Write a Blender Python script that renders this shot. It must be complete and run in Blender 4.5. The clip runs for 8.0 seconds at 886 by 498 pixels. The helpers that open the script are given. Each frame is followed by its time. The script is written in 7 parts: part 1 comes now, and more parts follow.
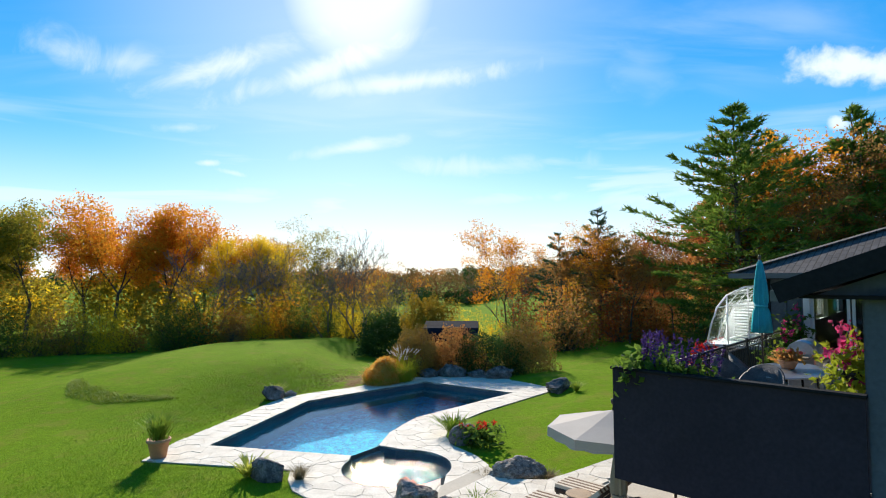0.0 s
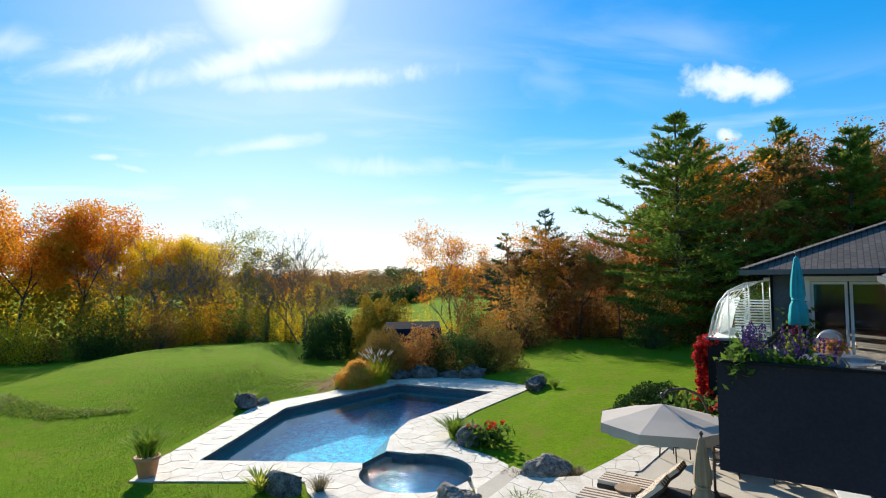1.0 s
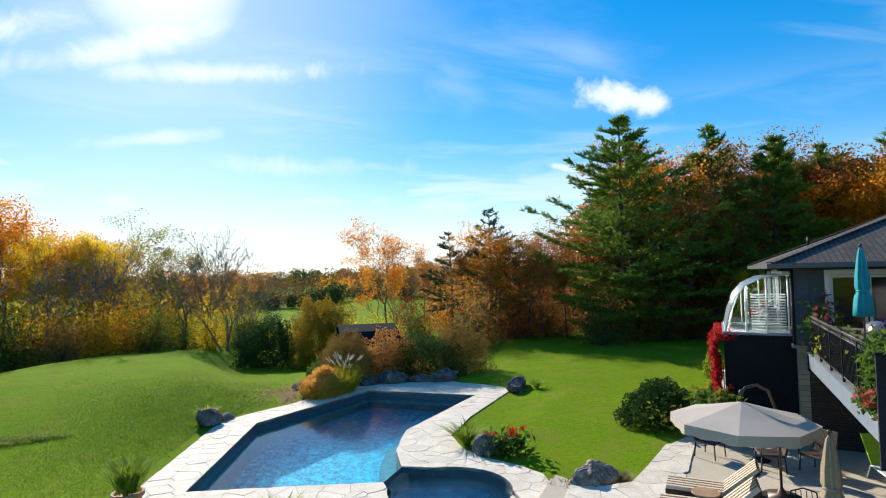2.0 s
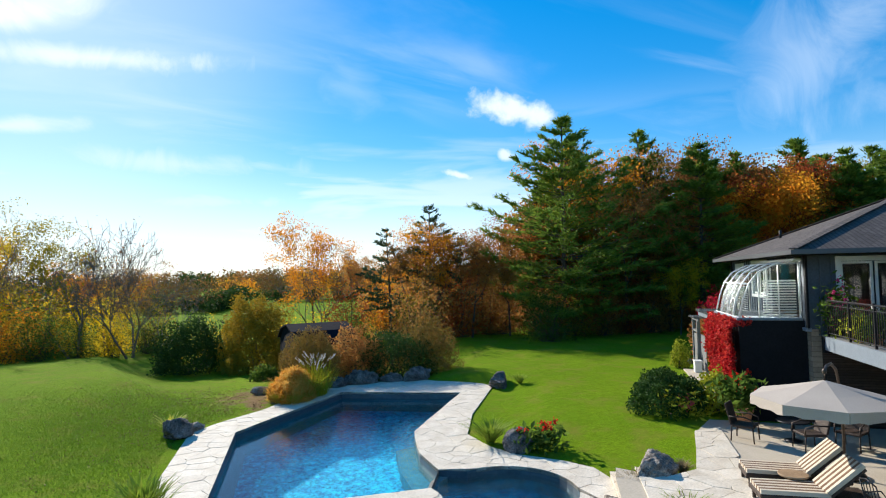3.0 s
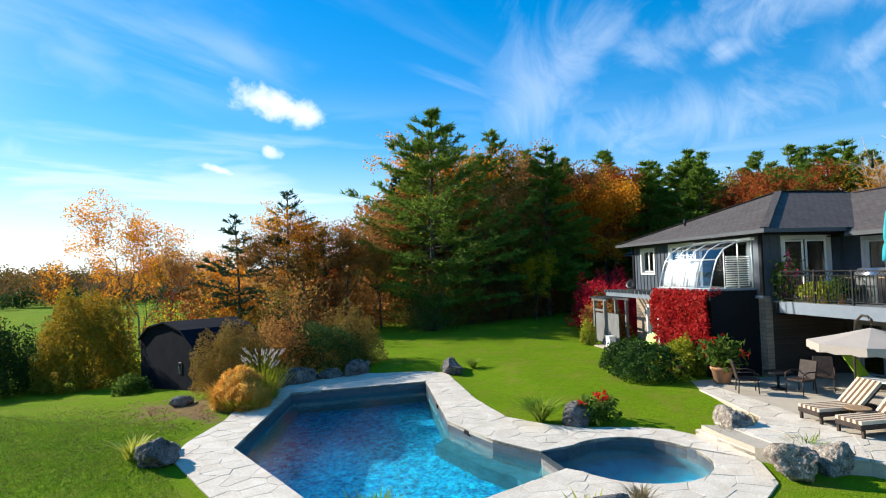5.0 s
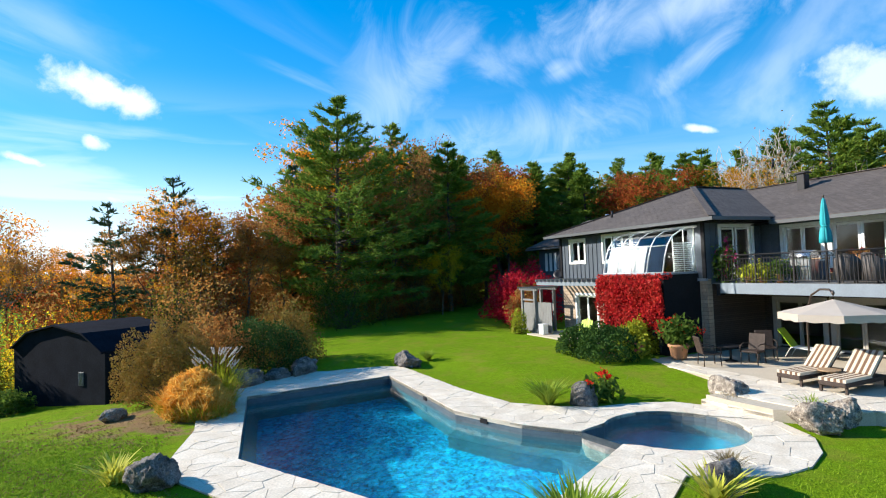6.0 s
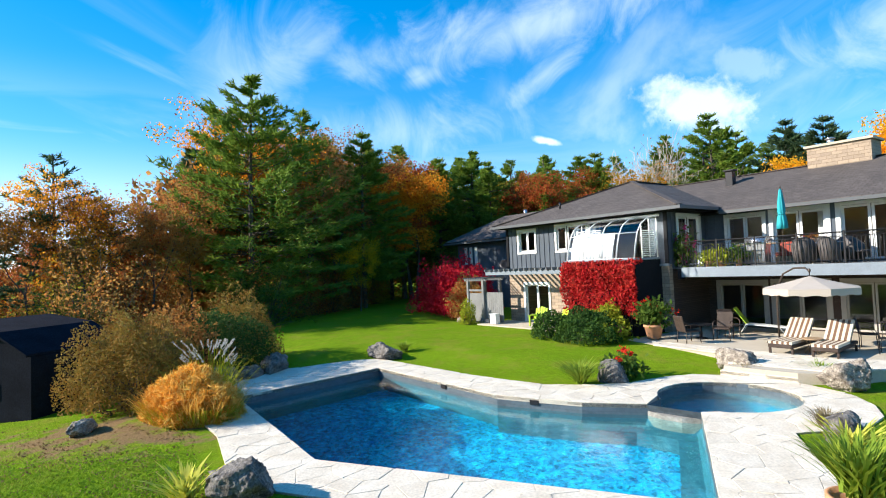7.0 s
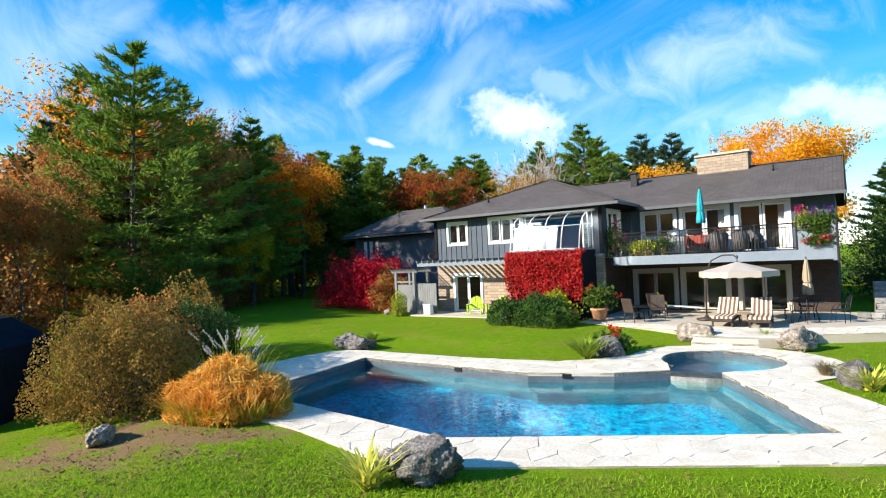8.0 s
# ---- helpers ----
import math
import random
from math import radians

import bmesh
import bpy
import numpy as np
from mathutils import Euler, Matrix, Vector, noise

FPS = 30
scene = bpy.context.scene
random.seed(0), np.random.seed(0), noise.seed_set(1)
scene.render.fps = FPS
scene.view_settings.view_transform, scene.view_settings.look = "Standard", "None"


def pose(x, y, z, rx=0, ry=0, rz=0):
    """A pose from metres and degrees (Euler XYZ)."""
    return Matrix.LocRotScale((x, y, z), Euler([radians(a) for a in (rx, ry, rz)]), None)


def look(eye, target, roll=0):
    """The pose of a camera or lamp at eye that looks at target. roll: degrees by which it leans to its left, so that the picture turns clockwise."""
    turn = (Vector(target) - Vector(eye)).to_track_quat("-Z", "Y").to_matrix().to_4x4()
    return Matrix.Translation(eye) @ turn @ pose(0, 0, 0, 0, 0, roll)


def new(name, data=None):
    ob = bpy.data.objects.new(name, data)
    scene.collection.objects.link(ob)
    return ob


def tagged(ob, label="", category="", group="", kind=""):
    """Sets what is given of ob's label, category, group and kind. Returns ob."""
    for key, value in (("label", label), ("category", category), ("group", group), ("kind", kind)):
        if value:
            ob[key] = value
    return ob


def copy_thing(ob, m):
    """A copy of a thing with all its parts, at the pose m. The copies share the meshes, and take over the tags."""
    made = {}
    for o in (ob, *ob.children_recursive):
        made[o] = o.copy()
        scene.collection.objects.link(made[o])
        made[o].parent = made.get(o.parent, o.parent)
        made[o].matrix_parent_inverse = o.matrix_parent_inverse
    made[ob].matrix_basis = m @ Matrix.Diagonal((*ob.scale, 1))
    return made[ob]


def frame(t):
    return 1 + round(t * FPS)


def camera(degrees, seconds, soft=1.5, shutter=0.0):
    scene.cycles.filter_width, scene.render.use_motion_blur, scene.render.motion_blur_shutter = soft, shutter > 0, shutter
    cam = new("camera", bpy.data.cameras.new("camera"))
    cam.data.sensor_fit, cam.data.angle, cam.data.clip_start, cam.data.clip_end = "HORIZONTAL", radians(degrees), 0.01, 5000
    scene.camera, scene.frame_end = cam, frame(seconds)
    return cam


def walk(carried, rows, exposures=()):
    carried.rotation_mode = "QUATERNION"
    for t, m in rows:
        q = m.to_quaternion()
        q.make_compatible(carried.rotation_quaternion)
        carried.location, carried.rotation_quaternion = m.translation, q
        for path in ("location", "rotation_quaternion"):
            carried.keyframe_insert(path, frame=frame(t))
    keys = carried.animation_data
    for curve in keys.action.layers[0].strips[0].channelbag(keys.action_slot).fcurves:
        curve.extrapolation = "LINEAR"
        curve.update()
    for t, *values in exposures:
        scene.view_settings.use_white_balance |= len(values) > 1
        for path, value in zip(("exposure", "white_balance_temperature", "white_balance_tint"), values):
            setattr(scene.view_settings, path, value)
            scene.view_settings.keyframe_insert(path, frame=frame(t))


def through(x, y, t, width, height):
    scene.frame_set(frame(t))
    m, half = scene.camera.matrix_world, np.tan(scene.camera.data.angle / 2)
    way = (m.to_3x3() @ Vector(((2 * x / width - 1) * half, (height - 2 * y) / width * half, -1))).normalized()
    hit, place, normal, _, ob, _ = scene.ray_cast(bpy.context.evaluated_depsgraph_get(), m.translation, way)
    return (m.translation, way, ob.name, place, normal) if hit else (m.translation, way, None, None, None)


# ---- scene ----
cam = camera(76.6, 8.0, soft=1.1)
PATH = [
    (0, (0.391, -1.093, 5.426), (0.356, 0.905, 5.515), -0.5),
    (0.5, (-1.024, -1.118, 5.389), (-0.896, 0.876, 5.478), -0.6),
    (1, (-2.459, -0.555, 5.375), (-2.2, 1.426, 5.465), -0.8),
    (1.5, (-3.937, 0.465, 5.31), (-3.529, 2.421, 5.4), -0.9),
    (2, (-5.469, 1.591, 5.246), (-4.877, 3.499, 5.338), -1.1),
    (3.5, (-9.966, 5.754, 4.566), (-8.864, 7.42, 4.667), -1.0),
    (4, (-11.354, 7.175, 4.471), (-10.09, 8.722, 4.567), -1.1),
    (4.5, (-12.605, 8.71, 4.338), (-11.189, 10.119, 4.429), -1.3),
    (6, (-15.045, 14.535, 3.764), (-13.212, 15.333, 3.841), -2.2),
    (6.5, (-15.351, 16.865, 3.534), (-13.426, 17.403, 3.605), -2.5),
    (7, (-15.515, 19.302, 3.316), (-13.543, 19.626, 3.382), -2.5),
    (7.5, (-15.649, 21.876, 3.144), (-13.651, 21.931, 3.2), -2.5),
    (8, (-15.647, 24.531, 3.061), (-13.665, 24.266, 3.103), -2.5),
]
EXPOSURES = [(0, 0.62), (1.5, 0.64), (3.5, 0.65), (4.5, 0.7), (6.5, 0.98), (7.25, 1.06), (8, 1.06)]
walk(cam, [(t, look(eye, target, roll)) for t, eye, target, roll in PATH], EXPOSURES)

# clouds: bearing from +y clockwise, rise, half width, half height, density
PUFFS = [(35.6, 16.4, 0.075, 0.024, 0.95), (30.0, 10.3, 0.034, 0.008, 0.9), (34.6, 12.3, 0.016, 0.01, 0.85), (36.0, 7.4, 0.035, 0.01, 0.7), (105.8, 14.0, 0.085, 0.045, 0.72), (110.0, 16.6, 0.05, 0.03, 0.28), (134.0, 11.3, 0.09, 0.035, 0.6), (91.6, 12.1, 0.026, 0.006, 0.8)]
# wisps of cirrus: bearing, rise, half length, half width, slope in degrees, density
WISPS_SUN = [(-35.4, 18.5, 0.05, 0.026, -12, 0.75), (-31.1, 18.6, 0.043, 0.02, 16, 0.6), (-22.4, 19.6, 0.12, 0.017, 22, 0.75), (-14.0, 19.6, 0.14, 0.018, 20, 0.8), (-3.7, 19.2, 0.17, 0.014, 6, 0.8), (-10.7, 12.6, 0.085, 0.01, 11, 0.65), (-26.3, 13.6, 0.035, 0.007, 7, 0.5), (-23.8, 10.6, 0.018, 0.005, 4, 0.8), (-21.6, 9.8, 0.023, 0.005, -10, 0.65), (3.5, 10.8, 0.192, 0.017, 0, 0.5), (6.0, 7.5, 0.219, 0.014, 1, 0.55), (-20.3, 8.0, 0.095, 0.012, 0, 0.5)]
WISPS_EAST = [(63.2, 18.7, 0.126, 0.055, 39, 0.38), (74.3, 20.5, 0.087, 0.034, 9, 0.36), (78.8, 19.3, 0.028, 0.016, 13, 0.45), (74.4, 13.5, 0.21, 0.047, 5, 0.36), (18.9, 19.6, 0.055, 0.047, -36, 0.22), (92.6, 23.1, 0.265, 0.042, 7, 0.55), (91.9, 18.4, 0.095, 0.018, 31, 0.45), (79.1, 18.9, 0.037, 0.016, 19, 0.45), (63.1, 19.4, 0.107, 0.072, 24, 0.28), (123.6, 17.2, 0.155, 0.055, 4, 0.5), (128.7, 11.1, 0.16, 0.052, -2, 0.42)]

# ---- world, sun, exposure ----
SUN = Vector((-0.165, 0.986, 0)).normalized() * math.cos(radians(27)) + Vector((0, 0, math.sin(radians(27))))
sun = new("sun", bpy.data.lights.new("sun", "SUN"))
sun.data.energy, sun.data.angle, sun.data.color = 5.0, radians(0.6), (1.0, 0.93, 0.82)
sun.matrix_world = look(SUN * 100, (0, 0, 0))

world = bpy.data.worlds.new("sky")
scene.world = world
world.use_nodes = True
wn, wl = world.node_tree.nodes, world.node_tree.links
wn.clear()


def wnode(kind, **inputs):
    n = wn.new(kind)
    for k, v in inputs.items():
        n.inputs[k].default_value = v
    return n


def wmath(op, a, b=None, c=None, clamp=False):
    n = wn.new("ShaderNodeMath")
    n.operation, n.use_clamp = op, clamp
    for i, v in enumerate((a, b, c)):
        if v is None:
            continue
        if isinstance(v, (int, float)):
            n.inputs[i].default_value = v
        else:
            wl.new(v, n.inputs[i])
    return n.outputs[0]


def wramp(value, a, b):
    n = wn.new("ShaderNodeMapRange")
    n.interpolation_type = "SMOOTHSTEP"
    wl.new(value, n.inputs[0])
    n.inputs[1].default_value, n.inputs[2].default_value = a, b
    return n.outputs[0]


sky = wn.new("ShaderNodeTexSky")
sky.sky_type, sky.sun_disc = "NISHITA", False
sky.sun_elevation, sky.sun_rotation = radians(27), radians(-9.5)
sky.air_density, sky.dust_density, sky.ozone_density = 1.0, 0.1, 4.0
even = wn.new("ShaderNodeGamma")
even.inputs["Gamma"].default_value = 0.7
wl.new(sky.outputs[0], even.inputs[0])
tint = wn.new("ShaderNodeHueSaturation")
tint.inputs["Saturation"].default_value, tint.inputs["Value"].default_value = 1.7, 2.1
tint.inputs["Hue"].default_value = 0.503
wl.new(even.outputs[0], tint.inputs["Color"])
way = wn.new("ShaderNodeTexCoord")
split = wn.new("ShaderNodeSeparateXYZ")
wl.new(way.outputs["Generated"], split.inputs[0])
up = wmath("MAXIMUM", split.outputs[2], 0.02)
# cirrus: streaks on a flat sheet high above
flat = wn.new("ShaderNodeCombineXYZ")
lift = wmath("ADD", up, 0.12)
wl.new(wmath("DIVIDE", split.outputs[0], lift), flat.inputs[0])
wl.new(wmath("DIVIDE", split.outputs[1], lift), flat.inputs[1])
streak = wn.new("ShaderNodeMapping")
streak.inputs["Rotation"].default_value = (0, 0, radians(24))
streak.inputs["Scale"].default_value = (0.55, 1.7, 1)
wl.new(flat.outputs[0], streak.inputs[0])
n1 = wnode("ShaderNodeTexNoise", Scale=1.1, Detail=7.0, Roughness=0.56, Distortion=0.9)
wl.new(streak.outputs[0], n1.inputs["Vector"])
n2 = wnode("ShaderNodeTexNoise", Scale=0.55, Detail=3.0, Roughness=0.5, Distortion=0.3)
wl.new(flat.outputs[0], n2.inputs["Vector"])
cirrus = wmath("MULTIPLY", wramp(n1.outputs[0], 0.45, 0.78), wramp(n2.outputs[0], 0.38, 0.6))
# low stratus towards the horizon
band = wn.new("ShaderNodeMapping")
band.inputs["Scale"].default_value = (2.2, 2.2, 17)
wl.new(way.outputs["Generated"], band.inputs[0])
n3 = wnode("ShaderNodeTexNoise", Scale=1.2, Detail=5.0, Roughness=0.5, Distortion=0.4)
wl.new(band.outputs[0], n3.inputs["Vector"])
low = wmath("MULTIPLY", wramp(n3.outputs[0], 0.44, 0.62), wramp(up, 0.34, 0.06))
sunside = wramp(split.outputs[1], -0.1, 0.9)
low = wmath("MULTIPLY", low, wmath("MULTIPLY_ADD", sunside, 0.75, 0.25))
# cumulus: puffs at given bearings (unit vectors), with a ragged edge
puff = None
n4 = wnode("ShaderNodeTexNoise", Scale=22.0, Detail=7.0, Roughness=0.6, Distortion=0.2)
wl.new(way.outputs["Generated"], n4.inputs["Vector"])
for bearing, rise, wide, tall, dense in PUFFS:
    a, e = radians(bearing), radians(rise)
    side = wmath("SUBTRACT", wmath("MULTIPLY", split.outputs[0], math.cos(a)), wmath("MULTIPLY", split.outputs[1], math.sin(a)))
    ahead = wmath("ADD", wmath("MULTIPLY", split.outputs[0], math.sin(a)), wmath("MULTIPLY", split.outputs[1], math.cos(a)))
    u = wmath("DIVIDE", side, wide)
    v = wmath("DIVIDE", wmath("SUBTRACT", wmath("SUBTRACT", split.outputs[2], math.sin(e)), wmath("MULTIPLY", side, -0.25)), tall)
    r = wmath("SQRT", wmath("ADD", wmath("MULTIPLY", u, u), wmath("MULTIPLY", v, v)))
    r = wmath("ADD", r, wmath("MULTIPLY_ADD", n4.outputs[0], 2.4, -1.2))
    one = wmath("MULTIPLY", wmath("MULTIPLY", wramp(r, 1.3, 0.3), wramp(ahead, 0.3, 0.5)), dense)
    puff = one if puff is None else wmath("MAXIMUM", puff, one)
n5 = wnode("ShaderNodeTexNoise", Scale=7.0, Detail=7.0, Roughness=0.62, Distortion=1.6)
wl.new(way.outputs["Generated"], n5.inputs["Vector"])
fray = wmath("MULTIPLY_ADD", n5.outputs[0], 3.2, -1.6)
wisps = None
for bearing, rise, long, wide, slope, dense in WISPS_SUN + WISPS_EAST:
    a, e, k = radians(bearing), radians(rise), radians(slope)
    side = wmath("SUBTRACT", wmath("MULTIPLY", split.outputs[0], math.cos(a)), wmath("MULTIPLY", split.outputs[1], math.sin(a)))
    ahead = wmath("ADD", wmath("MULTIPLY", split.outputs[0], math.sin(a)), wmath("MULTIPLY", split.outputs[1], math.cos(a)))
    rising = wmath("SUBTRACT", split.outputs[2], math.sin(e))
    u = wmath("ADD", wmath("MULTIPLY", side, math.cos(k) / long), wmath("MULTIPLY", rising, math.sin(k) / long))
    v = wmath("SUBTRACT", wmath("MULTIPLY", rising, math.cos(k) / wide), wmath("MULTIPLY", side, math.sin(k) / wide))
    r = wmath("ADD", wmath("SQRT", wmath("ADD", wmath("MULTIPLY", u, u), wmath("MULTIPLY", v, v))), fray)
    one = wmath("MULTIPLY", wmath("MULTIPLY", wramp(r, 1.5, -0.35), wmath("GREATER_THAN", ahead, 0.3)), dense)
    wisps = one if wisps is None else wmath("MAXIMUM", wisps, one)
# bright haze round the sun
toward = wn.new("ShaderNodeVectorMath")
toward.operation = "DOT_PRODUCT"
toward.inputs[1].default_value = SUN
wl.new(way.outputs["Generated"], toward.inputs[0])
glow = wmath("MAXIMUM", wramp(toward.outputs["Value"], 0.989, 1.0), wmath("MULTIPLY", wramp(toward.outputs["Value"], 0.88, 1.0), 0.25))
haze = wmath("MULTIPLY", wramp(up, 0.24, 0.0), wmath("MULTIPLY_ADD", sunside, 0.38, 0.27))
veil = wmath("MAXIMUM", wmath("MAXIMUM", wmath("MULTIPLY", cirrus, 0.3), wmath("MULTIPLY", low, 0.7)), haze)
cloud = wmath("ADD", wmath("MAXIMUM", wmath("MAXIMUM", veil, wmath("MULTIPLY", wisps, 0.85)), puff), glow, None, True)
mix = wn.new("ShaderNodeMixRGB")
wl.new(cloud, mix.inputs[0])
wl.new(tint.outputs[0], mix.inputs[1])
mix.inputs[2].default_value = (7.2, 8.0, 8.9, 1)
back = wnode("ShaderNodeBackground", Strength=0.09)
wl.new(mix.outputs[0], back.inputs[0])
wo = wn.new("ShaderNodeOutputWorld")
wl.new(back.outputs[0], wo.inputs[0])

# ---- materials ----


def material(name, colour, rough=0.7, vary=0.15, scale=3.0, fine=30.0, bump=0.0, metal=0.0, second=None, spec=0.3, per_piece=0.0, coat=0.0, hue=0.0):
    """A surface with stains at a large and a small scale and relief; second: the stain's colour; per_piece: change of value from object to object."""
    m = bpy.data.materials.new(name)
    m.use_nodes = True
    n, l = m.node_tree.nodes, m.node_tree.links
    b = n["Principled BSDF"]
    b.inputs["Roughness"].default_value, b.inputs["Metallic"].default_value = rough, metal
    b.inputs["Specular IOR Level"].default_value = spec
    b.inputs["Coat Weight"].default_value = coat
    pos = n.new("ShaderNodeNewGeometry")
    big = n.new("ShaderNodeTexNoise")
    big.inputs["Scale"].default_value, big.inputs["Detail"].default_value, big.inputs["Roughness"].default_value = scale, 5, 0.6
    small = n.new("ShaderNodeTexNoise")
    small.inputs["Scale"].default_value, small.inputs["Detail"].default_value = fine, 4
    l.new(pos.outputs["Position"], big.inputs["Vector"])
    l.new(pos.outputs["Position"], small.inputs["Vector"])
    ramp = n.new("ShaderNodeMapRange")
    ramp.inputs[1].default_value, ramp.inputs[2].default_value = 0.35, 0.68
    l.new(big.outputs[0], ramp.inputs[0])
    mixed = n.new("ShaderNodeMixRGB")
    mixed.inputs[1].default_value = (*colour, 1)
    other = second or tuple(c * (1 - 1.6 * vary) for c in colour)
    mixed.inputs[2].default_value = (*other, 1)
    l.new(ramp.outputs[0], mixed.inputs[0])
    hsv = n.new("ShaderNodeHueSaturation")
    l.new(mixed.outputs[0], hsv.inputs["Color"])
    value = n.new("ShaderNodeMapRange")
    value.inputs[1].default_value, value.inputs[2].default_value = 0.3, 0.7
    value.inputs[3].default_value, value.inputs[4].default_value = 1 - vary, 1 + vary
    l.new(small.outputs[0], value.inputs[0])
    out = value.outputs[0]
    if per_piece or hue:
        info = n.new("ShaderNodeObjectInfo")
        pm = n.new("ShaderNodeMapRange")
        pm.inputs[3].default_value, pm.inputs[4].default_value = 1 - per_piece, 1 + per_piece
        l.new(info.outputs["Random"], pm.inputs[0])
        mul = n.new("ShaderNodeMath")
        mul.operation = "MULTIPLY"
        l.new(out, mul.inputs[0]), l.new(pm.outputs[0], mul.inputs[1])
        out = mul.outputs[0]
    l.new(out, hsv.inputs["Value"])
    l.new(hsv.outputs[0], b.inputs["Base Color"])
    if bump:
        bp = n.new("ShaderNodeBump")
        bp.inputs["Strength"].default_value, bp.inputs["Distance"].default_value = min(1, bump), 0.02
        l.new(small.outputs[0], bp.inputs["Height"])
        l.new(bp.outputs[0], b.inputs["Normal"])
    return m


def leafy(name, colours, through=0.55, rough=0.7, patch=0.5):
    """Leaves: each its own shade, with drifts of one colour through the crown, and light shining through them."""
    m = bpy.data.materials.new(name)
    m.use_nodes = True
    n, l = m.node_tree.nodes, m.node_tree.links
    n.remove(n["Principled BSDF"])
    geo = n.new("ShaderNodeNewGeometry")
    noi = n.new("ShaderNodeTexNoise")
    noi.inputs["Scale"].default_value, noi.inputs["Detail"].default_value = patch, 3
    l.new(geo.outputs["Position"], noi.inputs["Vector"])
    add = n.new("ShaderNodeMath")
    add.operation = "MULTIPLY_ADD"
    l.new(geo.outputs["Random Per Island"], add.inputs[0])
    add.inputs[1].default_value = 0.55
    sub = n.new("ShaderNodeMapRange")
    sub.inputs[1].default_value, sub.inputs[2].default_value, sub.inputs[3].default_value, sub.inputs[4].default_value = 0.3, 0.7, 0.0, 0.45
    l.new(noi.outputs[0], sub.inputs[0])
    l.new(sub.outputs[0], add.inputs[2])
    ramp = n.new("ShaderNodeValToRGB")
    while len(ramp.color_ramp.elements) < len(colours):
        ramp.color_ramp.elements.new(0.5)
    for i, c in enumerate(colours):
        ramp.color_ramp.elements[i].position = i / max(1, len(colours) - 1)
        ramp.color_ramp.elements[i].color = (*c, 1)
    l.new(add.outputs[0], ramp.inputs[0])
    dif = n.new("ShaderNodeBsdfPrincipled")
    dif.inputs["Roughness"].default_value = rough
    dif.inputs["Specular IOR Level"].default_value = 0.08
    tra = n.new("ShaderNodeBsdfTranslucent")
    mx = n.new("ShaderNodeMixShader")
    mx.inputs[0].default_value = through
    l.new(ramp.outputs[0], dif.inputs["Base Color"]), l.new(ramp.outputs[0], tra.inputs["Color"])
    l.new(dif.outputs[0], mx.inputs[1]), l.new(tra.outputs[0], mx.inputs[2])
    l.new(mx.outputs[0], n["Material Output"].inputs[0])
    return m


def banded(name, colour, dark, size, axis_scale, bump=0.4, rough=0.85):
    """Courses of shingles or brick on a surface that stays far off."""
    m = material(name, colour, rough, 0.12, 0.8, 14.0)
    n, l = m.node_tree.nodes, m.node_tree.links
    b = n["Principled BSDF"]
    tc = n.new("ShaderNodeTexCoord")
    mp = n.new("ShaderNodeMapping")
    mp.inputs["Rotation"].default_value = axis_scale
    br = n.new("ShaderNodeTexBrick")
    br.inputs["Scale"].default_value = 1.0
    br.inputs["Brick Width"].default_value, br.inputs["Row Height"].default_value = size
    br.inputs["Mortar Size"].default_value = 0.012
    br.inputs["Color1"].default_value, br.inputs["Color2"].default_value = (1, 1, 1, 1), (0.72, 0.72, 0.74, 1)
    br.inputs["Mortar"].default_value = (*dark, 1)
    l.new(tc.outputs["Object"], mp.inputs[0]), l.new(mp.outputs[0], br.inputs["Vector"])
    mul = n.new("ShaderNodeMixRGB")
    mul.blend_type, mul.inputs[0].default_value = "MULTIPLY", 1.0
    old = b.inputs["Base Color"].links[0].from_socket
    l.new(old, mul.inputs[1]), l.new(br.outputs["Color"], mul.inputs[2])
    l.new(mul.outputs[0], b.inputs["Base Color"])
    bp = n.new("ShaderNodeBump")
    bp.inputs["Strength"].default_value, bp.inputs["Distance"].default_value = bump, 0.02
    l.new(br.outputs["Fac"], bp.inputs["Height"])
    bp.invert = True
    l.new(bp.outputs[0], b.inputs["Normal"])
    return m


FLAGSTONE = material("flagstone", (0.68, 0.61, 0.5), 0.8, 0.14, 2.2, 22, 0.3, second=(0.56, 0.48, 0.37), per_piece=0.06)
MORTAR = material("mortar", (0.6, 0.53, 0.42), 0.9, 0.15, 4, 40, 0.4)
CONCRETE = material("concrete", (0.5, 0.43, 0.33), 0.85, 0.1, 0.7, 30, 0.2)
ROCK = material("rock", (0.2, 0.185, 0.17), 0.95, 0.5, 4.0, 26, 1.0, second=(0.05, 0.043, 0.038), spec=0.1)
ROCK_PALE = material("pale_rock", (0.38, 0.33, 0.27), 0.95, 0.5, 7.0, 30, 1.0, second=(0.1, 0.08, 0.065), spec=0.1)
# blue plaster; its fine mottling paints in the caustic light on the floor
POOL = material("caustic_plaster", (0.004, 0.4, 0.57), 0.6, 0.8, 4.0, 13.0, 0.2, second=(0.002, 0.13, 0.31))
POOL_BENCH = material("grey_plaster", (0.05, 0.17, 0.22), 0.6, 0.25, 3.0, 9.0, 0.2)
POOL_TILE = banded("pool_tile", (0.12, 0.15, 0.17), (0.8, 0.8, 0.8), (0.15, 0.1), (radians(90), 0, 0), 0.2, 0.3)
SIDING = material("siding", (0.072, 0.09, 0.115), 0.6, 0.14, 1.5, 18, 0.15)
# near-black siding: shade of the bay wall and eaves put into its colour
SIDING_SHADED = material("shaded_siding", (0.016, 0.016, 0.018), 0.8, 0.14, 1.5, 18, 0.15, spec=0.08)
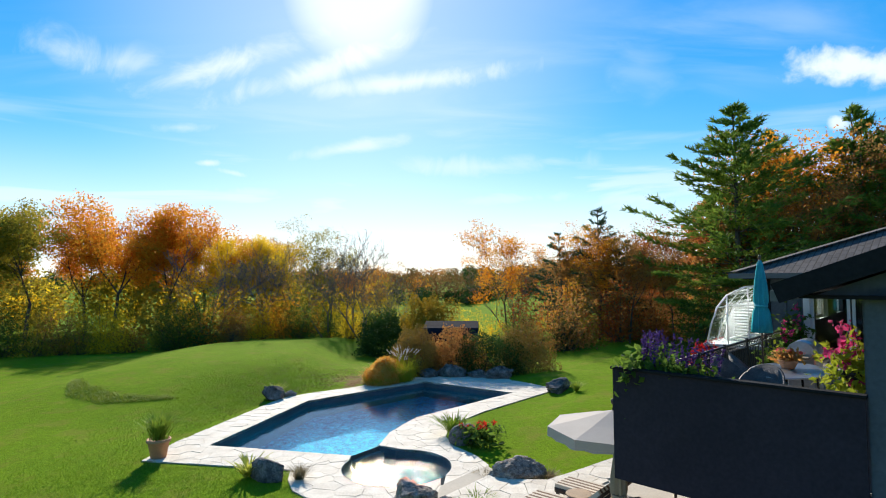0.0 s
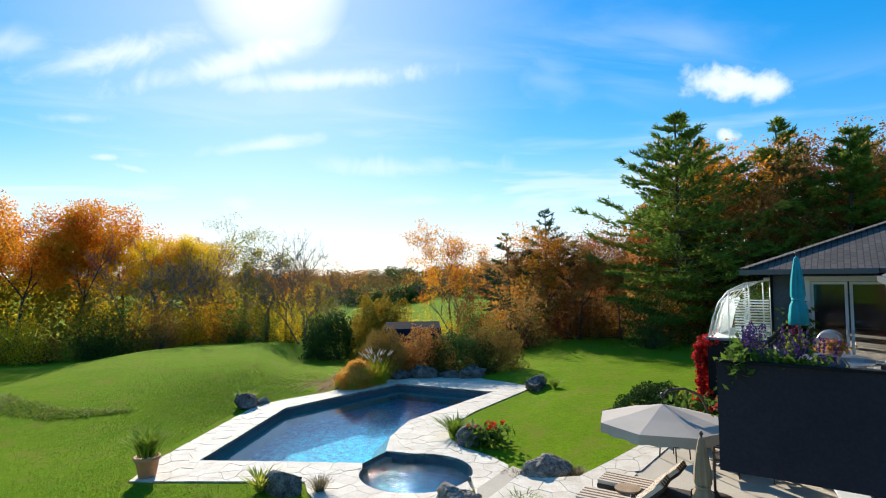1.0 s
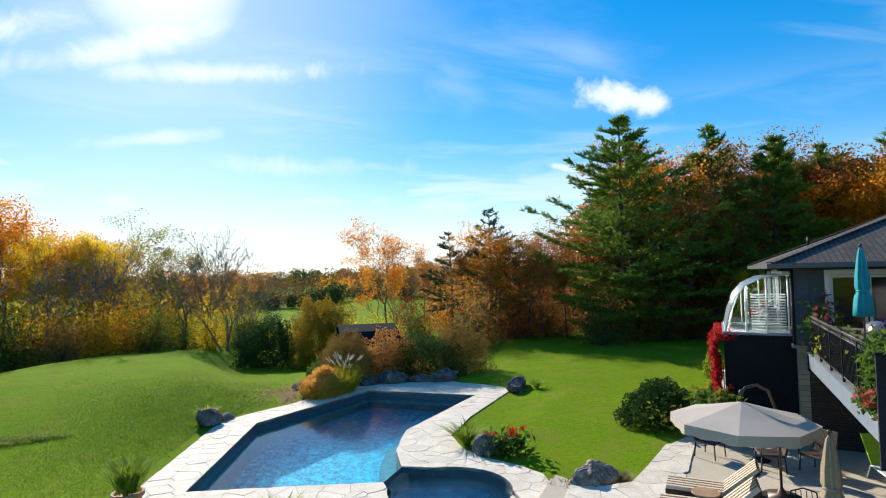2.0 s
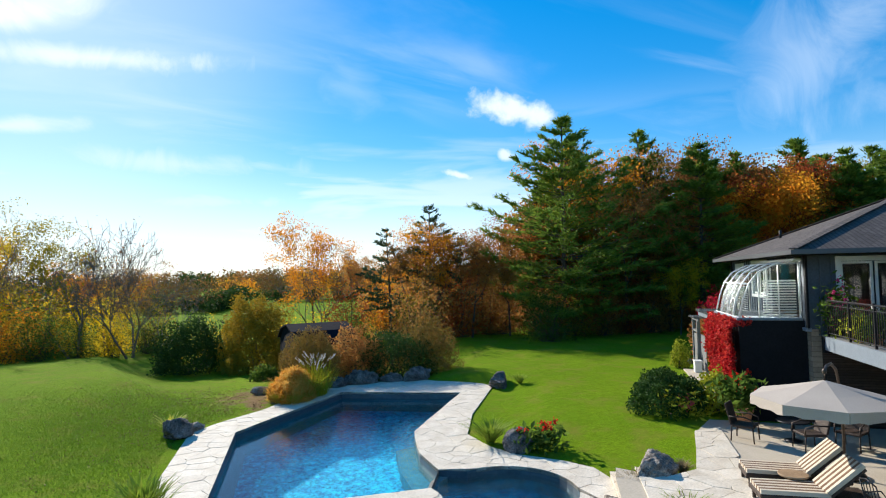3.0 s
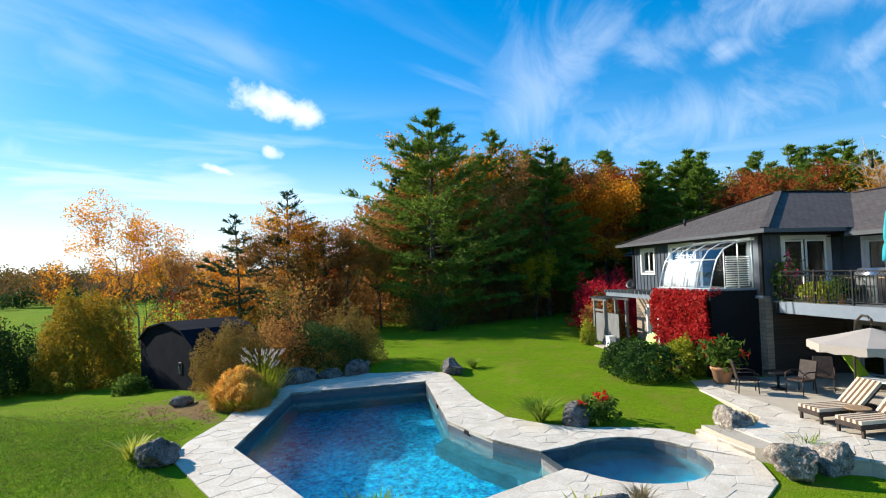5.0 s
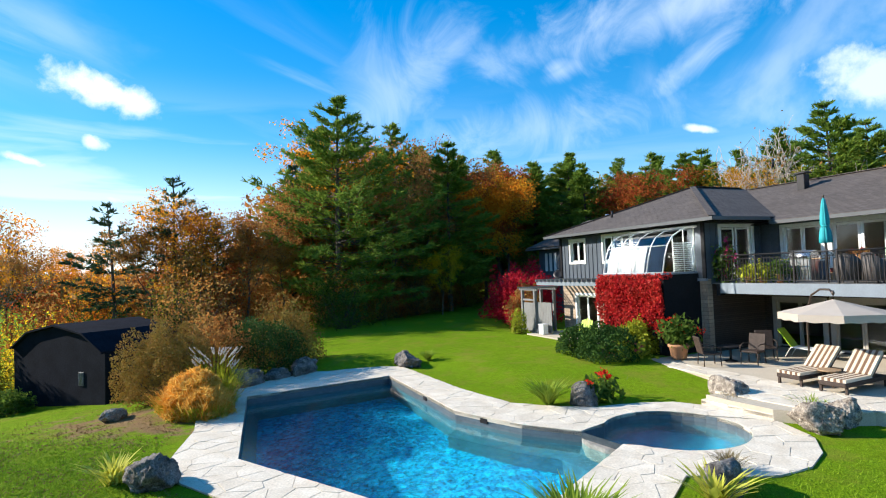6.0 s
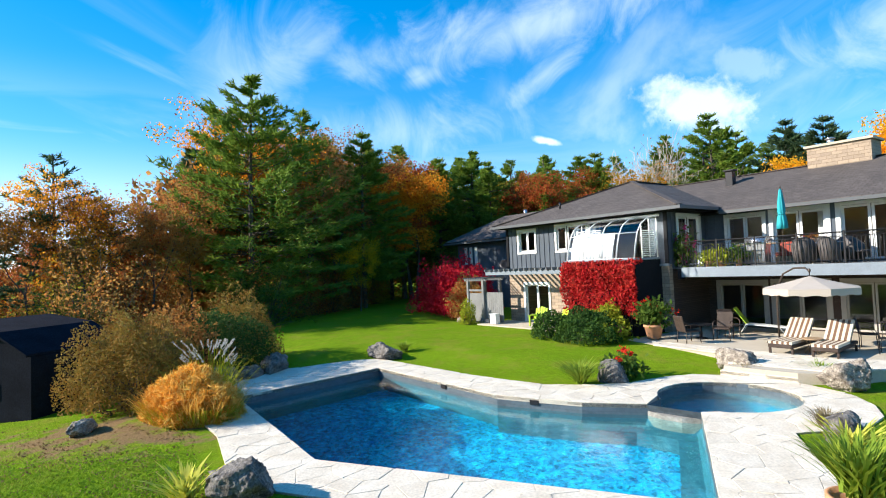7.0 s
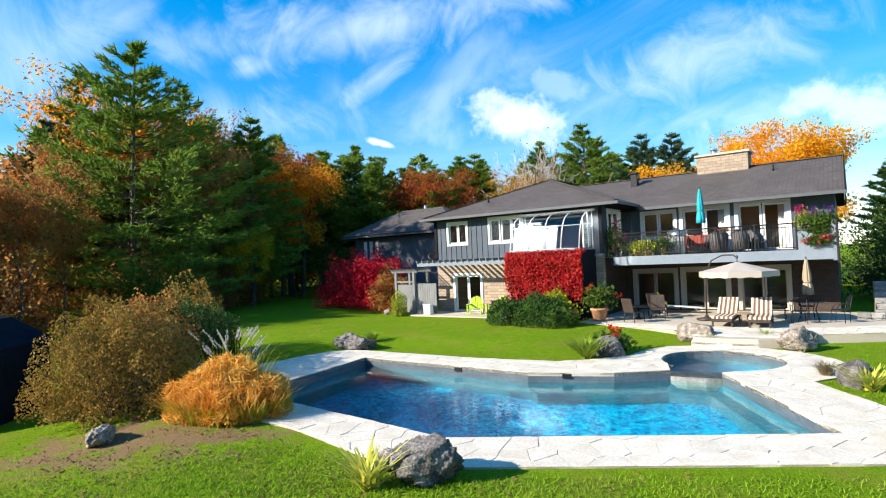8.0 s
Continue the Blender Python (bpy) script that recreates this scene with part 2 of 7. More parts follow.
# white trim dulled, so the shade under the deck is in the colour
TRIM_DULL = material("dulled_trim", (0.4, 0.37, 0.32), 0.5, 0.06, 3, 40)
TRIM = material("white_trim", (0.72, 0.72, 0.7), 0.45, 0.05, 3, 40)
FASCIA = material("grey_fascia", (0.2, 0.235, 0.27), 0.5, 0.08, 2, 25, 0.1)
GUTTER = material("gutter", (0.1, 0.105, 0.11), 0.4, 0.06, 2, 25, 0.05)
SHINGLE = banded("shingle", (0.118, 0.099, 0.088), (0.35, 0.33, 0.33), (0.33, 0.14), (0, 0, 0), 0.6, 0.9)
BRICK_TAN = banded("tan_brick", (0.42, 0.32, 0.23), (0.6, 0.58, 0.55), (0.4, 0.15), (radians(90), 0, 0), 0.5)
# brown brick, darkened further so the shade under the deck is in its colour
BRICK_BROWN_SHADED = banded("shaded_brown_brick", (0.085, 0.058, 0.045), (0.6, 0.58, 0.55), (0.22, 0.075), (radians(90), 0, 0), 0.5)
IRON = material("black_iron", (0.025, 0.024, 0.026), 0.45, 0.1, 5, 40, 0.1, 0.4)
BRONZE = material("bronze_metal", (0.1, 0.075, 0.06), 0.45, 0.12, 5, 40, 0.1, 0.5)
STEEL = material("steel", (0.5, 0.51, 0.53), 0.3, 0.08, 4, 30, 0.0, 0.9)
WICKER = material("dark_wicker", (0.06, 0.04, 0.03), 0.6, 0.25, 8, 60, 0.6)
WICKER_GREY = material("grey_wicker", (0.13, 0.115, 0.11), 0.6, 0.25, 8, 60, 0.6)
CANVAS = material("cream_canvas", (0.43, 0.37, 0.31), 0.85, 0.06, 1.2, 60, 0.1)
CANVAS_TAN = material("tan_canvas", (0.36, 0.27, 0.18), 0.85, 0.1, 2, 50, 0.15)
TEAL = material("teal_canvas", (0.02, 0.33, 0.38), 0.7, 0.12, 2.5, 40, 0.15)
TERRACOTTA = material("terracotta", (0.5, 0.25, 0.13), 0.75, 0.12, 4, 30, 0.2)
WOOD = material("weathered_wood", (0.36, 0.24, 0.14), 0.7, 0.18, 3, 40, 0.3)
WOOD_GREY = material("grey_wood", (0.2, 0.2, 0.195), 0.75, 0.16, 2, 30, 0.3)
BARK = material("bark", (0.11, 0.085, 0.065), 0.95, 0.3, 2.5, 12, 1.0, second=(0.06, 0.048, 0.04))
BARK_GREY = material("grey_bark", (0.2, 0.175, 0.15), 0.95, 0.25, 2.5, 12, 1.0)
BARK_PALE = material("pale_bark", (0.5, 0.44, 0.38), 0.9, 0.25, 3, 14, 0.6)
STRIPE_A = material("cream_cloth", (0.6, 0.52, 0.4), 0.85, 0.06, 3, 60, 0.1)
STRIPE_B = material("brown_cloth", (0.16, 0.09, 0.055), 0.85, 0.1, 3, 60, 0.1)
LIME = material("lime_plastic", (0.42, 0.6, 0.04), 0.4, 0.05, 3, 30)
WHITE = material("white_plastic", (0.75, 0.76, 0.74), 0.4, 0.05, 3, 30)
SHED = material("shed_wall", (0.014, 0.016, 0.023), 0.95, 0.2, 1.5, 20, 0.3, spec=0.03)
PANEL = material("deck_screen", (0.036, 0.03, 0.04), 0.8, 0.12, 1.0, 20, 0.12, spec=0.08)
RED_PAINT = material("red_paint", (0.3, 0.05, 0.03), 0.6, 0.1, 3, 30)
SOIL = material("soil", (0.1, 0.07, 0.045), 0.95, 0.3, 2, 25, 0.8)
CURTAIN = material("curtain", (0.6, 0.6, 0.58), 0.9, 0.08, 2, 25)
ROOM = material("room_wall", (0.22, 0.19, 0.16), 0.9, 0.08, 2, 25)
STONE_WALL = material("ledge_stone", (0.3, 0.28, 0.25), 0.9, 0.25, 2.0, 14, 0.8, per_piece=0.15)

GLASS = bpy.data.materials.new("glass")
GLASS.use_nodes = True
g = GLASS.node_tree.nodes["Principled BSDF"]
g.inputs["Base Color"].default_value, g.inputs["Roughness"].default_value = (0.9, 0.95, 0.95, 1), 0.01
g.inputs["Transmission Weight"].default_value, g.inputs["IOR"].default_value = 1.0, 1.45

WATER = bpy.data.materials.new("water")
WATER.use_nodes = True
n, l = WATER.node_tree.nodes, WATER.node_tree.links
g = n["Principled BSDF"]
g.inputs["Base Color"].default_value, g.inputs["Roughness"].default_value = (0.25, 0.78, 0.92, 1), 0.012
g.inputs["Transmission Weight"].default_value, g.inputs["IOR"].default_value = 1.0, 1.33
pos = n.new("ShaderNodeNewGeometry")
r1 = n.new("ShaderNodeTexNoise")
r1.inputs["Scale"].default_value, r1.inputs["Detail"].default_value, r1.inputs["Distortion"].default_value = 8.0, 3, 0.9
r2 = n.new("ShaderNodeTexNoise")
r2.inputs["Scale"].default_value, r2.inputs["Detail"].default_value = 1.1, 2
l.new(pos.outputs["Position"], r1.inputs["Vector"]), l.new(pos.outputs["Position"], r2.inputs["Vector"])
ad = n.new("ShaderNodeMath")
ad.operation = "MULTIPLY_ADD"
l.new(r2.outputs[0], ad.inputs[0])
ad.inputs[1].default_value = 0.3
l.new(r1.outputs[0], ad.inputs[2])
bp = n.new("ShaderNodeBump")
bp.inputs["Strength"].default_value, bp.inputs["Distance"].default_value = 0.5, 0.006
l.new(ad.outputs[0], bp.inputs["Height"]), l.new(bp.outputs[0], g.inputs["Normal"])
SPA_WATER = WATER.copy()
SPA_WATER.name = "spa_water"
SPA_WATER.node_tree.nodes["Principled BSDF"].inputs["Base Color"].default_value = (0.72, 0.93, 0.98, 1)
SPA_WATER.node_tree.nodes["Principled BSDF"].inputs["Roughness"].default_value = 0.05
SPA_WATER.node_tree.nodes["Bump"].inputs["Strength"].default_value = 1.0
SPA_WATER.node_tree.nodes["Bump"].inputs["Distance"].default_value = 0.03

# lawn: drifts of fresh and dry grass, with worn patches
LAWN = bpy.data.materials.new("lawn")
LAWN.use_nodes = True
n, l = LAWN.node_tree.nodes, LAWN.node_tree.links
g = n["Principled BSDF"]
g.inputs["Roughness"].default_value, g.inputs["Specular IOR Level"].default_value = 1.0, 0.02
pos = n.new("ShaderNodeNewGeometry")


def lawn_noise(scale, detail, lo, hi):
    t = n.new("ShaderNodeTexNoise")
    t.inputs["Scale"].default_value, t.inputs["Detail"].default_value, t.inputs["Roughness"].default_value = scale, detail, 0.65
    l.new(pos.outputs["Position"], t.inputs["Vector"])
    r = n.new("ShaderNodeMapRange")
    r.inputs[1].default_value, r.inputs[2].default_value = lo, hi
    l.new(t.outputs[0], r.inputs[0])
    return r.outputs[0], t.outputs[0]


def lawn_mix(fac, a, b):
    m = n.new("ShaderNodeMixRGB")
    l.new(fac, m.inputs[0])
    for i, v in ((1, a), (2, b)):
        if isinstance(v, tuple):
            m.inputs[i].default_value = (*v, 1)
        else:
            l.new(v, m.inputs[i])
    return m.outputs[0]


blade, rawb = lawn_noise(26, 6, 0.33, 0.7)
drift, _ = lawn_noise(0.35, 5, 0.4, 0.64)
dry, _ = lawn_noise(0.8, 8, 0.5, 0.76)
c = lawn_mix(blade, (0.06, 0.135, 0.005), (0.21, 0.33, 0.012))
c2 = lawn_mix(blade, (0.1, 0.175, 0.007), (0.23, 0.345, 0.013))
c = lawn_mix(drift, c, c2)
tuft, _ = lawn_noise(4.5, 7, 0.42, 0.68)
c = lawn_mix(tuft, c, lawn_mix(blade, (0.065, 0.115, 0.005), (0.18, 0.265, 0.01)))
c = lawn_mix(dry, c, (0.2, 0.19, 0.03))
# bare dry earth round the golden grass and the brown shrub
spot = n.new("ShaderNodeVectorMath")
spot.operation = "SUBTRACT"
spot.inputs[1].default_value = (-4.2, 28.9, 0)
l.new(pos.outputs["Position"], spot.inputs[0])
oval = n.new("ShaderNodeMapping")
oval.inputs["Scale"].default_value = (1 / 1.75, 1 / 3.3, 0)
l.new(spot.outputs[0], oval.inputs[0])
reach = n.new("ShaderNodeVectorMath")
reach.operation = "LENGTH"
l.new(oval.outputs[0], reach.inputs[0])
_, frayed = lawn_noise(1.6, 9, 0.4, 0.6)
worn = n.new("ShaderNodeMath")
worn.operation = "MULTIPLY_ADD"
l.new(frayed, worn.inputs[0])
worn.inputs[1].default_value = 4.5
l.new(reach.outputs["Value"], worn.inputs[2])
earthy = n.new("ShaderNodeMapRange")
earthy.inputs[1].default_value, earthy.inputs[2].default_value = 3.25, 2.65
l.new(worn.outputs[0], earthy.inputs[0])
c = lawn_mix(earthy.outputs[0], c, lawn_mix(blade, (0.16, 0.1, 0.05), (0.3, 0.2, 0.095)))
l.new(c, g.inputs["Base Color"])
bp = n.new("ShaderNodeBump")
bp.inputs["Strength"].default_value, bp.inputs["Distance"].default_value = 0.8, 0.05
l.new(rawb, bp.inputs["Height"]), l.new(bp.outputs[0], g.inputs["Normal"])

BLADE = leafy("grass_blade", [(0.12, 0.22, 0.012), (0.19, 0.31, 0.016), (0.27, 0.36, 0.03)], 0.3, 0.9, 0.9)
ROUGH_BLADE = leafy("rough_blade", [(0.14, 0.22, 0.016), (0.23, 0.3, 0.025), (0.32, 0.31, 0.06)], 0.4)
ORANGE = leafy("orange_leaf", [(0.5, 0.12, 0.015), (0.72, 0.25, 0.02), (0.78, 0.38, 0.03), (0.55, 0.38, 0.04)], 0.62)
YELLOW = leafy("yellow_leaf", [(0.5, 0.33, 0.02), (0.78, 0.5, 0.02), (0.82, 0.6, 0.03), (0.42, 0.4, 0.04)], 0.62)
BRIGHT = leafy("amber_leaf", [(0.72, 0.3, 0.015), (0.85, 0.42, 0.02), (0.8, 0.5, 0.03)], 0.5)
GOLD = leafy("gold_leaf", [(0.4, 0.2, 0.02), (0.6, 0.27, 0.02), (0.5, 0.32, 0.03)])
RED = leafy("red_leaf", [(0.3, 0.04, 0.02), (0.42, 0.09, 0.03), (0.4, 0.15, 0.03), (0.25, 0.06, 0.025)])
CRIMSON = leafy("crimson_leaf", [(0.38, 0.01, 0.026), (0.6, 0.02, 0.04), (0.7, 0.05, 0.06)], 0.4)
VINE = leafy("vine_leaf", [(0.26, 0.01, 0.014), (0.46, 0.018, 0.024), (0.55, 0.05, 0.035), (0.36, 0.075, 0.06)], 0.35, patch=1.5)
RUSSET = leafy("russet_leaf", [(0.28, 0.1, 0.04), (0.44, 0.18, 0.045), (0.38, 0.23, 0.065), (0.22, 0.13, 0.07)])
FAR = leafy("far_leaf", [(0.16, 0.075, 0.035), (0.27, 0.13, 0.04), (0.2, 0.15, 0.045), (0.1, 0.09, 0.04)], 0.25)
HONEY = leafy("honey_leaf", [(0.26, 0.17, 0.018), (0.4, 0.24, 0.018), (0.3, 0.22, 0.025), (0.16, 0.14, 0.025)], 0.35, patch=0.9)
OLIVE = leafy("olive_leaf", [(0.13, 0.14, 0.025), (0.26, 0.24, 0.03), (0.42, 0.32, 0.03), (0.2, 0.16, 0.03)])
BROWN = leafy("brown_leaf", [(0.21, 0.1, 0.03), (0.34, 0.19, 0.04), (0.26, 0.19, 0.038), (0.18, 0.1, 0.05)], 0.25, patch=1.2)
GREEN = leafy("green_leaf", [(0.045, 0.085, 0.018), (0.085, 0.15, 0.025), (0.15, 0.21, 0.03)])
DARKGREEN = leafy("yew_leaf", [(0.022, 0.052, 0.014), (0.042, 0.09, 0.02), (0.08, 0.13, 0.025)], 0.3)
YEW = leafy("yew_tip", [(0.016, 0.042, 0.01), (0.04, 0.09, 0.016), (0.09, 0.16, 0.025)], 0.15, patch=2.0)
NEEDLE = leafy("pine_needle", [(0.07, 0.13, 0.02), (0.16, 0.25, 0.035), (0.28, 0.35, 0.05)], 0.34)
NEEDLE_BLUE = leafy("blue_needle", [(0.04, 0.075, 0.04), (0.065, 0.115, 0.055), (0.1, 0.15, 0.06)], 0.3)
STRAW = leafy("straw_blade", [(0.6, 0.2, 0.02), (0.7, 0.32, 0.04), (0.78, 0.52, 0.14), (0.52, 0.4, 0.03)], 0.45, patch=1.0)
STRAW_LOW = leafy("green_straw", [(0.42, 0.33, 0.03), (0.45, 0.43, 0.03), (0.24, 0.33, 0.025)], 0.45)
DRY_TUFT = leafy("dry_tuft", [(0.2, 0.15, 0.09), (0.3, 0.24, 0.13), (0.22, 0.2, 0.09)], 0.35)
LITTER = leafy("leaf_litter", [(0.12, 0.06, 0.025), (0.2, 0.12, 0.05), (0.26, 0.18, 0.07), (0.15, 0.11, 0.04)], 0.15)
SHEER = leafy("sheer_cloth", [(0.78, 0.8, 0.82), (0.82, 0.83, 0.84)], 0.5)
PLUME = leafy("plume", [(0.4, 0.37, 0.33), (0.58, 0.55, 0.5)], 0.4)
SPIKE = leafy("yucca_blade", [(0.42, 0.46, 0.05), (0.62, 0.58, 0.1), (0.3, 0.4, 0.06)], 0.35)
SPIKE_GREEN = leafy("spike_blade", [(0.1, 0.18, 0.02), (0.22, 0.31, 0.035), (0.38, 0.42, 0.05)], 0.35)
LIMEGREEN = leafy("lime_leaf", [(0.2, 0.25, 0.02), (0.35, 0.38, 0.03), (0.45, 0.42, 0.05)], 0.4)
PINK = leafy("pink_petal", [(0.55, 0.03, 0.15), (0.65, 0.1, 0.25)], 0.4)
REDFLOWER = leafy("red_petal", [(0.6, 0.02, 0.015), (0.65, 0.06, 0.02)], 0.4)
PURPLE = leafy("purple_petal", [(0.05, 0.024, 0.1), (0.09, 0.045, 0.17)], 0.3)
CORAL = leafy("coral_petal", [(0.6, 0.06, 0.08), (0.65, 0.16, 0.14)], 0.4)

# ---- mesh helpers ----


def part(name, bm, mat, parent=None, label=""):
    """Links a bmesh as one mesh object under a thing or part."""
    me = bpy.data.meshes.new(name)
    bm.normal_update()
    bm.to_mesh(me)
    bm.free()
    me.materials.append(mat)
    ob = new(name, me)
    ob.parent = parent
    if label:
        tagged(ob, label)
    return ob


def thing(name, label, category, group="", m=None, kind=""):
    e = new(name)
    e.empty_display_size = 0.2
    if m is not None:
        e.matrix_basis = m
    return tagged(e, label, category, group, kind)


def box(bm, x0, x1, y0, y1, z0, z1, bevel=0.0, m=None):
    c = [(x0, y0, z0), (x1, y0, z0), (x1, y1, z0), (x0, y1, z0), (x0, y0, z1), (x1, y0, z1), (x1, y1, z1), (x0, y1, z1)]
    v = [bm.verts.new(m @ Vector(p) if m is not None else p) for p in c]
    fs = [bm.faces.new([v[i] for i in f]) for f in ((3, 2, 1, 0), (4, 5, 6, 7), (0, 1, 5, 4), (1, 2, 6, 5), (2, 3, 7, 6), (3, 0, 4, 7))]
    if bevel:
        bmesh.ops.bevel(bm, geom=list({e for f in fs for e in f.edges}), offset=bevel, segments=1, affect="EDGES")
    return bm


def boxed(name, mat, parent, x0, x1, y0, y1, z0, z1, bevel=0.0, label="", m=None):
    return part(name, box(bmesh.new(), x0, x1, y0, y1, z0, z1, bevel, m), mat, parent, label)


def prism(bm, poly, z0, z1, bottom=True):
    """A slab over a plan outline."""
    a = [bm.verts.new((x, y, z0)) for x, y in poly]
    b = [bm.verts.new((x, y, z1)) for x, y in poly]
    bm.faces.new(b)
    if bottom:
        bm.faces.new(a[::-1])
    k = len(poly)
    for i in range(k):
        bm.faces.new((a[i], a[(i + 1) % k], b[(i + 1) % k], b[i]))
    return bm


def tube(bm, pts, radii, sides=8, cap=True):
    """A round bar along points; radii: one or one a point."""
    pts = [Vector(p) for p in pts]
    if isinstance(radii, (int, float)):
        radii = [radii] * len(pts)
    rings = []
    for i, p in enumerate(pts):
        d = (pts[min(i + 1, len(pts) - 1)] - pts[max(i - 1, 0)]).normalized()
        a = d.cross(Vector((0, 0, 1)) if abs(d.z) < 0.95 else Vector((1, 0, 0))).normalized()
        b = d.cross(a)
        rings.append([bm.verts.new(p + (a * math.cos(t) + b * math.sin(t)) * radii[i]) for t in [2 * math.pi * j / sides for j in range(sides)]])
    for r, s in zip(rings, rings[1:]):
        for j in range(sides):
            f = bm.faces.new((r[j], r[(j + 1) % sides], s[(j + 1) % sides], s[j]))
            f.smooth = sides > 5
    if cap:
        bm.faces.new(rings[0][::-1])
        bm.faces.new(rings[-1])
    return bm


def lathe(bm, profile, sides=20, centre=(0, 0)):
    """A turned form: profile of (radius, height)."""
    rings = [[bm.verts.new((centre[0] + r * math.cos(t), centre[1] + r * math.sin(t), z)) for t in [2 * math.pi * j / sides for j in range(sides)]] for r, z in profile]
    for r, s in zip(rings, rings[1:]):
        for j in range(sides):
            bm.faces.new((r[j], r[(j + 1) % sides], s[(j + 1) % sides], s[j])).smooth = True
    bm.faces.new(rings[0][::-1])
    bm.faces.new(rings[-1])
    return bm


def raw_mesh(name, verts, faces, mat, smooth=False):
    me = bpy.data.meshes.new(name)
    me.from_pydata(verts.tolist() if hasattr(verts, "tolist") else verts, [], faces.tolist() if hasattr(faces, "tolist") else faces)
    me.materials.append(mat)
    if smooth:
        me.shade_smooth()
    return me


def leaves(rng, centres, size, aspect=1.0, flat=0.0):
    """Small four-cornered leaves, bent along the middle, turned at random, at given places. Returns vertices and faces."""
    k = len(centres)
    a = rng.normal(size=(k, 3))
    a[:, 2] *= 1 - flat
    a /= np.linalg.norm(a, axis=1)[:, None] + 1e-9
    b = np.cross(a, rng.normal(size=(k, 3)))
    b /= np.linalg.norm(b, axis=1)[:, None] + 1e-9
    s = size * rng.uniform(0.6, 1.3, (k, 1))
    a, b = a * s * aspect, b * s * 0.62
    tip = np.cross(a, b)
    tip = tip / (np.linalg.norm(tip, axis=1)[:, None] + 1e-9) * s * 0.18
    v = np.stack([centres - a, centres + b + tip, centres + a, centres - b + tip], 1).reshape(-1, 3)
    f = np.arange(4 * k).reshape(-1, 4)
    return v, f


def blades(rng, roots, length, width, lean=0.5, droop=0.4, aim=None):
    """Long blades from roots, each of three joints, arching over. Returns vertices and faces."""
    k = len(roots)
    t = rng.uniform(0, 2 * math.pi, k) if aim is None else aim
    out = np.stack([np.cos(t), np.sin(t), np.zeros(k)], 1)
    side = np.stack([-np.sin(t), np.cos(t), np.zeros(k)], 1) * width * 0.5
    ln = length * rng.uniform(0.65, 1.15, (k, 1))
    le = lean * rng.uniform(0.1, 1.3, (k, 1))
    upv = np.array([0, 0, 1.0])
    p0 = roots
    p1 = p0 + ln * (0.4 * upv + 0.4 * le * out)
    p2 = p1 + ln * (0.35 * upv * (1 - 0.3 * droop) + 0.45 * le * out)
    p3 = p2 + ln * (0.28 * upv * (1 - 1.8 * droop) + 0.4 * le * out)
    v = np.stack([p0 - side, p0 + side, p1 - side, p1 + side, p2 - side * 0.8, p2 + side * 0.8, p3], 1).reshape(-1, 3)
    base = np.arange(k)[:, None] * 7
    f = [list(r) for r in (base + np.array([0, 1, 3, 2])).tolist()] + [list(r) for r in (base + np.array([2, 3, 5, 4])).tolist()] + [list(r) for r in (base + np.array([4, 5, 6])).tolist()]
    return v, f


def sticks(segs, sides=5):
    """Tapered bars: rows of (p, q, r, s). Returns vertices and faces."""
    vs, fs = [], []
    ang = np.arange(sides) * 2 * math.pi / sides
    for p, q, r, s in segs:
        d = q - p
        d = d / (np.linalg.norm(d) + 1e-9)
        a = np.cross(d, (0, 0, 1.0) if abs(d[2]) < 0.9 else (1.0, 0, 0))
        a /= np.linalg.norm(a) + 1e-9
        b = np.cross(d, a)
        ring = np.cos(ang)[:, None] * a + np.sin(ang)[:, None] * b
        o = len(vs) * 2 * sides
        vs.append(np.concatenate([p + ring * r, q + ring * s]))
        fs += [[o + j, o + (j + 1) % sides, o + sides + (j + 1) % sides, o + sides + j] for j in range(sides)]
    return np.concatenate(vs), fs

# ---- ground ----
POOL_EDGE = [(-7.47, 17.03), (-5.93, 23.35), (-1.1, 27.6), (3.05, 24.75), (-1.05, 20.45), (-1.85, 18.4), (-2.02, 16.95), (-2.72, 15.98)]
SPA_C, SPA_R = (-1.25, 15.0), 1.55


def step01(a, b, x):
    t = min(1.0, max(0.0, (x - a) / (b - a)))
    return t * t * (3 - 2 * t)


def inside(poly, x, y):
    hit = False
    for (ax, ay), (bx, by) in zip(poly, poly[1:] + poly[:1]):
        if (ay > y) != (by > y) and x < (bx - ax) * (y - ay) / (by - ay) + ax:
            hit = not hit
    return hit


def near_edge(poly, x, y):
    best = 9.0
    for (ax, ay), (bx, by) in zip(poly, poly[1:] + poly[:1]):
        t = max(0, min(1, ((x - ax) * (bx - ax) + (y - ay) * (by - ay)) / ((bx - ax) ** 2 + (by - ay) ** 2)))
        best = min(best, math.hypot(x - ax - t * (bx - ax), y - ay - t * (by - ay)))
    return best


def gz(x, y):
    """Height of the lawn: level with the coping at the pool, up to the house, down to the fields, with a mound by the woods."""
    z = -0.03
    fall = min(18.0, max(0.0, y - 28.0 - 17.0 * step01(-7, -12, x))) * 0.09
    z -= fall * (1 - step01(3, 13, x))
    z += 0.27 * step01(1.5, 6.0, x) * (1 - step01(30, 60, y))
    z += 0.4 * math.exp(-(((x + 14.5) / 6.5) ** 2 + ((y - 33) / 7.5) ** 2))
    z -= 1.1 * step01(-17.5, -27, x) * (1 - step01(48, 66, y))
    z -= 0.25 * step01(-9, -14, x) * (1 - step01(20, 27, y))
    if -14 < x < 10 and 8 < y < 34:
        near = 0.0 if inside(POOL_EDGE, x, y) else min(near_edge(POOL_EDGE, x, y), math.hypot(x - SPA_C[0], y - SPA_C[1]) - SPA_R)
        z = -0.035 + (z + 0.035) * step01(1.7, 4.0, near)
    return z


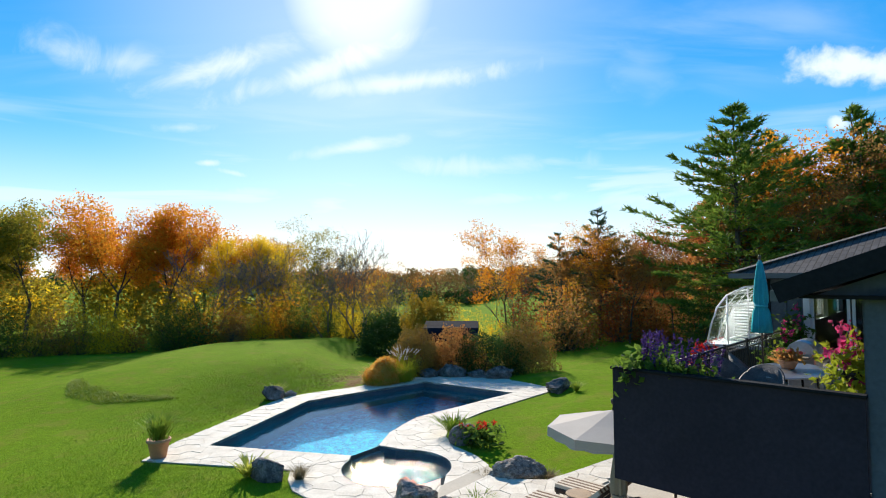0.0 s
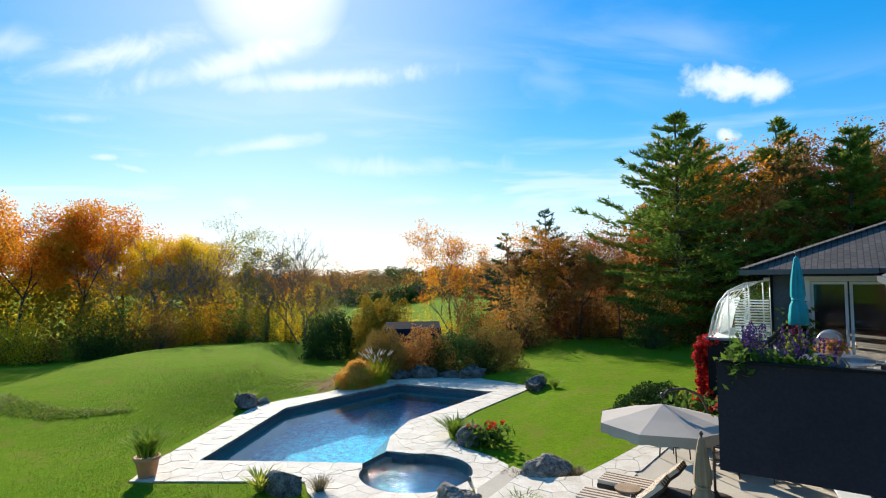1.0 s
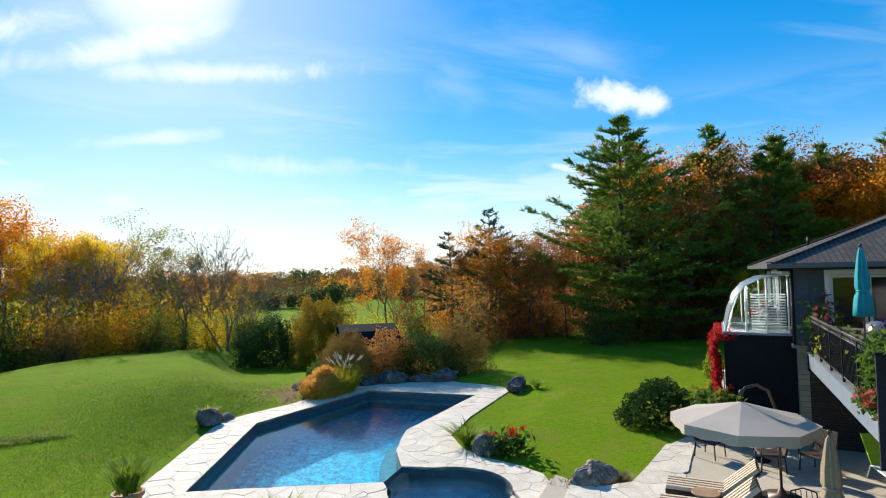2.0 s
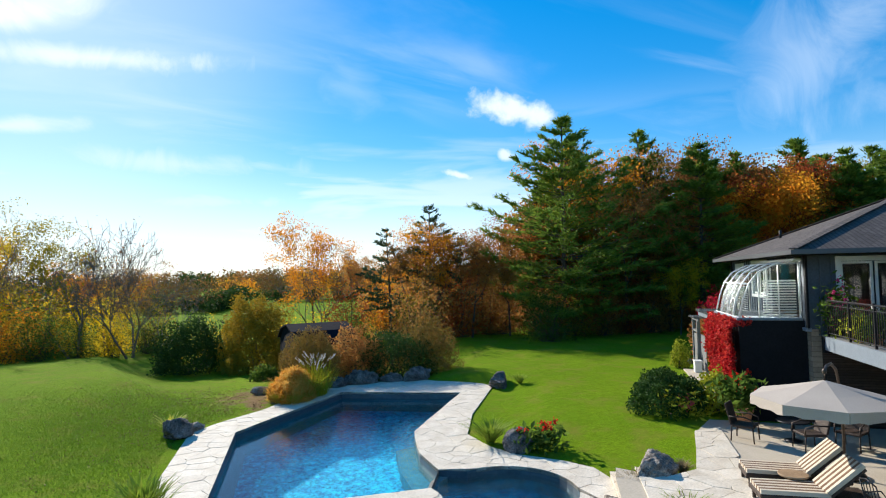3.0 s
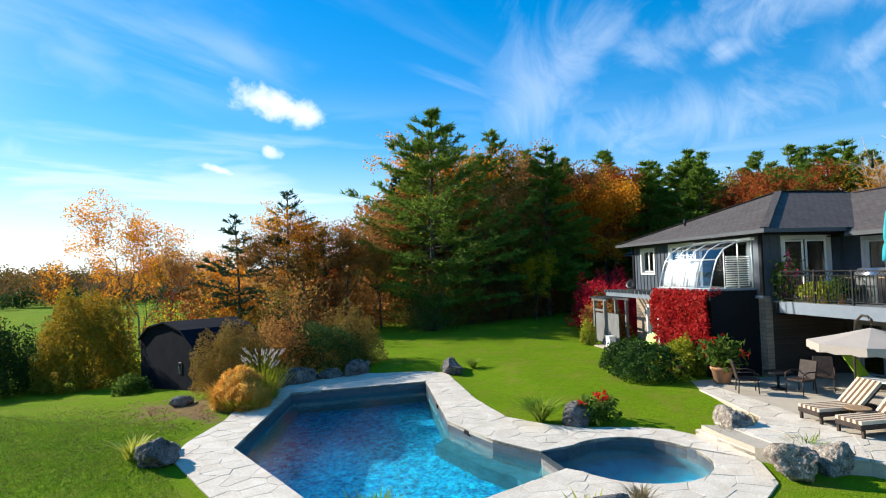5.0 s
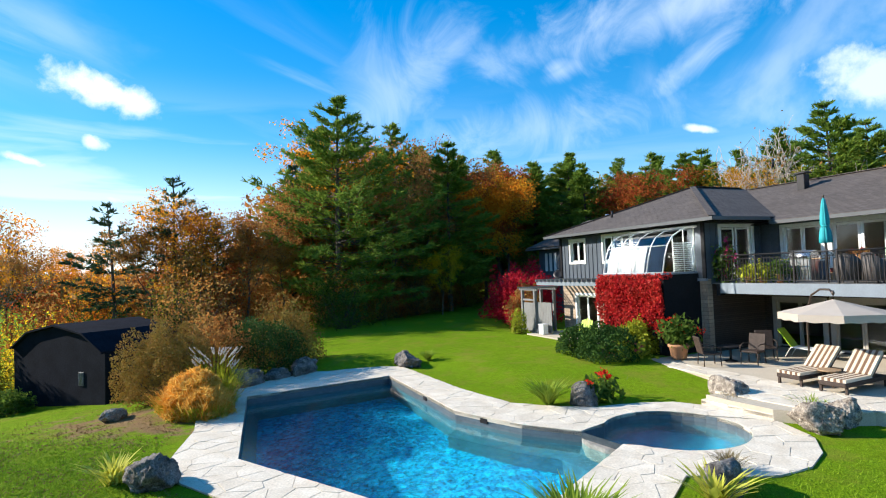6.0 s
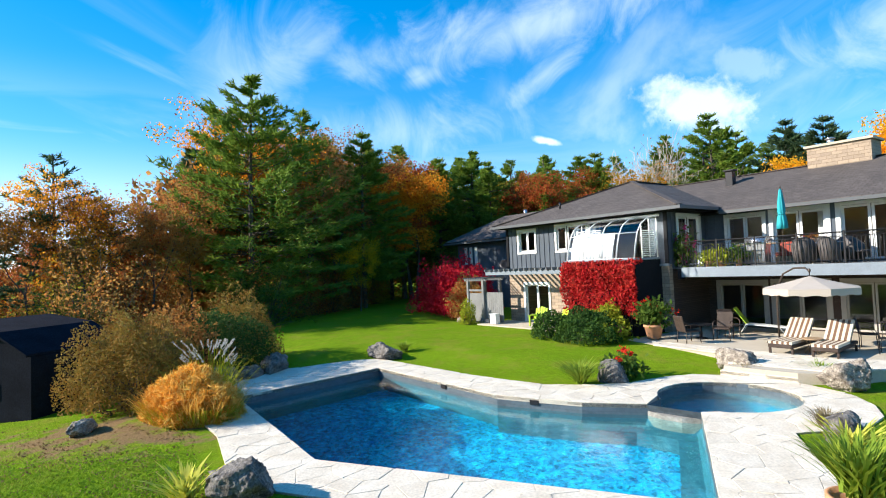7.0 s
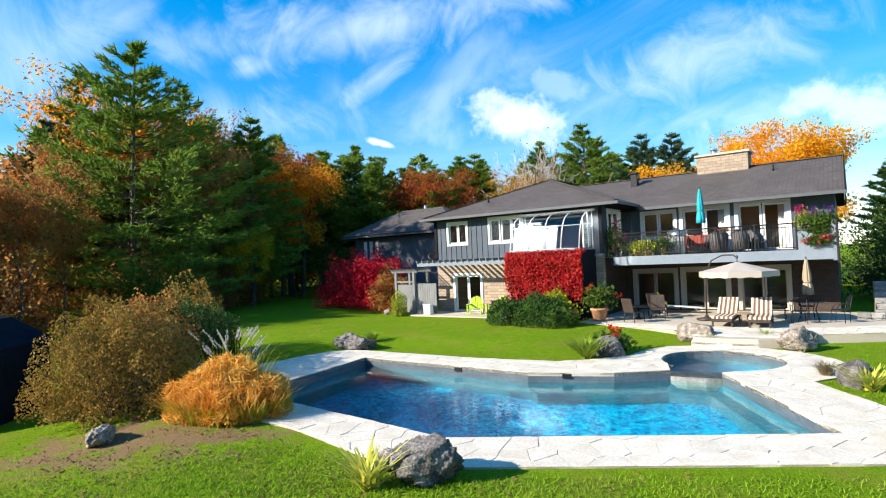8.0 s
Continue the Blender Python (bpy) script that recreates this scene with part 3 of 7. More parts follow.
def graded(lo, a, b, hi, fine):
    """Coordinates fine between a and b, widening outwards."""
    mid = list(np.arange(a, b + 1e-6, fine))
    left, right, s = [], [], fine
    x = a
    while x > lo:
        s *= 1.25
        x -= s
        left.append(x)
    s, x = fine, mid[-1]
    while x < hi:
        s *= 1.25
        x += s
        right.append(x)
    return left[::-1] + mid + right


xs, ys = graded(-1500, -22, 14, 1500, 0.4), graded(-1500, 4, 48, 2500, 0.4)
gv = [(x, y, gz(x, y)) for y in ys for x in xs]
gf = []
w = len(xs)
for j in range(len(ys) - 1):
    for i in range(w - 1):
        cx, cy = (xs[i] + xs[i + 1]) / 2, (ys[j] + ys[j + 1]) / 2
        if -9 < cx < 4 and 13 < cy < 29:
            if inside(POOL_EDGE, cx, cy) or near_edge(POOL_EDGE, cx, cy) < 0.55 or math.hypot(cx - SPA_C[0], cy - SPA_C[1]) < SPA_R + 0.5:
                continue
        gf.append([j * w + i, j * w + i + 1, (j + 1) * w + i + 1, (j + 1) * w + i])
ground = new("ground", raw_mesh("ground", gv, gf, LAWN, True))
tagged(ground, "mown green lawn rolling down to open fields", "ground", kind="structure")

# ---- pool ----
WATER_Z = -0.26


def basin(name, edge, depth, mat, label):
    """Walls and floor of a basin, with a tile band at the waterline."""
    bm = bmesh.new()
    k = len(edge)
    cx, cy = sum(p[0] for p in edge) / k, sum(p[1] for p in edge) / k
    top = [bm.verts.new((x, y, -0.52)) for x, y in edge]
    low = [bm.verts.new((cx + (x - cx) * 0.93, cy + (y - cy) * 0.93, -depth)) for x, y in edge]
    for i in range(k):
        bm.faces.new((top[(i + 1) % k], top[i], low[i], low[(i + 1) % k])).material_index = 1
    bm.faces.new(low)
    ob = part(name, bm, mat)
    ob.data.materials.append(POOL_BENCH)
    tagged(ob, label, "pool", kind="structure")
    bm = bmesh.new()
    top = [bm.verts.new((x, y, -0.02)) for x, y in edge]
    low = [bm.verts.new((x, y, -0.52)) for x, y in edge]
    for i in range(k):
        bm.faces.new((top[(i + 1) % k], top[i], low[i], low[(i + 1) % k]))
    part("tile_band", bm, POOL_TILE, ob, "dark waterline tile")
    return ob


a0, a1 = math.atan2(16.95 - SPA_C[1], -2.02 - SPA_C[0]), math.atan2(15.98 - SPA_C[1], -2.72 - SPA_C[0])
SPA_EDGE = [(-2.72, 15.98)] + [(SPA_C[0] + SPA_R * math.cos(t), SPA_C[1] + SPA_R * math.sin(t)) for t in np.linspace(a1 + 0.25, a0 + 2 * math.pi - 0.25, 30)] + [(-2.02, 16.95)]
pool = basin("pool_basin", POOL_EDGE, 1.95, POOL, "blue plastered angular swimming pool basin")
spa = basin("spa_basin", SPA_EDGE, 1.1, POOL, "round blue spa basin joined to the pool")
bm = bmesh.new()
prism(bm, [(-2.02, 16.95), (-2.72, 15.98), (-7.47, 17.03), (-7.3, 17.5), (-3.1, 16.55), (-2.55, 17.3), (-2.35, 18.5), (-1.7, 20.4), (-1.05, 20.45), (-1.85, 18.4)], -1.85, -1.0)
bmesh.ops.recalc_face_normals(bm, faces=bm.faces)
part("bench", bm, POOL_BENCH, pool, "grey plaster bench under water")
bm = bmesh.new()
bm.faces.new([bm.verts.new((x, y, WATER_Z)) for x, y in POOL_EDGE][::-1])
water = part("pool_water", bm, WATER)
water.visible_shadow = False
tagged(water, "clear rippled blue pool water", "water", kind="structure")
bm = bmesh.new()
bm.faces.new([bm.verts.new((x, y, WATER_Z + 0.05)) for x, y in SPA_EDGE])
spa_water = part("spa_water", bm, SPA_WATER)
spa_water.visible_shadow = False
tagged(spa_water, "clear rippled spa water above the pool level", "water", kind="structure")
# weir wall between the spa and the pool
bm = bmesh.new()
arc = [(-2.72, 15.98), (-2.62, 16.36), (-2.36, 16.72), (-2.02, 16.95)]
inn = [(x + 0.17, y - 0.15) for x, y in arc]
prism(bm, arc + inn[::-1], -1.1, -0.16)
bmesh.ops.recalc_face_normals(bm, faces=bm.faces)
weir = part("spa_weir", bm, STONE_WALL)
tagged(weir, "low curved stone weir between spa and pool", "wall", kind="structure")

# ---- pavement: slabs under the flagstones (the stones come last in the file) ----
SPA_OUT = [(-4.2, 14.75), (-4.05, 14.0), (-3.72, 13.25), (-3.1, 12.68), (-2.2, 12.35), (-1.2, 12.3), (-0.15, 12.75)]
STRETCHES = [
    [(-8.85, 15.55), (-8.75, 17.4), (-7.25, 23.85), (-5.93, 23.35), (-7.47, 17.03), (-7.35, 15.3)],
    [(-7.25, 23.85), (-6.45, 24.75), (-4.55, 26.1), (-2.1, 28.6), (-1.1, 27.6), (-5.93, 23.35)],
    [(-2.1, 28.6), (0.6, 29.2), (3.4, 28.0), (4.8, 26.0), (4.95, 25.2), (3.05, 24.75), (-1.1, 27.6)],
    [(4.95, 25.2), (1.6, 21.35), (0.2, 19.3), (-1.45, 19.5), (-1.05, 20.45), (3.05, 24.75)],
    [(0.2, 19.3), (0.1, 17.9), (0.35, 16.9), (-2.02, 16.95), (-1.85, 18.4), (-1.45, 19.5)],
    [(0.35, 16.9), (1.0, 16.0), (1.35, 15.1), (1.2, 14.4), (0.05, 12.9)] + [p for p in SPA_EDGE if p[0] > -1.9 and p[1] > 14.1 and p[0] > -1.25][::1] + [(-2.02, 16.95)],
    [(0.05, 12.9)] + SPA_OUT[::-1] + [(-2.72, 15.98)] + [p for p in SPA_EDGE[1:-1] if not (p[0] > -1.25 and p[1] > 14.1) and p[1] < 16.3],
    [(-4.2, 14.75), (-7.35, 15.3), (-7.47, 17.03), (-2.72, 15.98)],
]
bm = bmesh.new()
for s in STRETCHES:
    prism(bm, s, -0.10, -0.004)
bmesh.ops.recalc_face_normals(bm, faces=bm.faces)
coping = part("pavement_pool", bm, MORTAR)
tagged(coping, "pale irregular flagstone deck round the pool", "pavement", kind="structure")
PATIO_Z = 0.27
PATIO = [(0.05, 12.9), (1.2, 14.4), (1.45, 13.9), (1.9, 13.15), (2.7, 13.15), (3.8, 14.0), (5.4, 15.3), (6.9, 16.0), (8.85, 14.0), (11.15, 11.85), (4.9, 5.2), (3.9, 4.2), (1.5, 3.4), (-0.4, 5.6), (-0.35, 8.2), (0.25, 10.9), (-0.1, 11.9)]

bm = bmesh.new()
prism(bm, PATIO[:1] + [(0.75, 13.75), (1.28, 14.28), (1.45, 13.9)] + PATIO[3:], -0.05, PATIO_Z - 0.022)
bmesh.ops.recalc_face_normals(bm, faces=bm.faces)
patio = part("patio", bm, CONCRETE)
tagged(patio, "tan concrete patio with flagstone edges before the house", "patio", kind="structure")

# ---- house: local x along the front towards the wing's far end, y out to the pool ----
HOUSE_M = pose(7.498, 13.824, 0, 0, 0, 46.77)
house = thing("house", "two-storey blue-grey board house with dark shingle hip roof", "house", m=HOUSE_M)


def pierced(bm, x0, x1, z0, z1, y0, y1, holes):
    """A wall along x with rectangular openings (x0, x1, z0, z1) through it."""
    xs = sorted({x0, x1, *[h[0] for h in holes], *[h[1] for h in holes]})
    zs = sorted({z0, z1, *[h[2] for h in holes], *[h[3] for h in holes]})
    for a, b in zip(xs, xs[1:]):
        for c, d in zip(zs, zs[1:]):
            if not any(h[0] <= (a + b) / 2 <= h[1] and h[2] <= (c + d) / 2 <= h[3] for h in holes):
                box(bm, a, b, y0, y1, c, d)
    bmesh.ops.remove_doubles(bm, verts=bm.verts, dist=1e-5)
    seen = {}
    bm.verts.index_update()
    for f in bm.faces:
        seen.setdefault(tuple(sorted(v.index for v in f.verts)), []).append(f)
    bmesh.ops.delete(bm, geom=[f for fs in seen.values() if len(fs) > 1 for f in fs], context="FACES_ONLY")
    return bm


W1, W2, W3 = (8.3, 9.48, 3.93, 5.03), (5.0, 6.86, 3.9, 5.1), (1.75, 4.45, 3.3, 5.0)
BDOOR = (7.55, 9.2, 0.3, 2.25)
UP = [(-6.1, -4.2, 2.92, 5.0), (-3.75, -1.85, 2.92, 4.97), (-1.5, 0.0, 3.7, 4.95)]
LOW = [(-6.0, -4.2, 0.28, 2.13), (-3.65, -1.78, 0.28, 2.13), (-1.4, 0.45, 0.28, 2.1)]
WALL_TOP = 5.22
APEX, EAVE, FRONT = (5.42, -5.3, 7.38), 5.38, -0.25
part("wall", pierced(bmesh.new(), 0.95, 10.35, 3.05, WALL_TOP, -1.1, -0.85, [W1, W2, W3]), SIDING, house, "blue-grey board and batten upper wall")
part("wall", pierced(bmesh.new(), 0.95, 10.35, 0.1, 3.05, -1.15, -0.9, [BDOOR]), BRICK_TAN, house, "tan block lower wall")
SIDE_M = pose(0.95, 0, 0, 0, 0, 90)
SIDE_DOOR = (-3.45, -1.72, 2.92, 5.06)
part("wall", pierced(bmesh.new(), -4.0, -1.1, 2.85, WALL_TOP, -0.25, 0.0, [SIDE_DOOR]), SIDING, house, "blue-grey board side wall").matrix_basis = SIDE_M
# side wall in the darkened brick, its shade put into the colour
boxed("wall", BRICK_BROWN_SHADED, house, 0.95, 1.2, -4.0, -1.15, 0.1, 2.85, label="brown brick side wall darkened to suggest shade")
boxed("wall", SIDING, house, 10.1, 10.35, -12, -1.1, 3.05, WALL_TOP)
boxed("wall", BRICK_TAN, house, 10.1, 10.35, -12, -1.15, 0.1, 3.05)
part("wall", pierced(bmesh.new(), -7.8, 1.2, 2.6, WALL_TOP, -4.25, -4.0, UP), SIDING, house, "blue-grey upper wall behind the deck")
part("wall", pierced(bmesh.new(), -7.8, 1.2, 0.1, 2.6, -4.25, -4.0, LOW), BRICK_BROWN_SHADED, house, "brown brick lower wall under the deck")
boxed("wall", SIDING, house, -7.8, -7.55, -13.0, -4.25, 0.1, WALL_TOP)
boxed("wall", SIDING, house, -7.8, 10.35, -13.25, -13.0, 0.1, WALL_TOP)
boxed("floor_slab", ROOM, house, -7.5, 10.1, -13, -4.25, 2.6, 2.85)
boxed("floor_slab", ROOM, house, 1.2, 10.1, -4.25, -1.1, 2.75, 3.0)
boxed("inner_wall", ROOM, house, -7.5, 10.1, -8.1, -8.0, 0.2, 5.2)
# soffits take the near-black siding: eave shade is painted into the colour
boxed("soffit", SIDING_SHADED, house, 0.25, 10.6, -12.8, FRONT - 0.15, WALL_TOP, 5.26)
boxed("soffit", SIDING_SHADED, house, -8.0, 1.2, -13.5, -3.4, 5.1, 5.14)
# gable wall
bm = bmesh.new()
tri = [(-3.5, 5.12), (-13.6, 5.12), (-8.55, 7.12)]
va = [bm.verts.new((-7.8, y, z)) for y, z in tri]
vb = [bm.verts.new((-7.55, y, z)) for y, z in tri]
bm.faces.new(va), bm.faces.new(vb[::-1])
for i in range(3):
    bm.faces.new((va[i], vb[i], vb[(i + 1) % 3], va[(i + 1) % 3]))
bmesh.ops.recalc_face_normals(bm, faces=bm.faces)
part("gable", bm, SIDING, house)


def roof_plane(pts, label=""):
    """One slope of the roof, 9 cm thick."""
    bm = bmesh.new()
    a = [bm.verts.new(p) for p in pts]
    b = [bm.verts.new((p[0], p[1], p[2] - 0.09)) for p in pts]
    bm.faces.new(a), bm.faces.new(b[::-1])
    for i in range(len(pts)):
        bm.faces.new((a[i], b[i], b[(i + 1) % len(pts)], a[(i + 1) % len(pts)]))
    bmesh.ops.recalc_face_normals(bm, faces=bm.faces)
    return part("roof", bm, SHINGLE, house, label)


REAR = (5.42, -13.9 + 5.3, 7.38)
roof_plane([(0, FRONT, EAVE), (10.84, FRONT, EAVE), APEX], "dark shingle roof slope")
roof_plane([(0, -13.9, EAVE), (0, FRONT, EAVE), APEX, REAR])
roof_plane([(10.84, FRONT, EAVE), (10.84, -13.9, EAVE), REAR, APEX])
roof_plane([(10.84, -13.9, EAVE), (0, -13.9, EAVE), REAR])
roof_plane([(-8.15, -3.25, 5.22), (0.0, -3.25, 5.22), (5.3, -8.55, 7.24), (-8.15, -8.55, 7.24)])
roof_plane([(-8.15, -8.55, 7.24), (5.3, -8.55, 7.24), (0.5, -13.9, 5.22), (-8.15, -13.9, 5.22)])


def bar(name, mat, parent, p, q, wide, tall, label=""):
    """A straight board from p to q; wide across, tall upright."""
    p, q = Vector(p), Vector(q)
    d = q - p
    m = Matrix.Translation(p) @ d.to_track_quat("X", "Z").to_matrix().to_4x4()
    return part(name, box(bmesh.new(), 0, d.length, -wide / 2, wide / 2, -tall / 2, tall / 2, 0, m), mat, parent, label)


for p, q in (((-0.03, FRONT + 0.03, EAVE - 0.07), (10.87, FRONT + 0.03, EAVE - 0.07)), ((-0.03, FRONT + 0.09, EAVE - 0.07), (-0.03, -3.2, EAVE - 0.07)), ((10.88, FRONT + 0.09, EAVE - 0.07), (10.88, -13.9, EAVE - 0.07)), ((-8.2, -3.2, 5.13), (-0.1, -3.2, 5.13))):
    bar("gutter", GUTTER, house, p, q, 0.11, 0.13, "grey metal gutter")
bar("rake_board", SIDING_SHADED, house, (-8.19, -3.2, 5.16), (-8.19, -8.55, 7.18), 0.05, 0.24)
bar("rake_board", SIDING_SHADED, house, (-8.19, -8.55, 7.18), (-8.19, -13.9, 5.14), 0.05, 0.24)
bar("valley_flashing", GUTTER, house, (0.02, -3.27, 5.27), (5.25, -8.5, 7.29), 0.16, 0.02, "pale metal valley strip")
for p, q in (((0, FRONT, EAVE + 0.03), (*APEX[:2], APEX[2] + 0.03)), ((10.84, FRONT, EAVE + 0.03), (*APEX[:2], APEX[2] + 0.03)), ((*APEX[:2], APEX[2] + 0.03), (*REAR[:2], REAR[2] + 0.03)), ((-8.15, -8.55, 7.26), (4.9, -8.55, 7.26))):
    bar("ridge_cap", SHINGLE, house, p, q, 0.26, 0.03)
# chimney and vents
chim = boxed("chimney", BRICK_TAN, house, -4.25, -1.85, -9.3, -8.0, 6.9, 7.95, label="wide tan brick chimney")
boxed("chimney_cap", CONCRETE, chim, -4.35, -1.75, -9.4, -7.9, 7.95, 8.05)
part("flue", tube(bmesh.new(), [(-2.6, -8.6, 8.05), (-2.6, -8.6, 8.3)], 0.14, 12), STEEL, chim)
part("flue", lathe(bmesh.new(), [(0.2, 8.3), (0.22, 8.33), (0.02, 8.4)], 12, (-2.6, -8.6)), STEEL, chim)
v = boxed("roof_vent", IRON, house, 1.05, 1.4, -7.4, -7.05, 6.6, 7.35, 0.02, "dark metal roof vent")
boxed("vent_cap", IRON, v, 0.98, 1.47, -7.47, -6.98, 7.38, 7.45, 0.01)
for x, y in ((7.6, -2.1), (2.4, -7.0), (-5.4, -7.2)):
    z = EAVE + 0.37 * -y if x > 0.5 else 5.22 + 0.381 * (-3.25 - y)
    part("vent_pipe", tube(bmesh.new(), [(x, y, z - 0.1), (x, y, z + 0.28)], 0.05, 10), IRON, house)
# battens
for x in np.arange(1.1, 10.35, 0.33):
    x = float(x)
    spans = [(3.05, WALL_TOP)]
    for h in (W1, W2, W3):
        if h[0] - 0.1 < x < h[1] + 0.1:
            spans = [(3.05, h[2] - 0.08), (h[3] + 0.08, WALL_TOP)]
    for a, b in spans:
        if b - a > 0.05:
            boxed("batten", SIDING, house, x - 0.025, x + 0.025, -0.848, -0.82, a, b)
for x in np.arange(-7.7, 0.9, 0.33):
    x = float(x)
    if not any(h[0] - 0.1 < x < h[1] + 0.1 for h in UP):
        boxed("batten", SIDING, house, x - 0.025, x + 0.025, -3.998, -3.97, 2.9, 5.1)
for y in (-3.9, -3.65, -1.5, -1.2):
    boxed("batten", SIDING, house, 0.92, 0.948, float(y) - 0.025, float(y) + 0.025, 3.05, WALL_TOP)
boxed("corner_board", SIDING_SHADED, house, 0.9, 1.06, -0.86, -0.8, 3.05, WALL_TOP)
boxed("corner_board", SIDING_SHADED, house, 10.24, 10.4, -0.86, -0.8, 3.05, WALL_TOP)
boxed("ledge", FASCIA, house, 0.9, 10.4, -0.9, -0.78, 2.98, 3.08)


def glazed(name, hole, y, panes, label, frame_w=0.1, category="window", bars=0, stile=0.07, trim=None, m=None):
    """A window or sliding door in an opening of a wall that faces +y: frame, sashes, panes."""
    paint = trim or TRIM
    x0, x1, z0, z1 = hole
    o = thing(name, label, category, kind="structure", m=m or HOUSE_M)
    bm = bmesh.new()
    for b in ((x0 - frame_w, x1 + frame_w, z1 - 0.02, z1 + frame_w), (x0 - frame_w, x0 + 0.02, z0, z1 - 0.02), (x1 - 0.02, x1 + frame_w, z0, z1 - 0.02)) + (() if z0 < 0.5 or abs(z0 - 2.92) < 0.1 else ((x0 - frame_w, x1 + frame_w, z0 - frame_w, z0),)):
        box(bm, b[0], b[1], y - 0.12, y + 0.04, b[2], b[3])
    part("window_frame", bm, paint, o, "painted casing")
    step = (x1 - x0) / panes
    for i in range(panes):
        a, b = x0 + i * step + 0.02, x0 + (i + 1) * step - 0.02
        yy = y - 0.07 - 0.04 * (i % 2)
        bm = bmesh.new()
        box(bm, a, a + stile, yy, yy + 0.035, z0 + 0.02, z1 - 0.03)
        box(bm, b - stile, b, yy, yy + 0.035, z0 + 0.02, z1 - 0.03)
        box(bm, a + stile, b - stile, yy, yy + 0.035, z0 + 0.02, z0 + 0.02 + stile)
        box(bm, a + stile, b - stile, yy, yy + 0.035, z1 - 0.03 - stile, z1 - 0.03)
        for k in range(bars):
            zz = z0 + (z1 - z0) * (k + 1) / (bars + 1)
            box(bm, a + stile, b - stile, yy + 0.006, yy + 0.03, zz - 0.012, zz + 0.012)
        s = part("sash", bm, paint, o)
        p = boxed("pane", GLASS, s, a + stile, b - stile, yy + 0.012, yy + 0.02, z0 + 0.02 + stile, z1 - 0.03 - stile)
        p.visible_shadow = False
    return o


glazed("window_1", W1, -0.85, 2, "white-framed two-sash window in the board wall")
glazed("window_2", W2, -0.85, 3, "wide white-framed window beside the glass bay")
glazed("window_3", UP[2], -4.0, 2, "white-framed window behind the deck railing")
glazed("door_1", BDOOR, -0.9, 2, "white sliding glass door under the pergola", category="door")
glazed("door_2", UP[0], -4.0, 2, "white sliding glass door onto the deck", 0.14, "door", stile=0.09)
glazed("door_3", UP[1], -4.0, 2, "white sliding glass door onto the deck", 0.14, "door", stile=0.09)
glazed("door_7", SIDE_DOOR, 0.0, 2, "white sliding glass door in the shaded side wall", 0.12, "door", m=HOUSE_M @ SIDE_M)
# door frames below the deck get painted shade from the dulled trim
for k, h in enumerate(LOW):
    glazed("door_%d" % (4 + k), h, -4.0, 2, "sliding patio door, white frames dulled to suggest deep shade", 0.14, "door", trim=TRIM_DULL)
for x0, x1 in ((-3.7, -3.3), (-6.05, -5.7)):
    bm = bmesh.new()
    for i in range(12):
        a = x0 + (x1 - x0) * i / 12
        tube(bm, [(a, -4.45, 2.9), (a, -4.45, 4.9)], (x1 - x0) / 20, 6)
    tagged(part("curtain", bm, CURTAIN), "pale pleated curtain behind glass", "curtain").matrix_basis = HOUSE_M

# ---- glass bay (solarium) on the wing, with its wall below ----
bay = thing("solarium", "curved glass solarium bay with white frames", "solarium", m=HOUSE_M)
BX0, BX1, BY = 1.35, 4.75, 1.0
profile = [(-0.8, 5.08), (-0.1, 4.98), (0.35, 4.75), (0.62, 4.4), (0.78, 3.95), (0.92, 3.36)]
n_rib = 5
turns = np.linspace(0, len(profile) - 1, 16)
bent = [(float(np.interp(t, range(len(profile)), [p[0] for p in profile])), float(np.interp(t, range(len(profile)), [p[1] for p in profile]))) for t in turns]
for i in range(n_rib):
    x = BX0 + (BX1 - BX0) * i / (n_rib - 1)
    part("rib", tube(bmesh.new(), [(x, y, z) for y, z in profile], 0.026, 6), TRIM, bay, "white curved rib")
for i in range(n_rib - 1):
    a, b = BX0 + (BX1 - BX0) * i / (n_rib - 1) + 0.03, BX0 + (BX1 - BX0) * (i + 1) / (n_rib - 1) - 0.03
    bm = bmesh.new()
    rows = [(bm.verts.new((a, y, z)), bm.verts.new((b, y, z))) for y, z in bent]
    for r, s in zip(rows, rows[1:]):
        bm.faces.new((r[0], r[1], s[1], s[0]))
    p = part("pane", bm, GLASS, bay)
    p.modifiers.new("thick", "SOLIDIFY").thickness = 0.008
    p.visible_shadow = False
for y, z in (profile[0], profile[3], profile[5]):
    part("crossbar", tube(bmesh.new(), [(BX0, y, z), (BX1, y, z)], 0.022, 6), TRIM, bay)
for x in (BX0, BX1):
    bm = bmesh.new()
    vs = [bm.verts.new((x, y, z)) for y, z in profile] + [bm.verts.new((x, -0.8, 3.36))]
    bm.faces.new(vs)
    p = part("side_pane", bm, GLASS, bay)
    p.modifiers.new("thick", "SOLIDIFY").thickness = 0.008
    p.visible_shadow = False
    for y in (-0.75, -0.2, 0.35):
        top = np.interp(y, [q[0] for q in profile], [q[1] for q in profile])
        part("mullion", tube(bmesh.new(), [(x, y, 3.36), (x, y, float(top))], 0.02, 6), TRIM, bay)
boxed("sill", FASCIA, bay, BX0 - 0.08, BX1 + 0.08, -0.8, 1.0, 3.28, 3.36, 0.01, "grey sill")
boxed("awning_roll", TRIM, bay, BX0 - 0.15, BX1 + 0.1, -0.82, -0.6, 5.06, 5.16, 0.03, "white rolled awning")
blind = thing("window_blind", "white slatted blind inside the solarium", "blind", m=HOUSE_M)
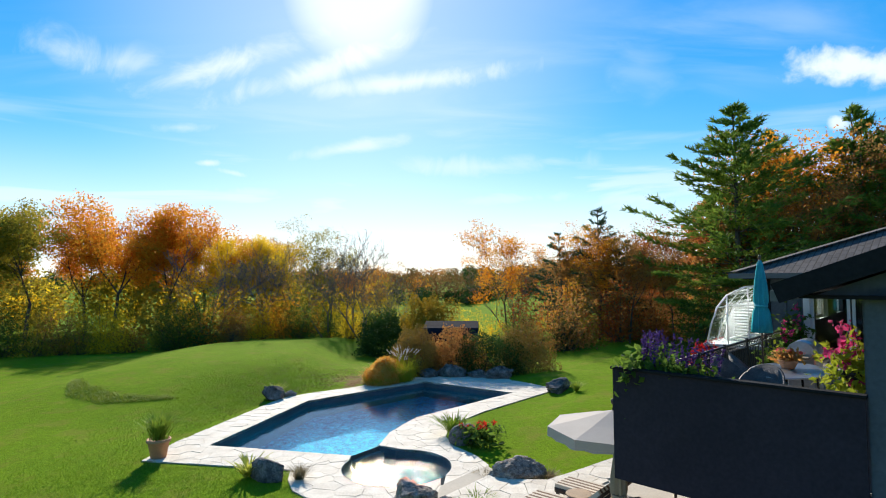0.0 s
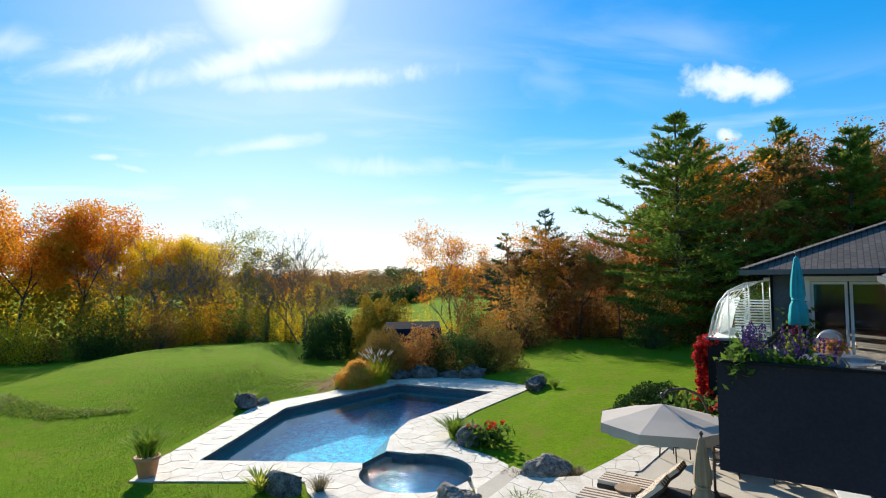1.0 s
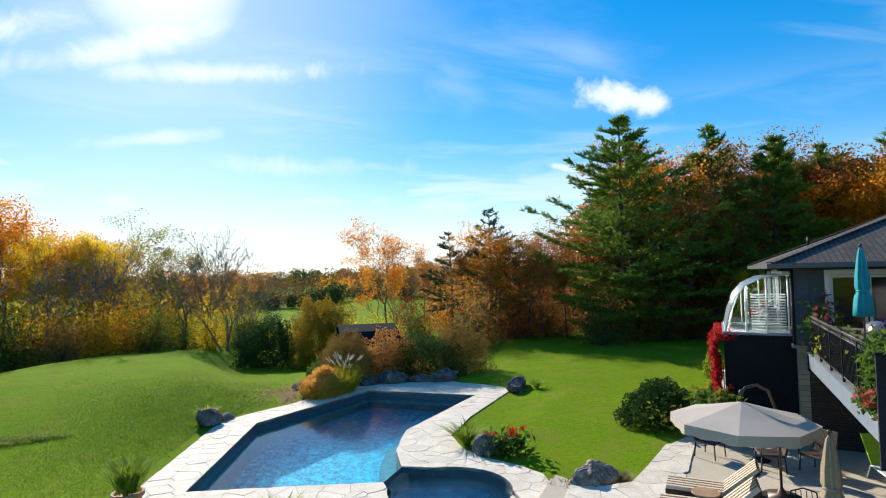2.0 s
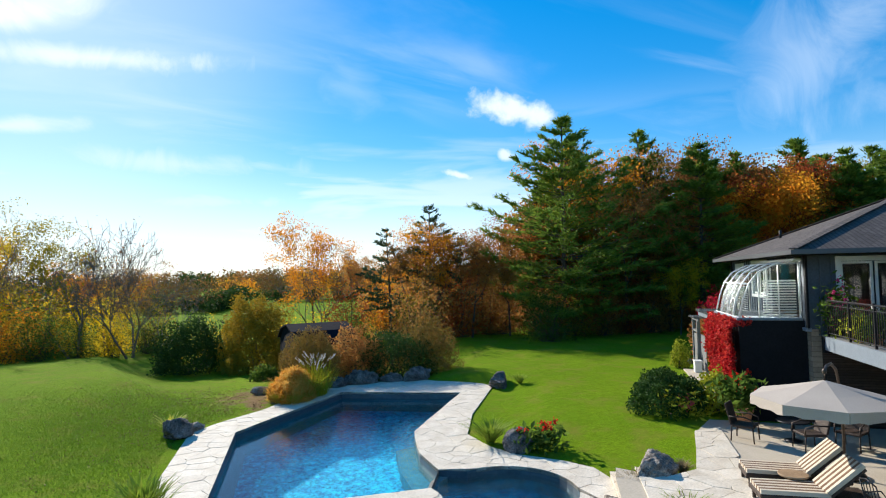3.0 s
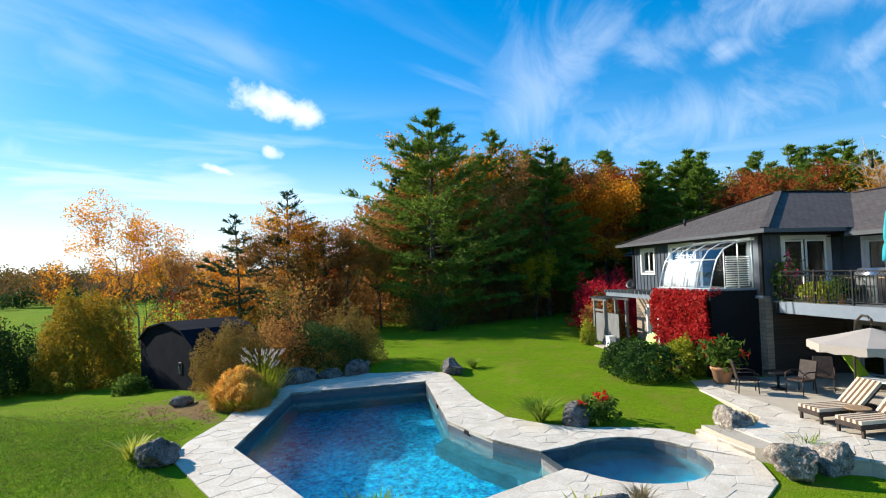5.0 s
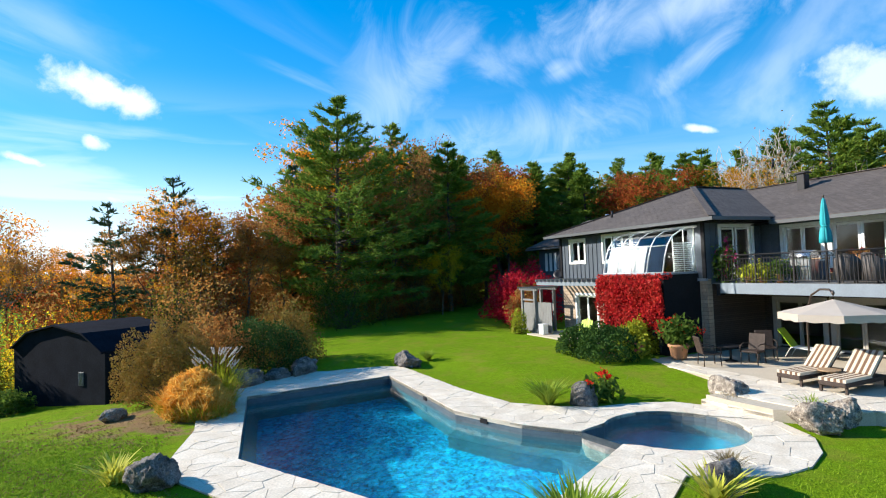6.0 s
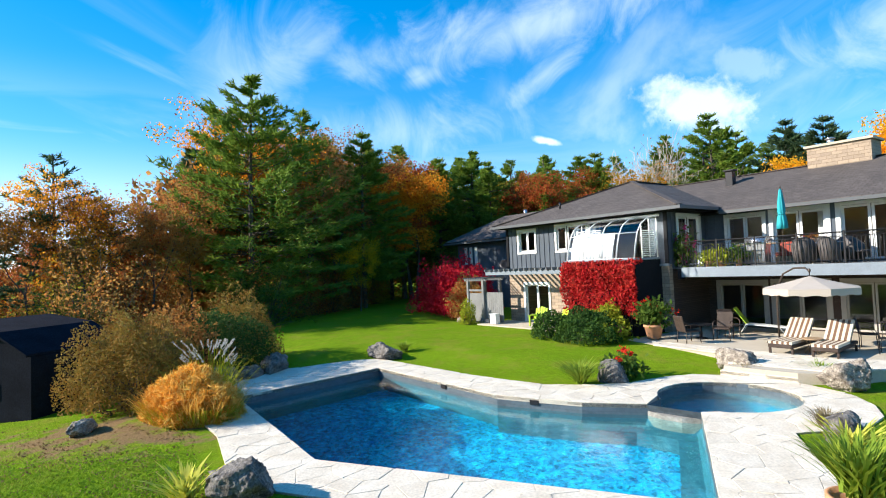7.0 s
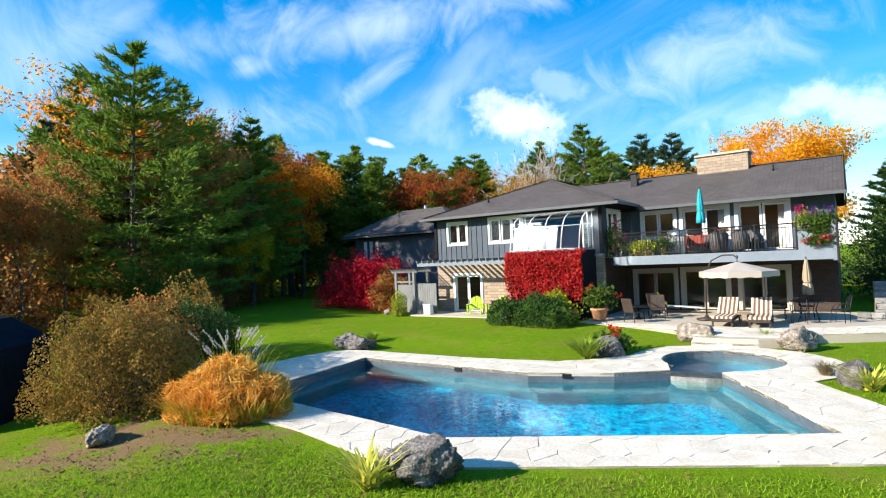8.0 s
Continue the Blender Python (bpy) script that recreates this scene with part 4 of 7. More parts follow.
for k in range(17):
    boxed("slat", TRIM, blind, BX1 - 1.35, BX1 - 0.1, 0.18, 0.24, 3.42 + 0.075 * k, 3.445 + 0.075 * k)
for k in range(14):
    boxed("slat", TRIM, blind, BX0 + 0.1, BX0 + 0.13, -0.7, 0.2, 3.42 + 0.08 * k, 3.46 + 0.08 * k)
sheer = thing("solarium_curtain", "white sheer curtain hung inside the curved glass", "curtain", m=HOUSE_M)
bm = bmesh.new()
rows = []
for k in range(43):
    x = 2.45 + (BX1 - 0.12 - 2.45) * k / 42
    fold = 0.025 * math.sin(k * 1.7) + 0.012 * math.sin(k * 0.6)
    rows.append([bm.verts.new((x, y - 0.1 + fold, z)) for y, z in ((0.9, 3.38), (0.78, 3.95), (0.6, 4.42))])
for a, b in zip(rows, rows[1:]):
    for k in range(2):
        bm.faces.new((a[k], b[k], b[k + 1], a[k + 1])).smooth = True
o = part("cloth", bm, SHEER, sheer)
o.modifiers.new("thick", "SOLIDIFY").thickness = 0.004
part("curtain_rod", tube(bmesh.new(), [(2.4, 0.5, 4.44), (BX1 - 0.08, 0.5, 4.44)], 0.012, 6), TRIM, sheer, "thin white rod")
bw = thing("bay_base", "vine-covered wall below the solarium, darkened to suggest shade", "wall", m=HOUSE_M)
# the bay wall's shade is in its dark colour
boxed("wall", SIDING_SHADED, bw, BX0 - 0.05, BX1 + 0.05, -0.9, 0.95, 0.2, 3.28, label="boarded bay wall with shade put into its colour")

# ---- deck ----
deck = thing("deck", "raised grey timber deck along the upper floor", "deck", m=HOUSE_M)
DY = -1.1
for k in range(20):
    y = DY - 0.05 - 0.144 * k
    boxed("plank", WOOD_GREY, deck, -7.72, 0.9, y - 0.138, y, 2.855, 2.89)
boxed("fascia", FASCIA, deck, -7.8, 0.55, DY - 0.05, DY, 2.5, 2.885, 0.0, "pale blue-grey fascia board")
boxed("fascia", SIDING_SHADED, deck, -7.8, -7.74, -3.98, DY - 0.052, 2.4, 2.885)
# deck underside in the same siding, darkened to suggest shade
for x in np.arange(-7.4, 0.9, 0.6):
    boxed("joist", SIDING_SHADED, deck, float(x), float(x) + 0.05, -3.98, DY - 0.06, 2.6, 2.85)
boxed("drop_beam", SIDING_SHADED, deck, 0.55, 0.7, DY - 0.25, DY + 0.02, 2.42, 2.85)
rail = thing("deck_railing", "black iron railing with scroll band on the deck", "railing", m=HOUSE_M)
RX0, RX1 = -6.55, 0.5
for z, r in ((3.92, 0.025), (3.78, 0.014), (2.99, 0.016)):
    part("rail", tube(bmesh.new(), [(RX0, DY - 0.09, z), (RX1, DY - 0.09, z)], r, 6), IRON, rail)
for x in np.arange(RX0, RX1 + 0.01, 1.41):
    boxed("post", IRON, rail, float(x) - 0.025, float(x) + 0.025, DY - 0.115, DY - 0.065, 2.88, 3.97)
bal = box(bmesh.new(), -0.009, 0.009, -0.009, 0.009, 2.99, 3.78)
first = part("baluster", bal, IRON, rail)
for x in np.arange(RX0 + 0.11, RX1, 0.118):
    o = first if abs(x - RX0 - 0.11) < 1e-6 else new("baluster", first.data)
    o.parent = rail
    o.location = (float(x), DY - 0.09, 0)
bm = bmesh.new()
prev = [(0.045 * math.cos(t), 0, 0.045 * math.sin(t)) for t in np.linspace(0, 2 * math.pi, 13)]
tube(bm, prev, 0.006, 4, False)
first = part("scroll_ring", bm, IRON, rail)
for x in np.arange(RX0 + 0.11, RX1, 0.118):
    o = first if abs(x - RX0 - 0.11) < 1e-6 else new("scroll_ring", first.data)
    o.parent = rail
    o.location = (float(x), DY - 0.09, 3.85)
# solid screen at the deck's end
screen = thing("deck_screen", "dark solid privacy screen at the deck end", "screen", m=HOUSE_M)
boxed("panel", PANEL, screen, -7.86, -7.8, -3.98, DY + 0.19, 2.36, 3.98, 0.0, "dark flat panel")
boxed("cap", SIDING_SHADED, screen, -7.9, -7.76, -4.0, DY + 0.21, 3.98, 4.02, 0.008)
boxed("corner_post", FASCIA, screen, -7.8, -7.68, DY - 0.1, DY + 0.02, 2.45, 3.98)
boxed("return_panel", FASCIA, screen, -7.68, -6.6, DY - 0.06, DY - 0.02, 2.885, 3.6, label="pale grey panel")

# ---- trees and shrubs ----


def broadleaf(seed, h, spread, leaf_n, leaf_size, bare=0.0, trunk_r=None, stems=1, low=0.24):
    """Trunk and limbs that fork four times; leaves in clumps at the twigs. Returns two meshes (wood, crown) of height h."""
    rng = np.random.default_rng(seed)
    segs, tips = [], []

    def go(p, d, length, r, level):
        k = 3 if level < 2 else 2
        for i in range(k):
            d = d + rng.normal(size=3) * (0.09 + 0.05 * level) + np.array([0, 0, 0.06])
            d /= np.linalg.norm(d)
            q = p + d * length / k
            segs.append((p, q, max(r, 0.013), max(r * 0.84, 0.012)))
            p, r = q, r * 0.84
            if level >= 1 and level < 4 and rng.random() < 0.75:
                side = d + rng.normal(size=3) * 0.75
                go(p, side / np.linalg.norm(side), length * 0.5, r * 0.5, level + 1 if level < 3 else 4)
        if level >= 4:
            tips.append(p)
            return
        for i in range(3 if level < 3 else 2):
            a = rng.uniform(0, 2 * math.pi)
            f = d + spread * np.array([math.cos(a), math.sin(a), rng.uniform(-0.1, 0.35)])
            go(p, f / np.linalg.norm(f), length * rng.uniform(0.6, 0.85), r * 0.66, level + 1)

    for s in range(stems):
        d = np.array([0, 0, 1.0]) + (rng.normal(size=3) * 0.28 * (stems > 1))
        go(np.array([rng.normal() * 0.15, rng.normal() * 0.15, -0.2]) * (stems > 1) + np.array([0, 0, -0.2]), d / np.linalg.norm(d), h * low, trunk_r or h * 0.017, 0)
    tips = np.array(tips)
    top = np.percentile(tips[:, 2], 99.5)
    scale = h / top
    wood_v, wood_f = sticks([(p * scale, q * scale, r, s) for p, q, r, s in segs if r > 0.03])
    thin_v, thin_f = sticks([(p * scale, q * scale, r, s) for p, q, r, s in segs if r <= 0.03][:: 3 if bare < 0.15 else 2 if bare < 0.4 else 1], 3)
    wood_f += [[i + len(wood_v) for i in f] for f in thin_f]
    wood_v = np.concatenate([wood_v, thin_v])
    tips = tips * scale
    keep = rng.random(len(tips)) > bare
    tips = tips[keep]
    pick = rng.integers(0, len(tips), leaf_n)
    c = tips[pick] + np.clip(rng.normal(size=(leaf_n, 3)), -1.6, 1.6) * h * np.array([0.034, 0.034, 0.026])
    lv, lf = leaves(rng, c, leaf_size, 1.0)
    return raw_mesh("wood", wood_v, wood_f, BARK), raw_mesh("crown", lv, lf, ORANGE)


def pine(seed, h, base, reach, whorls, tuft_n, bare_top=0.0, gaps=0.0):
    """A white pine: whorls of level, upswept boughs with needle tufts on their outer part. base: height of the lowest bough."""
    rng = np.random.default_rng(seed)
    lean = rng.normal(size=2) * 0.01
    segs = []
    pts = [np.array([lean[0] * z * z / h * 3, lean[1] * z * z / h * 3, z]) for z in np.linspace(-0.2, h, 12)]
    for i, (p, q) in enumerate(zip(pts, pts[1:])):
        segs.append((p, q, h * 0.015 * (1 - i / 12) + 0.02, h * 0.015 * (1 - (i + 1) / 12) + 0.02))
    tufts, heads = [], []
    for wz in np.linspace(base, h * 0.985, whorls) + rng.normal(size=whorls) * 0.12:
        u = min(1.0, max(0.0, (wz - base) / (h - base)))
        span = reach * min(1.0, 1.45 * (1 - u) ** 0.9) * (0.75 + 0.25 * min(1, u * 4)) + 0.15
        p0 = np.array([np.interp(wz, [q[2] for q in pts], [q[0] for q in pts]), np.interp(wz, [q[2] for q in pts], [q[1] for q in pts]), wz])
        for b in range(rng.integers(6, 9) if u < 0.85 else 4):
            if rng.random() < gaps:
                continue
            a = rng.uniform(0, 2 * math.pi)
            ln = span * rng.uniform(0.5, 1.2)
            rise = rng.uniform(-0.22, 0.12) + 0.6 * u * u
            d = np.array([math.cos(a), math.sin(a), rise])
            p, steps = p0, 5
            for k in range(steps):
                step = (d + np.array([0, 0, 0.07 * k])) * ln / steps + rng.normal(size=3) * 0.03 * ln
                q = p + step
                segs.append((p, q, 0.035 * (1 - k / 6) * h / 14, 0.03 * (1 - (k + 1) / 6) * h / 14))
                if k >= 1 or u > 0.8:
                    for t in range(max(1, int(tuft_n * (0.45 + 0.25 * k) * (0.2 + 0.8 * ln / reach)))):
                        m = p + step * rng.random()
                        out = rng.normal() * (0.6 - 0.08 * k)
                        side = np.array([-d[1], d[0], 0]) * out * 0.3 * ln * (1 - 0.12 * k)
                        tufts.append(m + side + rng.normal(size=3) * np.array([0.1, 0.1, 0.05]) * (h / 14))
                        heads.append(d / np.linalg.norm(d) + np.array([-d[1], d[0], 0]) * out + np.array([0, 0, 0.25]))
                p = q
    c, heads = np.array(tufts), np.array(heads)
    # each tuft: thin blades fanning out along the bough
    vs, fs = [], []
    for rep in range(4):
        d = heads + rng.normal(size=c.shape) * np.array([0.55, 0.55, 0.4])
        d /= np.linalg.norm(d, axis=1)[:, None]
        s = np.cross(d, rng.normal(size=c.shape))
        s /= np.linalg.norm(s, axis=1)[:, None] + 1e-9
        ln = 0.4 * rng.uniform(0.6, 1.3, (len(c), 1)) * (h / 14) ** 0.5
        v = np.stack([c - d * ln * 0.3, c + s * 0.042 + d * ln * 0.3, c + d * ln, c - s * 0.042 + d * ln * 0.3], 1).reshape(-1, 3)
        vs.append(v)
        fs.append(np.arange(4 * len(c)).reshape(-1, 4) + rep * 4 * len(c))
    wv, wf = sticks(segs, 5)
    return raw_mesh("wood", wv, wf, BARK), raw_mesh("crown", np.concatenate(vs), np.concatenate(fs), NEEDLE)


def shrub(seed, rx, ry, h, leaf_n, leaf_size, rough=0.28, stems=14, shell=0.45, upright=0.0):
    """A rounded, uneven shrub of many leaves on thin stems; the outline swells and dips."""
    rng = np.random.default_rng(seed)
    d = rng.normal(size=(leaf_n, 3))
    d[:, 2] = np.abs(d[:, 2])
    d /= np.linalg.norm(d, axis=1)[:, None]
    off = rng.uniform(0, 50, 3)
    bumps = np.array([noise.noise(Vector((p[0] * 2.3 + off[0], p[1] * 2.3, p[2] * 2.3))) + 0.55 * noise.noise(Vector((p[0] * 6 + off[1], p[1] * 6, p[2] * 6))) for p in d])
    r = (1 + rough * bumps * 1.5) * (1 - shell * rng.random(leaf_n) ** 2)
    c = d * r[:, None] * np.array([rx, ry, h])
    c[:, 2] = c[:, 2] * 0.97 + 0.03 * h + rng.random(leaf_n) * 0.05
    lv, lf = leaves(rng, c, leaf_size, 1.0 + upright)
    segs = []
    for i in range(stems):
        p = np.array([rng.normal() * rx * 0.12, rng.normal() * ry * 0.12, -0.1])
        a = rng.integers(0, leaf_n)
        q = c[a] * 0.97
        m = (p + q) / 2 + rng.normal(size=3) * 0.1
        segs += [(p, m, 0.022, 0.014), (m, q, 0.014, 0.005)]
    wv, wf = sticks(segs, 4)
    return raw_mesh("stems", wv, wf, BARK), raw_mesh("leaves", lv, lf, GREEN)


def plant(name, meshes, mat, x, y, label, category, group="", s=1.0, turn=None, bark=None, z=None, sz=None, wide=1.0, parts=("trunk", "crown")):
    """Sets a plant on the ground. The meshes are shared; the leaf colour belongs to the plant."""
    turn = random.uniform(0, 360) if turn is None else turn
    e = thing(name, label, category, group, pose(x, y, gz(x, y) if z is None else z, 0, 0, turn) @ Matrix.Diagonal((s * wide, s * wide, sz or s, 1)))
    for nm, me, mt in zip(parts, meshes, (bark, mat)):
        o = new(nm, me)
        o.parent = e
        if mt is not None:
            o.material_slots[0].link = "OBJECT"
            o.material_slots[0].material = mt
    return e


random.seed(11)
BROAD = [broadleaf(s, 12.0, 0.62, 15000, 0.1, low=0.19) for s in (1, 2, 3)]
BROAD_THIN = [broadleaf(s, 12.0, 0.5, 7000, 0.085, 0.35, 0.16) for s in (5, 6)]
BROAD_SLIM = [broadleaf(s, 10.0, 0.4, 8500, 0.07, 0.2, 0.12) for s in (7, 8)]
BARE = [broadleaf(s, 10.0, 0.5, 260, 0.09, 0.5, 0.13, 3, 0.28) for s in (9, 10)]
PINES = [pine(21, 16.8, 0.8, 6.6, 30, 17), pine(22, 16.5, 3.0, 4.2, 24, 15, gaps=0.06), pine(23, 14.5, 2.6, 3.8, 22, 15, gaps=0.08)]
PINE_THIN = [pine(31, 10.8, 2.0, 3.0, 14, 6, gaps=0.3), pine(32, 9.2, 2.0, 2.6, 12, 6, gaps=0.35)]
THICKET = [shrub(s, 2.4, 2.4, 4.6, 2900, 0.085, 0.5, 60, 0.75) for s in (41, 42)]

WOODS = "trees of the autumn woods"
# white pines east of the lawn
for x, y, v, s, m in ((20.4, 38.6, 0, 1.0, NEEDLE), (42.2, 29.0, 2, 0.98, NEEDLE), (44.3, 25.7, 2, 1.05, NEEDLE), (41.3, 23.6, 2, 0.92, NEEDLE), (44.2, 20.1, 1, 0.78, NEEDLE), (43.3, 13.1, 2, 0.95, NEEDLE), (32.4, 4.8, 2, 0.99, NEEDLE), (34.1, -1.2, 2, 0.94, NEEDLE_BLUE), (31.1, -2.5, 2, 0.9, NEEDLE_BLUE), (17.5, -11.0, 2, 0.62, NEEDLE), (40.0, 17.6, 2, 0.85, NEEDLE), (38.4, 6.8, 2, 0.97, NEEDLE), (36.0, 1.6, 2, 0.93, NEEDLE), (28.9, 37.6, 1, 1.0, NEEDLE), (30.0, 33.6, 2, 1.0, NEEDLE), (23.2, 45, 1, 0.78, NEEDLE_BLUE), 
                      (35.5, 34.5, 2, 1.0, NEEDLE), (38, 40, 1, 1.0, NEEDLE), (46, 27, 2, 1.0, NEEDLE), (50, 30, 1, 0.95, NEEDLE), (62, 23, 1, 1.05, NEEDLE),
                      (71, 31, 1, 1.2, NEEDLE), (66, 11, 1, 1.0, NEEDLE), (58, 14, 2, 0.95, NEEDLE), (47.5, 0, 2, 1.0, NEEDLE_BLUE), (44, -4, 2, 0.95, NEEDLE), (54, 5, 1, 0.9, NEEDLE), (36, -6, 2, 0.88, NEEDLE_BLUE), (42, 33, 1, 0.98, NEEDLE), (15, -14, 2, 0.62, NEEDLE), (20, -13, 2, 0.6, NEEDLE_BLUE), (54, 38, 0, 1.0, NEEDLE), (60, 8, 1, 1.0, NEEDLE), (52, 17, 1, 0.95, NEEDLE), (57, -3, 1, 1.0, NEEDLE), (44, 14, 2, 0.95, NEEDLE), (50, -8, 1, 0.95, NEEDLE_BLUE), (64, 18, 1, 1.05, NEEDLE), (26.5, 44, 1, 1.0, NEEDLE), (36, 38, 1, 0.95, NEEDLE), (41, 36.5, 2, 1.0, NEEDLE)):
    plant("pine_tree", PINES[v], m, x, y, ("tall dense white pine with sweeping boughs", "tall white pine with bare lower trunk", "dark pine with open crown")[v], "pine tree", WOODS, s, bark=BARK_GREY if v == 1 else None, wide=1.15 if x > 40 else 1.0)
for x, y, v, s in ((12.8, 46.7, 0, 1.0), (10.1, 49.1, 1, 1.0), (14.5, 44.5, 1, 0.85)):
    plant("pine_tree", PINE_THIN[v], NEEDLE_BLUE, x, y, "slender young pine with sparse open boughs", "pine tree", WOODS, s)
# broadleaf trees: x, y, meshes, leaf colour, scale, bark
LEAFED = [
    (27, 40.6, BROAD_SLIM[0], ORANGE, 1.62), (31, 42.6, BROAD_SLIM[1], ORANGE, 1.6), (34.5, 36.5, BROAD_THIN[0], RUSSET, 1.3), (39, 31.5, BROAD[1], RED, 1.1), (36.5, 30.5, BROAD[0], ORANGE, 1.02), (33, 41, BROAD_THIN[1], RUSSET, 1.3),
    (6.1, 58.2, BROAD_SLIM[0], ORANGE, 1.18), (10.9, 46.6, BROAD_SLIM[1], RUSSET, 0.9), (13.2, 45.2, BROAD_SLIM[0], ORANGE, 0.92), (16.5, 40.5, BROAD_SLIM[1], RUSSET, 0.75), (10.8, 61.5, BROAD_SLIM[1], RUSSET, 0.8),
    (26.3, 32.8, BROAD_SLIM[0], YELLOW, 0.55), (46, 18, BROAD[2], RED, 1.0), (52, 10.8, BROAD[0], GOLD, 1.05), (50, 21, BROAD[1], OLIVE, 1.0), (21.6, -2.5, BROAD[2], BRIGHT, 0.93), (20.7, -5.4, BROAD[0], BRIGHT, 0.94), (41.7, 15.6, BROAD[1], RED, 1.0), (37.5, 10.3, BROAD_SLIM[0], GOLD, 1.08), (41.8, 32.3, BROAD[2], RED, 1.15), (40.5, 34.0, BROAD[0], ORANGE, 1.1), (26.9, -1.8, BROAD[1], BRIGHT, 0.82), (25.0, 40.5, BROAD_THIN[1], RUSSET, 1.1), (24.5, 36.2, BROAD_THIN[0], RUSSET, 0.95), (23.2, 41.8, BROAD_THIN[0], RUSSET, 0.95), (28.0, 35.0, BROAD_THIN[1], RUSSET, 1.15), (32.8, 38.3, BROAD_THIN[0], RUSSET, 1.35), (57, 19, BROAD[2], OLIVE, 1.1),
    (-36, 46, BROAD[0], OLIVE, 1.1), (-43, 50, BROAD[1], OLIVE, 1.1), (-34, 55, BROAD[1], ORANGE, 1.22), (-30, 58, BROAD[2], ORANGE, 1.2), (-40, 40, BROAD[2], OLIVE, 0.95), (-45, 43, BROAD[0], YELLOW, 1.1), (-28, 62, BROAD[0], YELLOW, 1.0),
    (-24, 60, BROAD[1], YELLOW, 0.88), (-21, 62, BROAD[2], YELLOW, 0.92), (-18, 61, BROAD_SLIM[0], YELLOW, 1.05), (-15.8, 66, BROAD_THIN[1], OLIVE, 1.15), (-26, 66, BROAD[1], ORANGE, 0.95), (-33, 64, BROAD[0], GOLD, 1.0), (-39, 58, BROAD[2], ORANGE, 1.15), (-13, 68, BROAD_SLIM[1], ORANGE, 0.8), (-9, 70, BROAD_THIN[0], RUSSET, 0.7),
    (-48, 36, BROAD[1], OLIVE, 1.0), (-52, 44, BROAD[2], ORANGE, 1.1), (-38, 66, BROAD[1], RED, 1.05), (-22, 70, BROAD[0], GOLD, 0.95), (-47, 55, BROAD[0], GOLD, 1.1),
    (13.5, 41.2, BROAD_SLIM[0], RUSSET, 0.85), (16, 43.6, BROAD_THIN[0], RED, 0.75), (12, 44, BROAD_THIN[1], RUSSET, 0.72), (60, 2, BROAD[1], OLIVE, 1.15), (56, 25, BROAD[0], OLIVE, 1.15), (48, 5, BROAD[2], OLIVE, 1.0), (41, -9, BROAD[1], OLIVE, 1.0), (64, 27, BROAD[2], GOLD, 1.1), (53, 33, BROAD[0], OLIVE, 1.2), (44, 37, BROAD[1], RUSSET, 1.2), (20, 66, BROAD[1], ORANGE, 0.6), (27, 62, BROAD[2], RED, 0.62), (15, 70, BROAD[0], RUSSET, 0.6), (34, 60, BROAD[0], ORANGE, 0.7), (22, 56, BROAD_THIN[0], RUSSET, 0.55), (17, 54, BROAD_THIN[1], RED, 0.55),
]
TREE_LABEL = {"amber_leaf": "rounded maple with vivid amber leaves behind the house", "orange_leaf": "autumn tree with burnt orange leaves", "yellow_leaf": "autumn tree with bright yellow leaves", "gold_leaf": "autumn maple with golden orange crown", "red_leaf": "autumn tree turning deep red", "russet_leaf": "half-bare tree with dull russet leaves", "olive_leaf": "tall tree with yellowing olive leaves"}
for x, y, me, m, s in LEAFED:
    if x < -12 and y > 40:
        x, y, s = x * 1.15, y * 1.15 + 0.15, s * 1.07
    plant("tree", me, m, x, y, TREE_LABEL[m.name], "tree", WOODS, s)
for x, y, v, s in ((-11.3, 63, 0, 1.2), (-9.5, 60, 1, 0.95), (-13.5, 61, 1, 1.0), (-7, 62, 1, 0.75), (-19.5, 59, 0, 1.05), (6.5, 58, 1, 0.85), (36.7, 7.6, 0, 1.42), (37.5, 8, 1, 1.05), (-25.5, 57, 1, 1.1)):
    plant("tree", BARE[v], RUSSET, x, y, "many-stemmed tree almost bare of leaves", "tree", WOODS, s, bark=BARK_PALE if x > 30 else BARK_GREY)
# thickets under the trees
TH = [(9 + 1.7 * i + random.uniform(-0.8, 0.8), 42.5 + random.uniform(-2.5, 3) - 0.5 * i, random.choice((RUSSET, RUSSET, RED, OLIVE, RUSSET)), random.uniform(0.8, 1.15)) for i in range(9)]
TH += [(7 + 3.0 * i + random.uniform(-1, 1), 52 + random.uniform(-4, 4), random.choice((RUSSET, RED, ORANGE, OLIVE)), random.uniform(0.85, 1.2)) for i in range(8)]
TH += [(17 + 2.3 * i + random.uniform(-0.8, 0.8), 36.4 - 0.25 * i + random.uniform(-1, 1), random.choice((GREEN, RUSSET, OLIVE, RUSSET, RED)), random.uniform(0.6, 0.95)) for i in range(9)]
TH += [(24 + 2.6 * i, 40 - 0.5 * i + random.uniform(-1.5, 1.5), random.choice((DARKGREEN, RUSSET, RUSSET)), random.uniform(0.9, 1.3)) for i in range(8)]
TH += [(-44 + 3.2 * i + random.uniform(-1, 1), 41 + 1.9 * i + random.uniform(-1.5, 2.5), random.choice((OLIVE, YELLOW, GREEN, RUSSET, ORANGE)), random.uniform(0.65, 1.05)) for i in range(11)]
TH += [(-26 + 3.0 * i, 66 + random.uniform(-2, 3), random.choice((OLIVE, YELLOW, ORANGE, RUSSET)), random.uniform(0.8, 1.1)) for i in range(7)]
TH += [(-40 + 2.6 * i + random.uniform(-0.8, 0.8), 42.5 + 1.75 * i + random.uniform(-1.2, 1.2), random.choice((OLIVE, YELLOW, OLIVE, ORANGE, GREEN)), random.uniform(0.6, 1.0)) for i in range(11)]
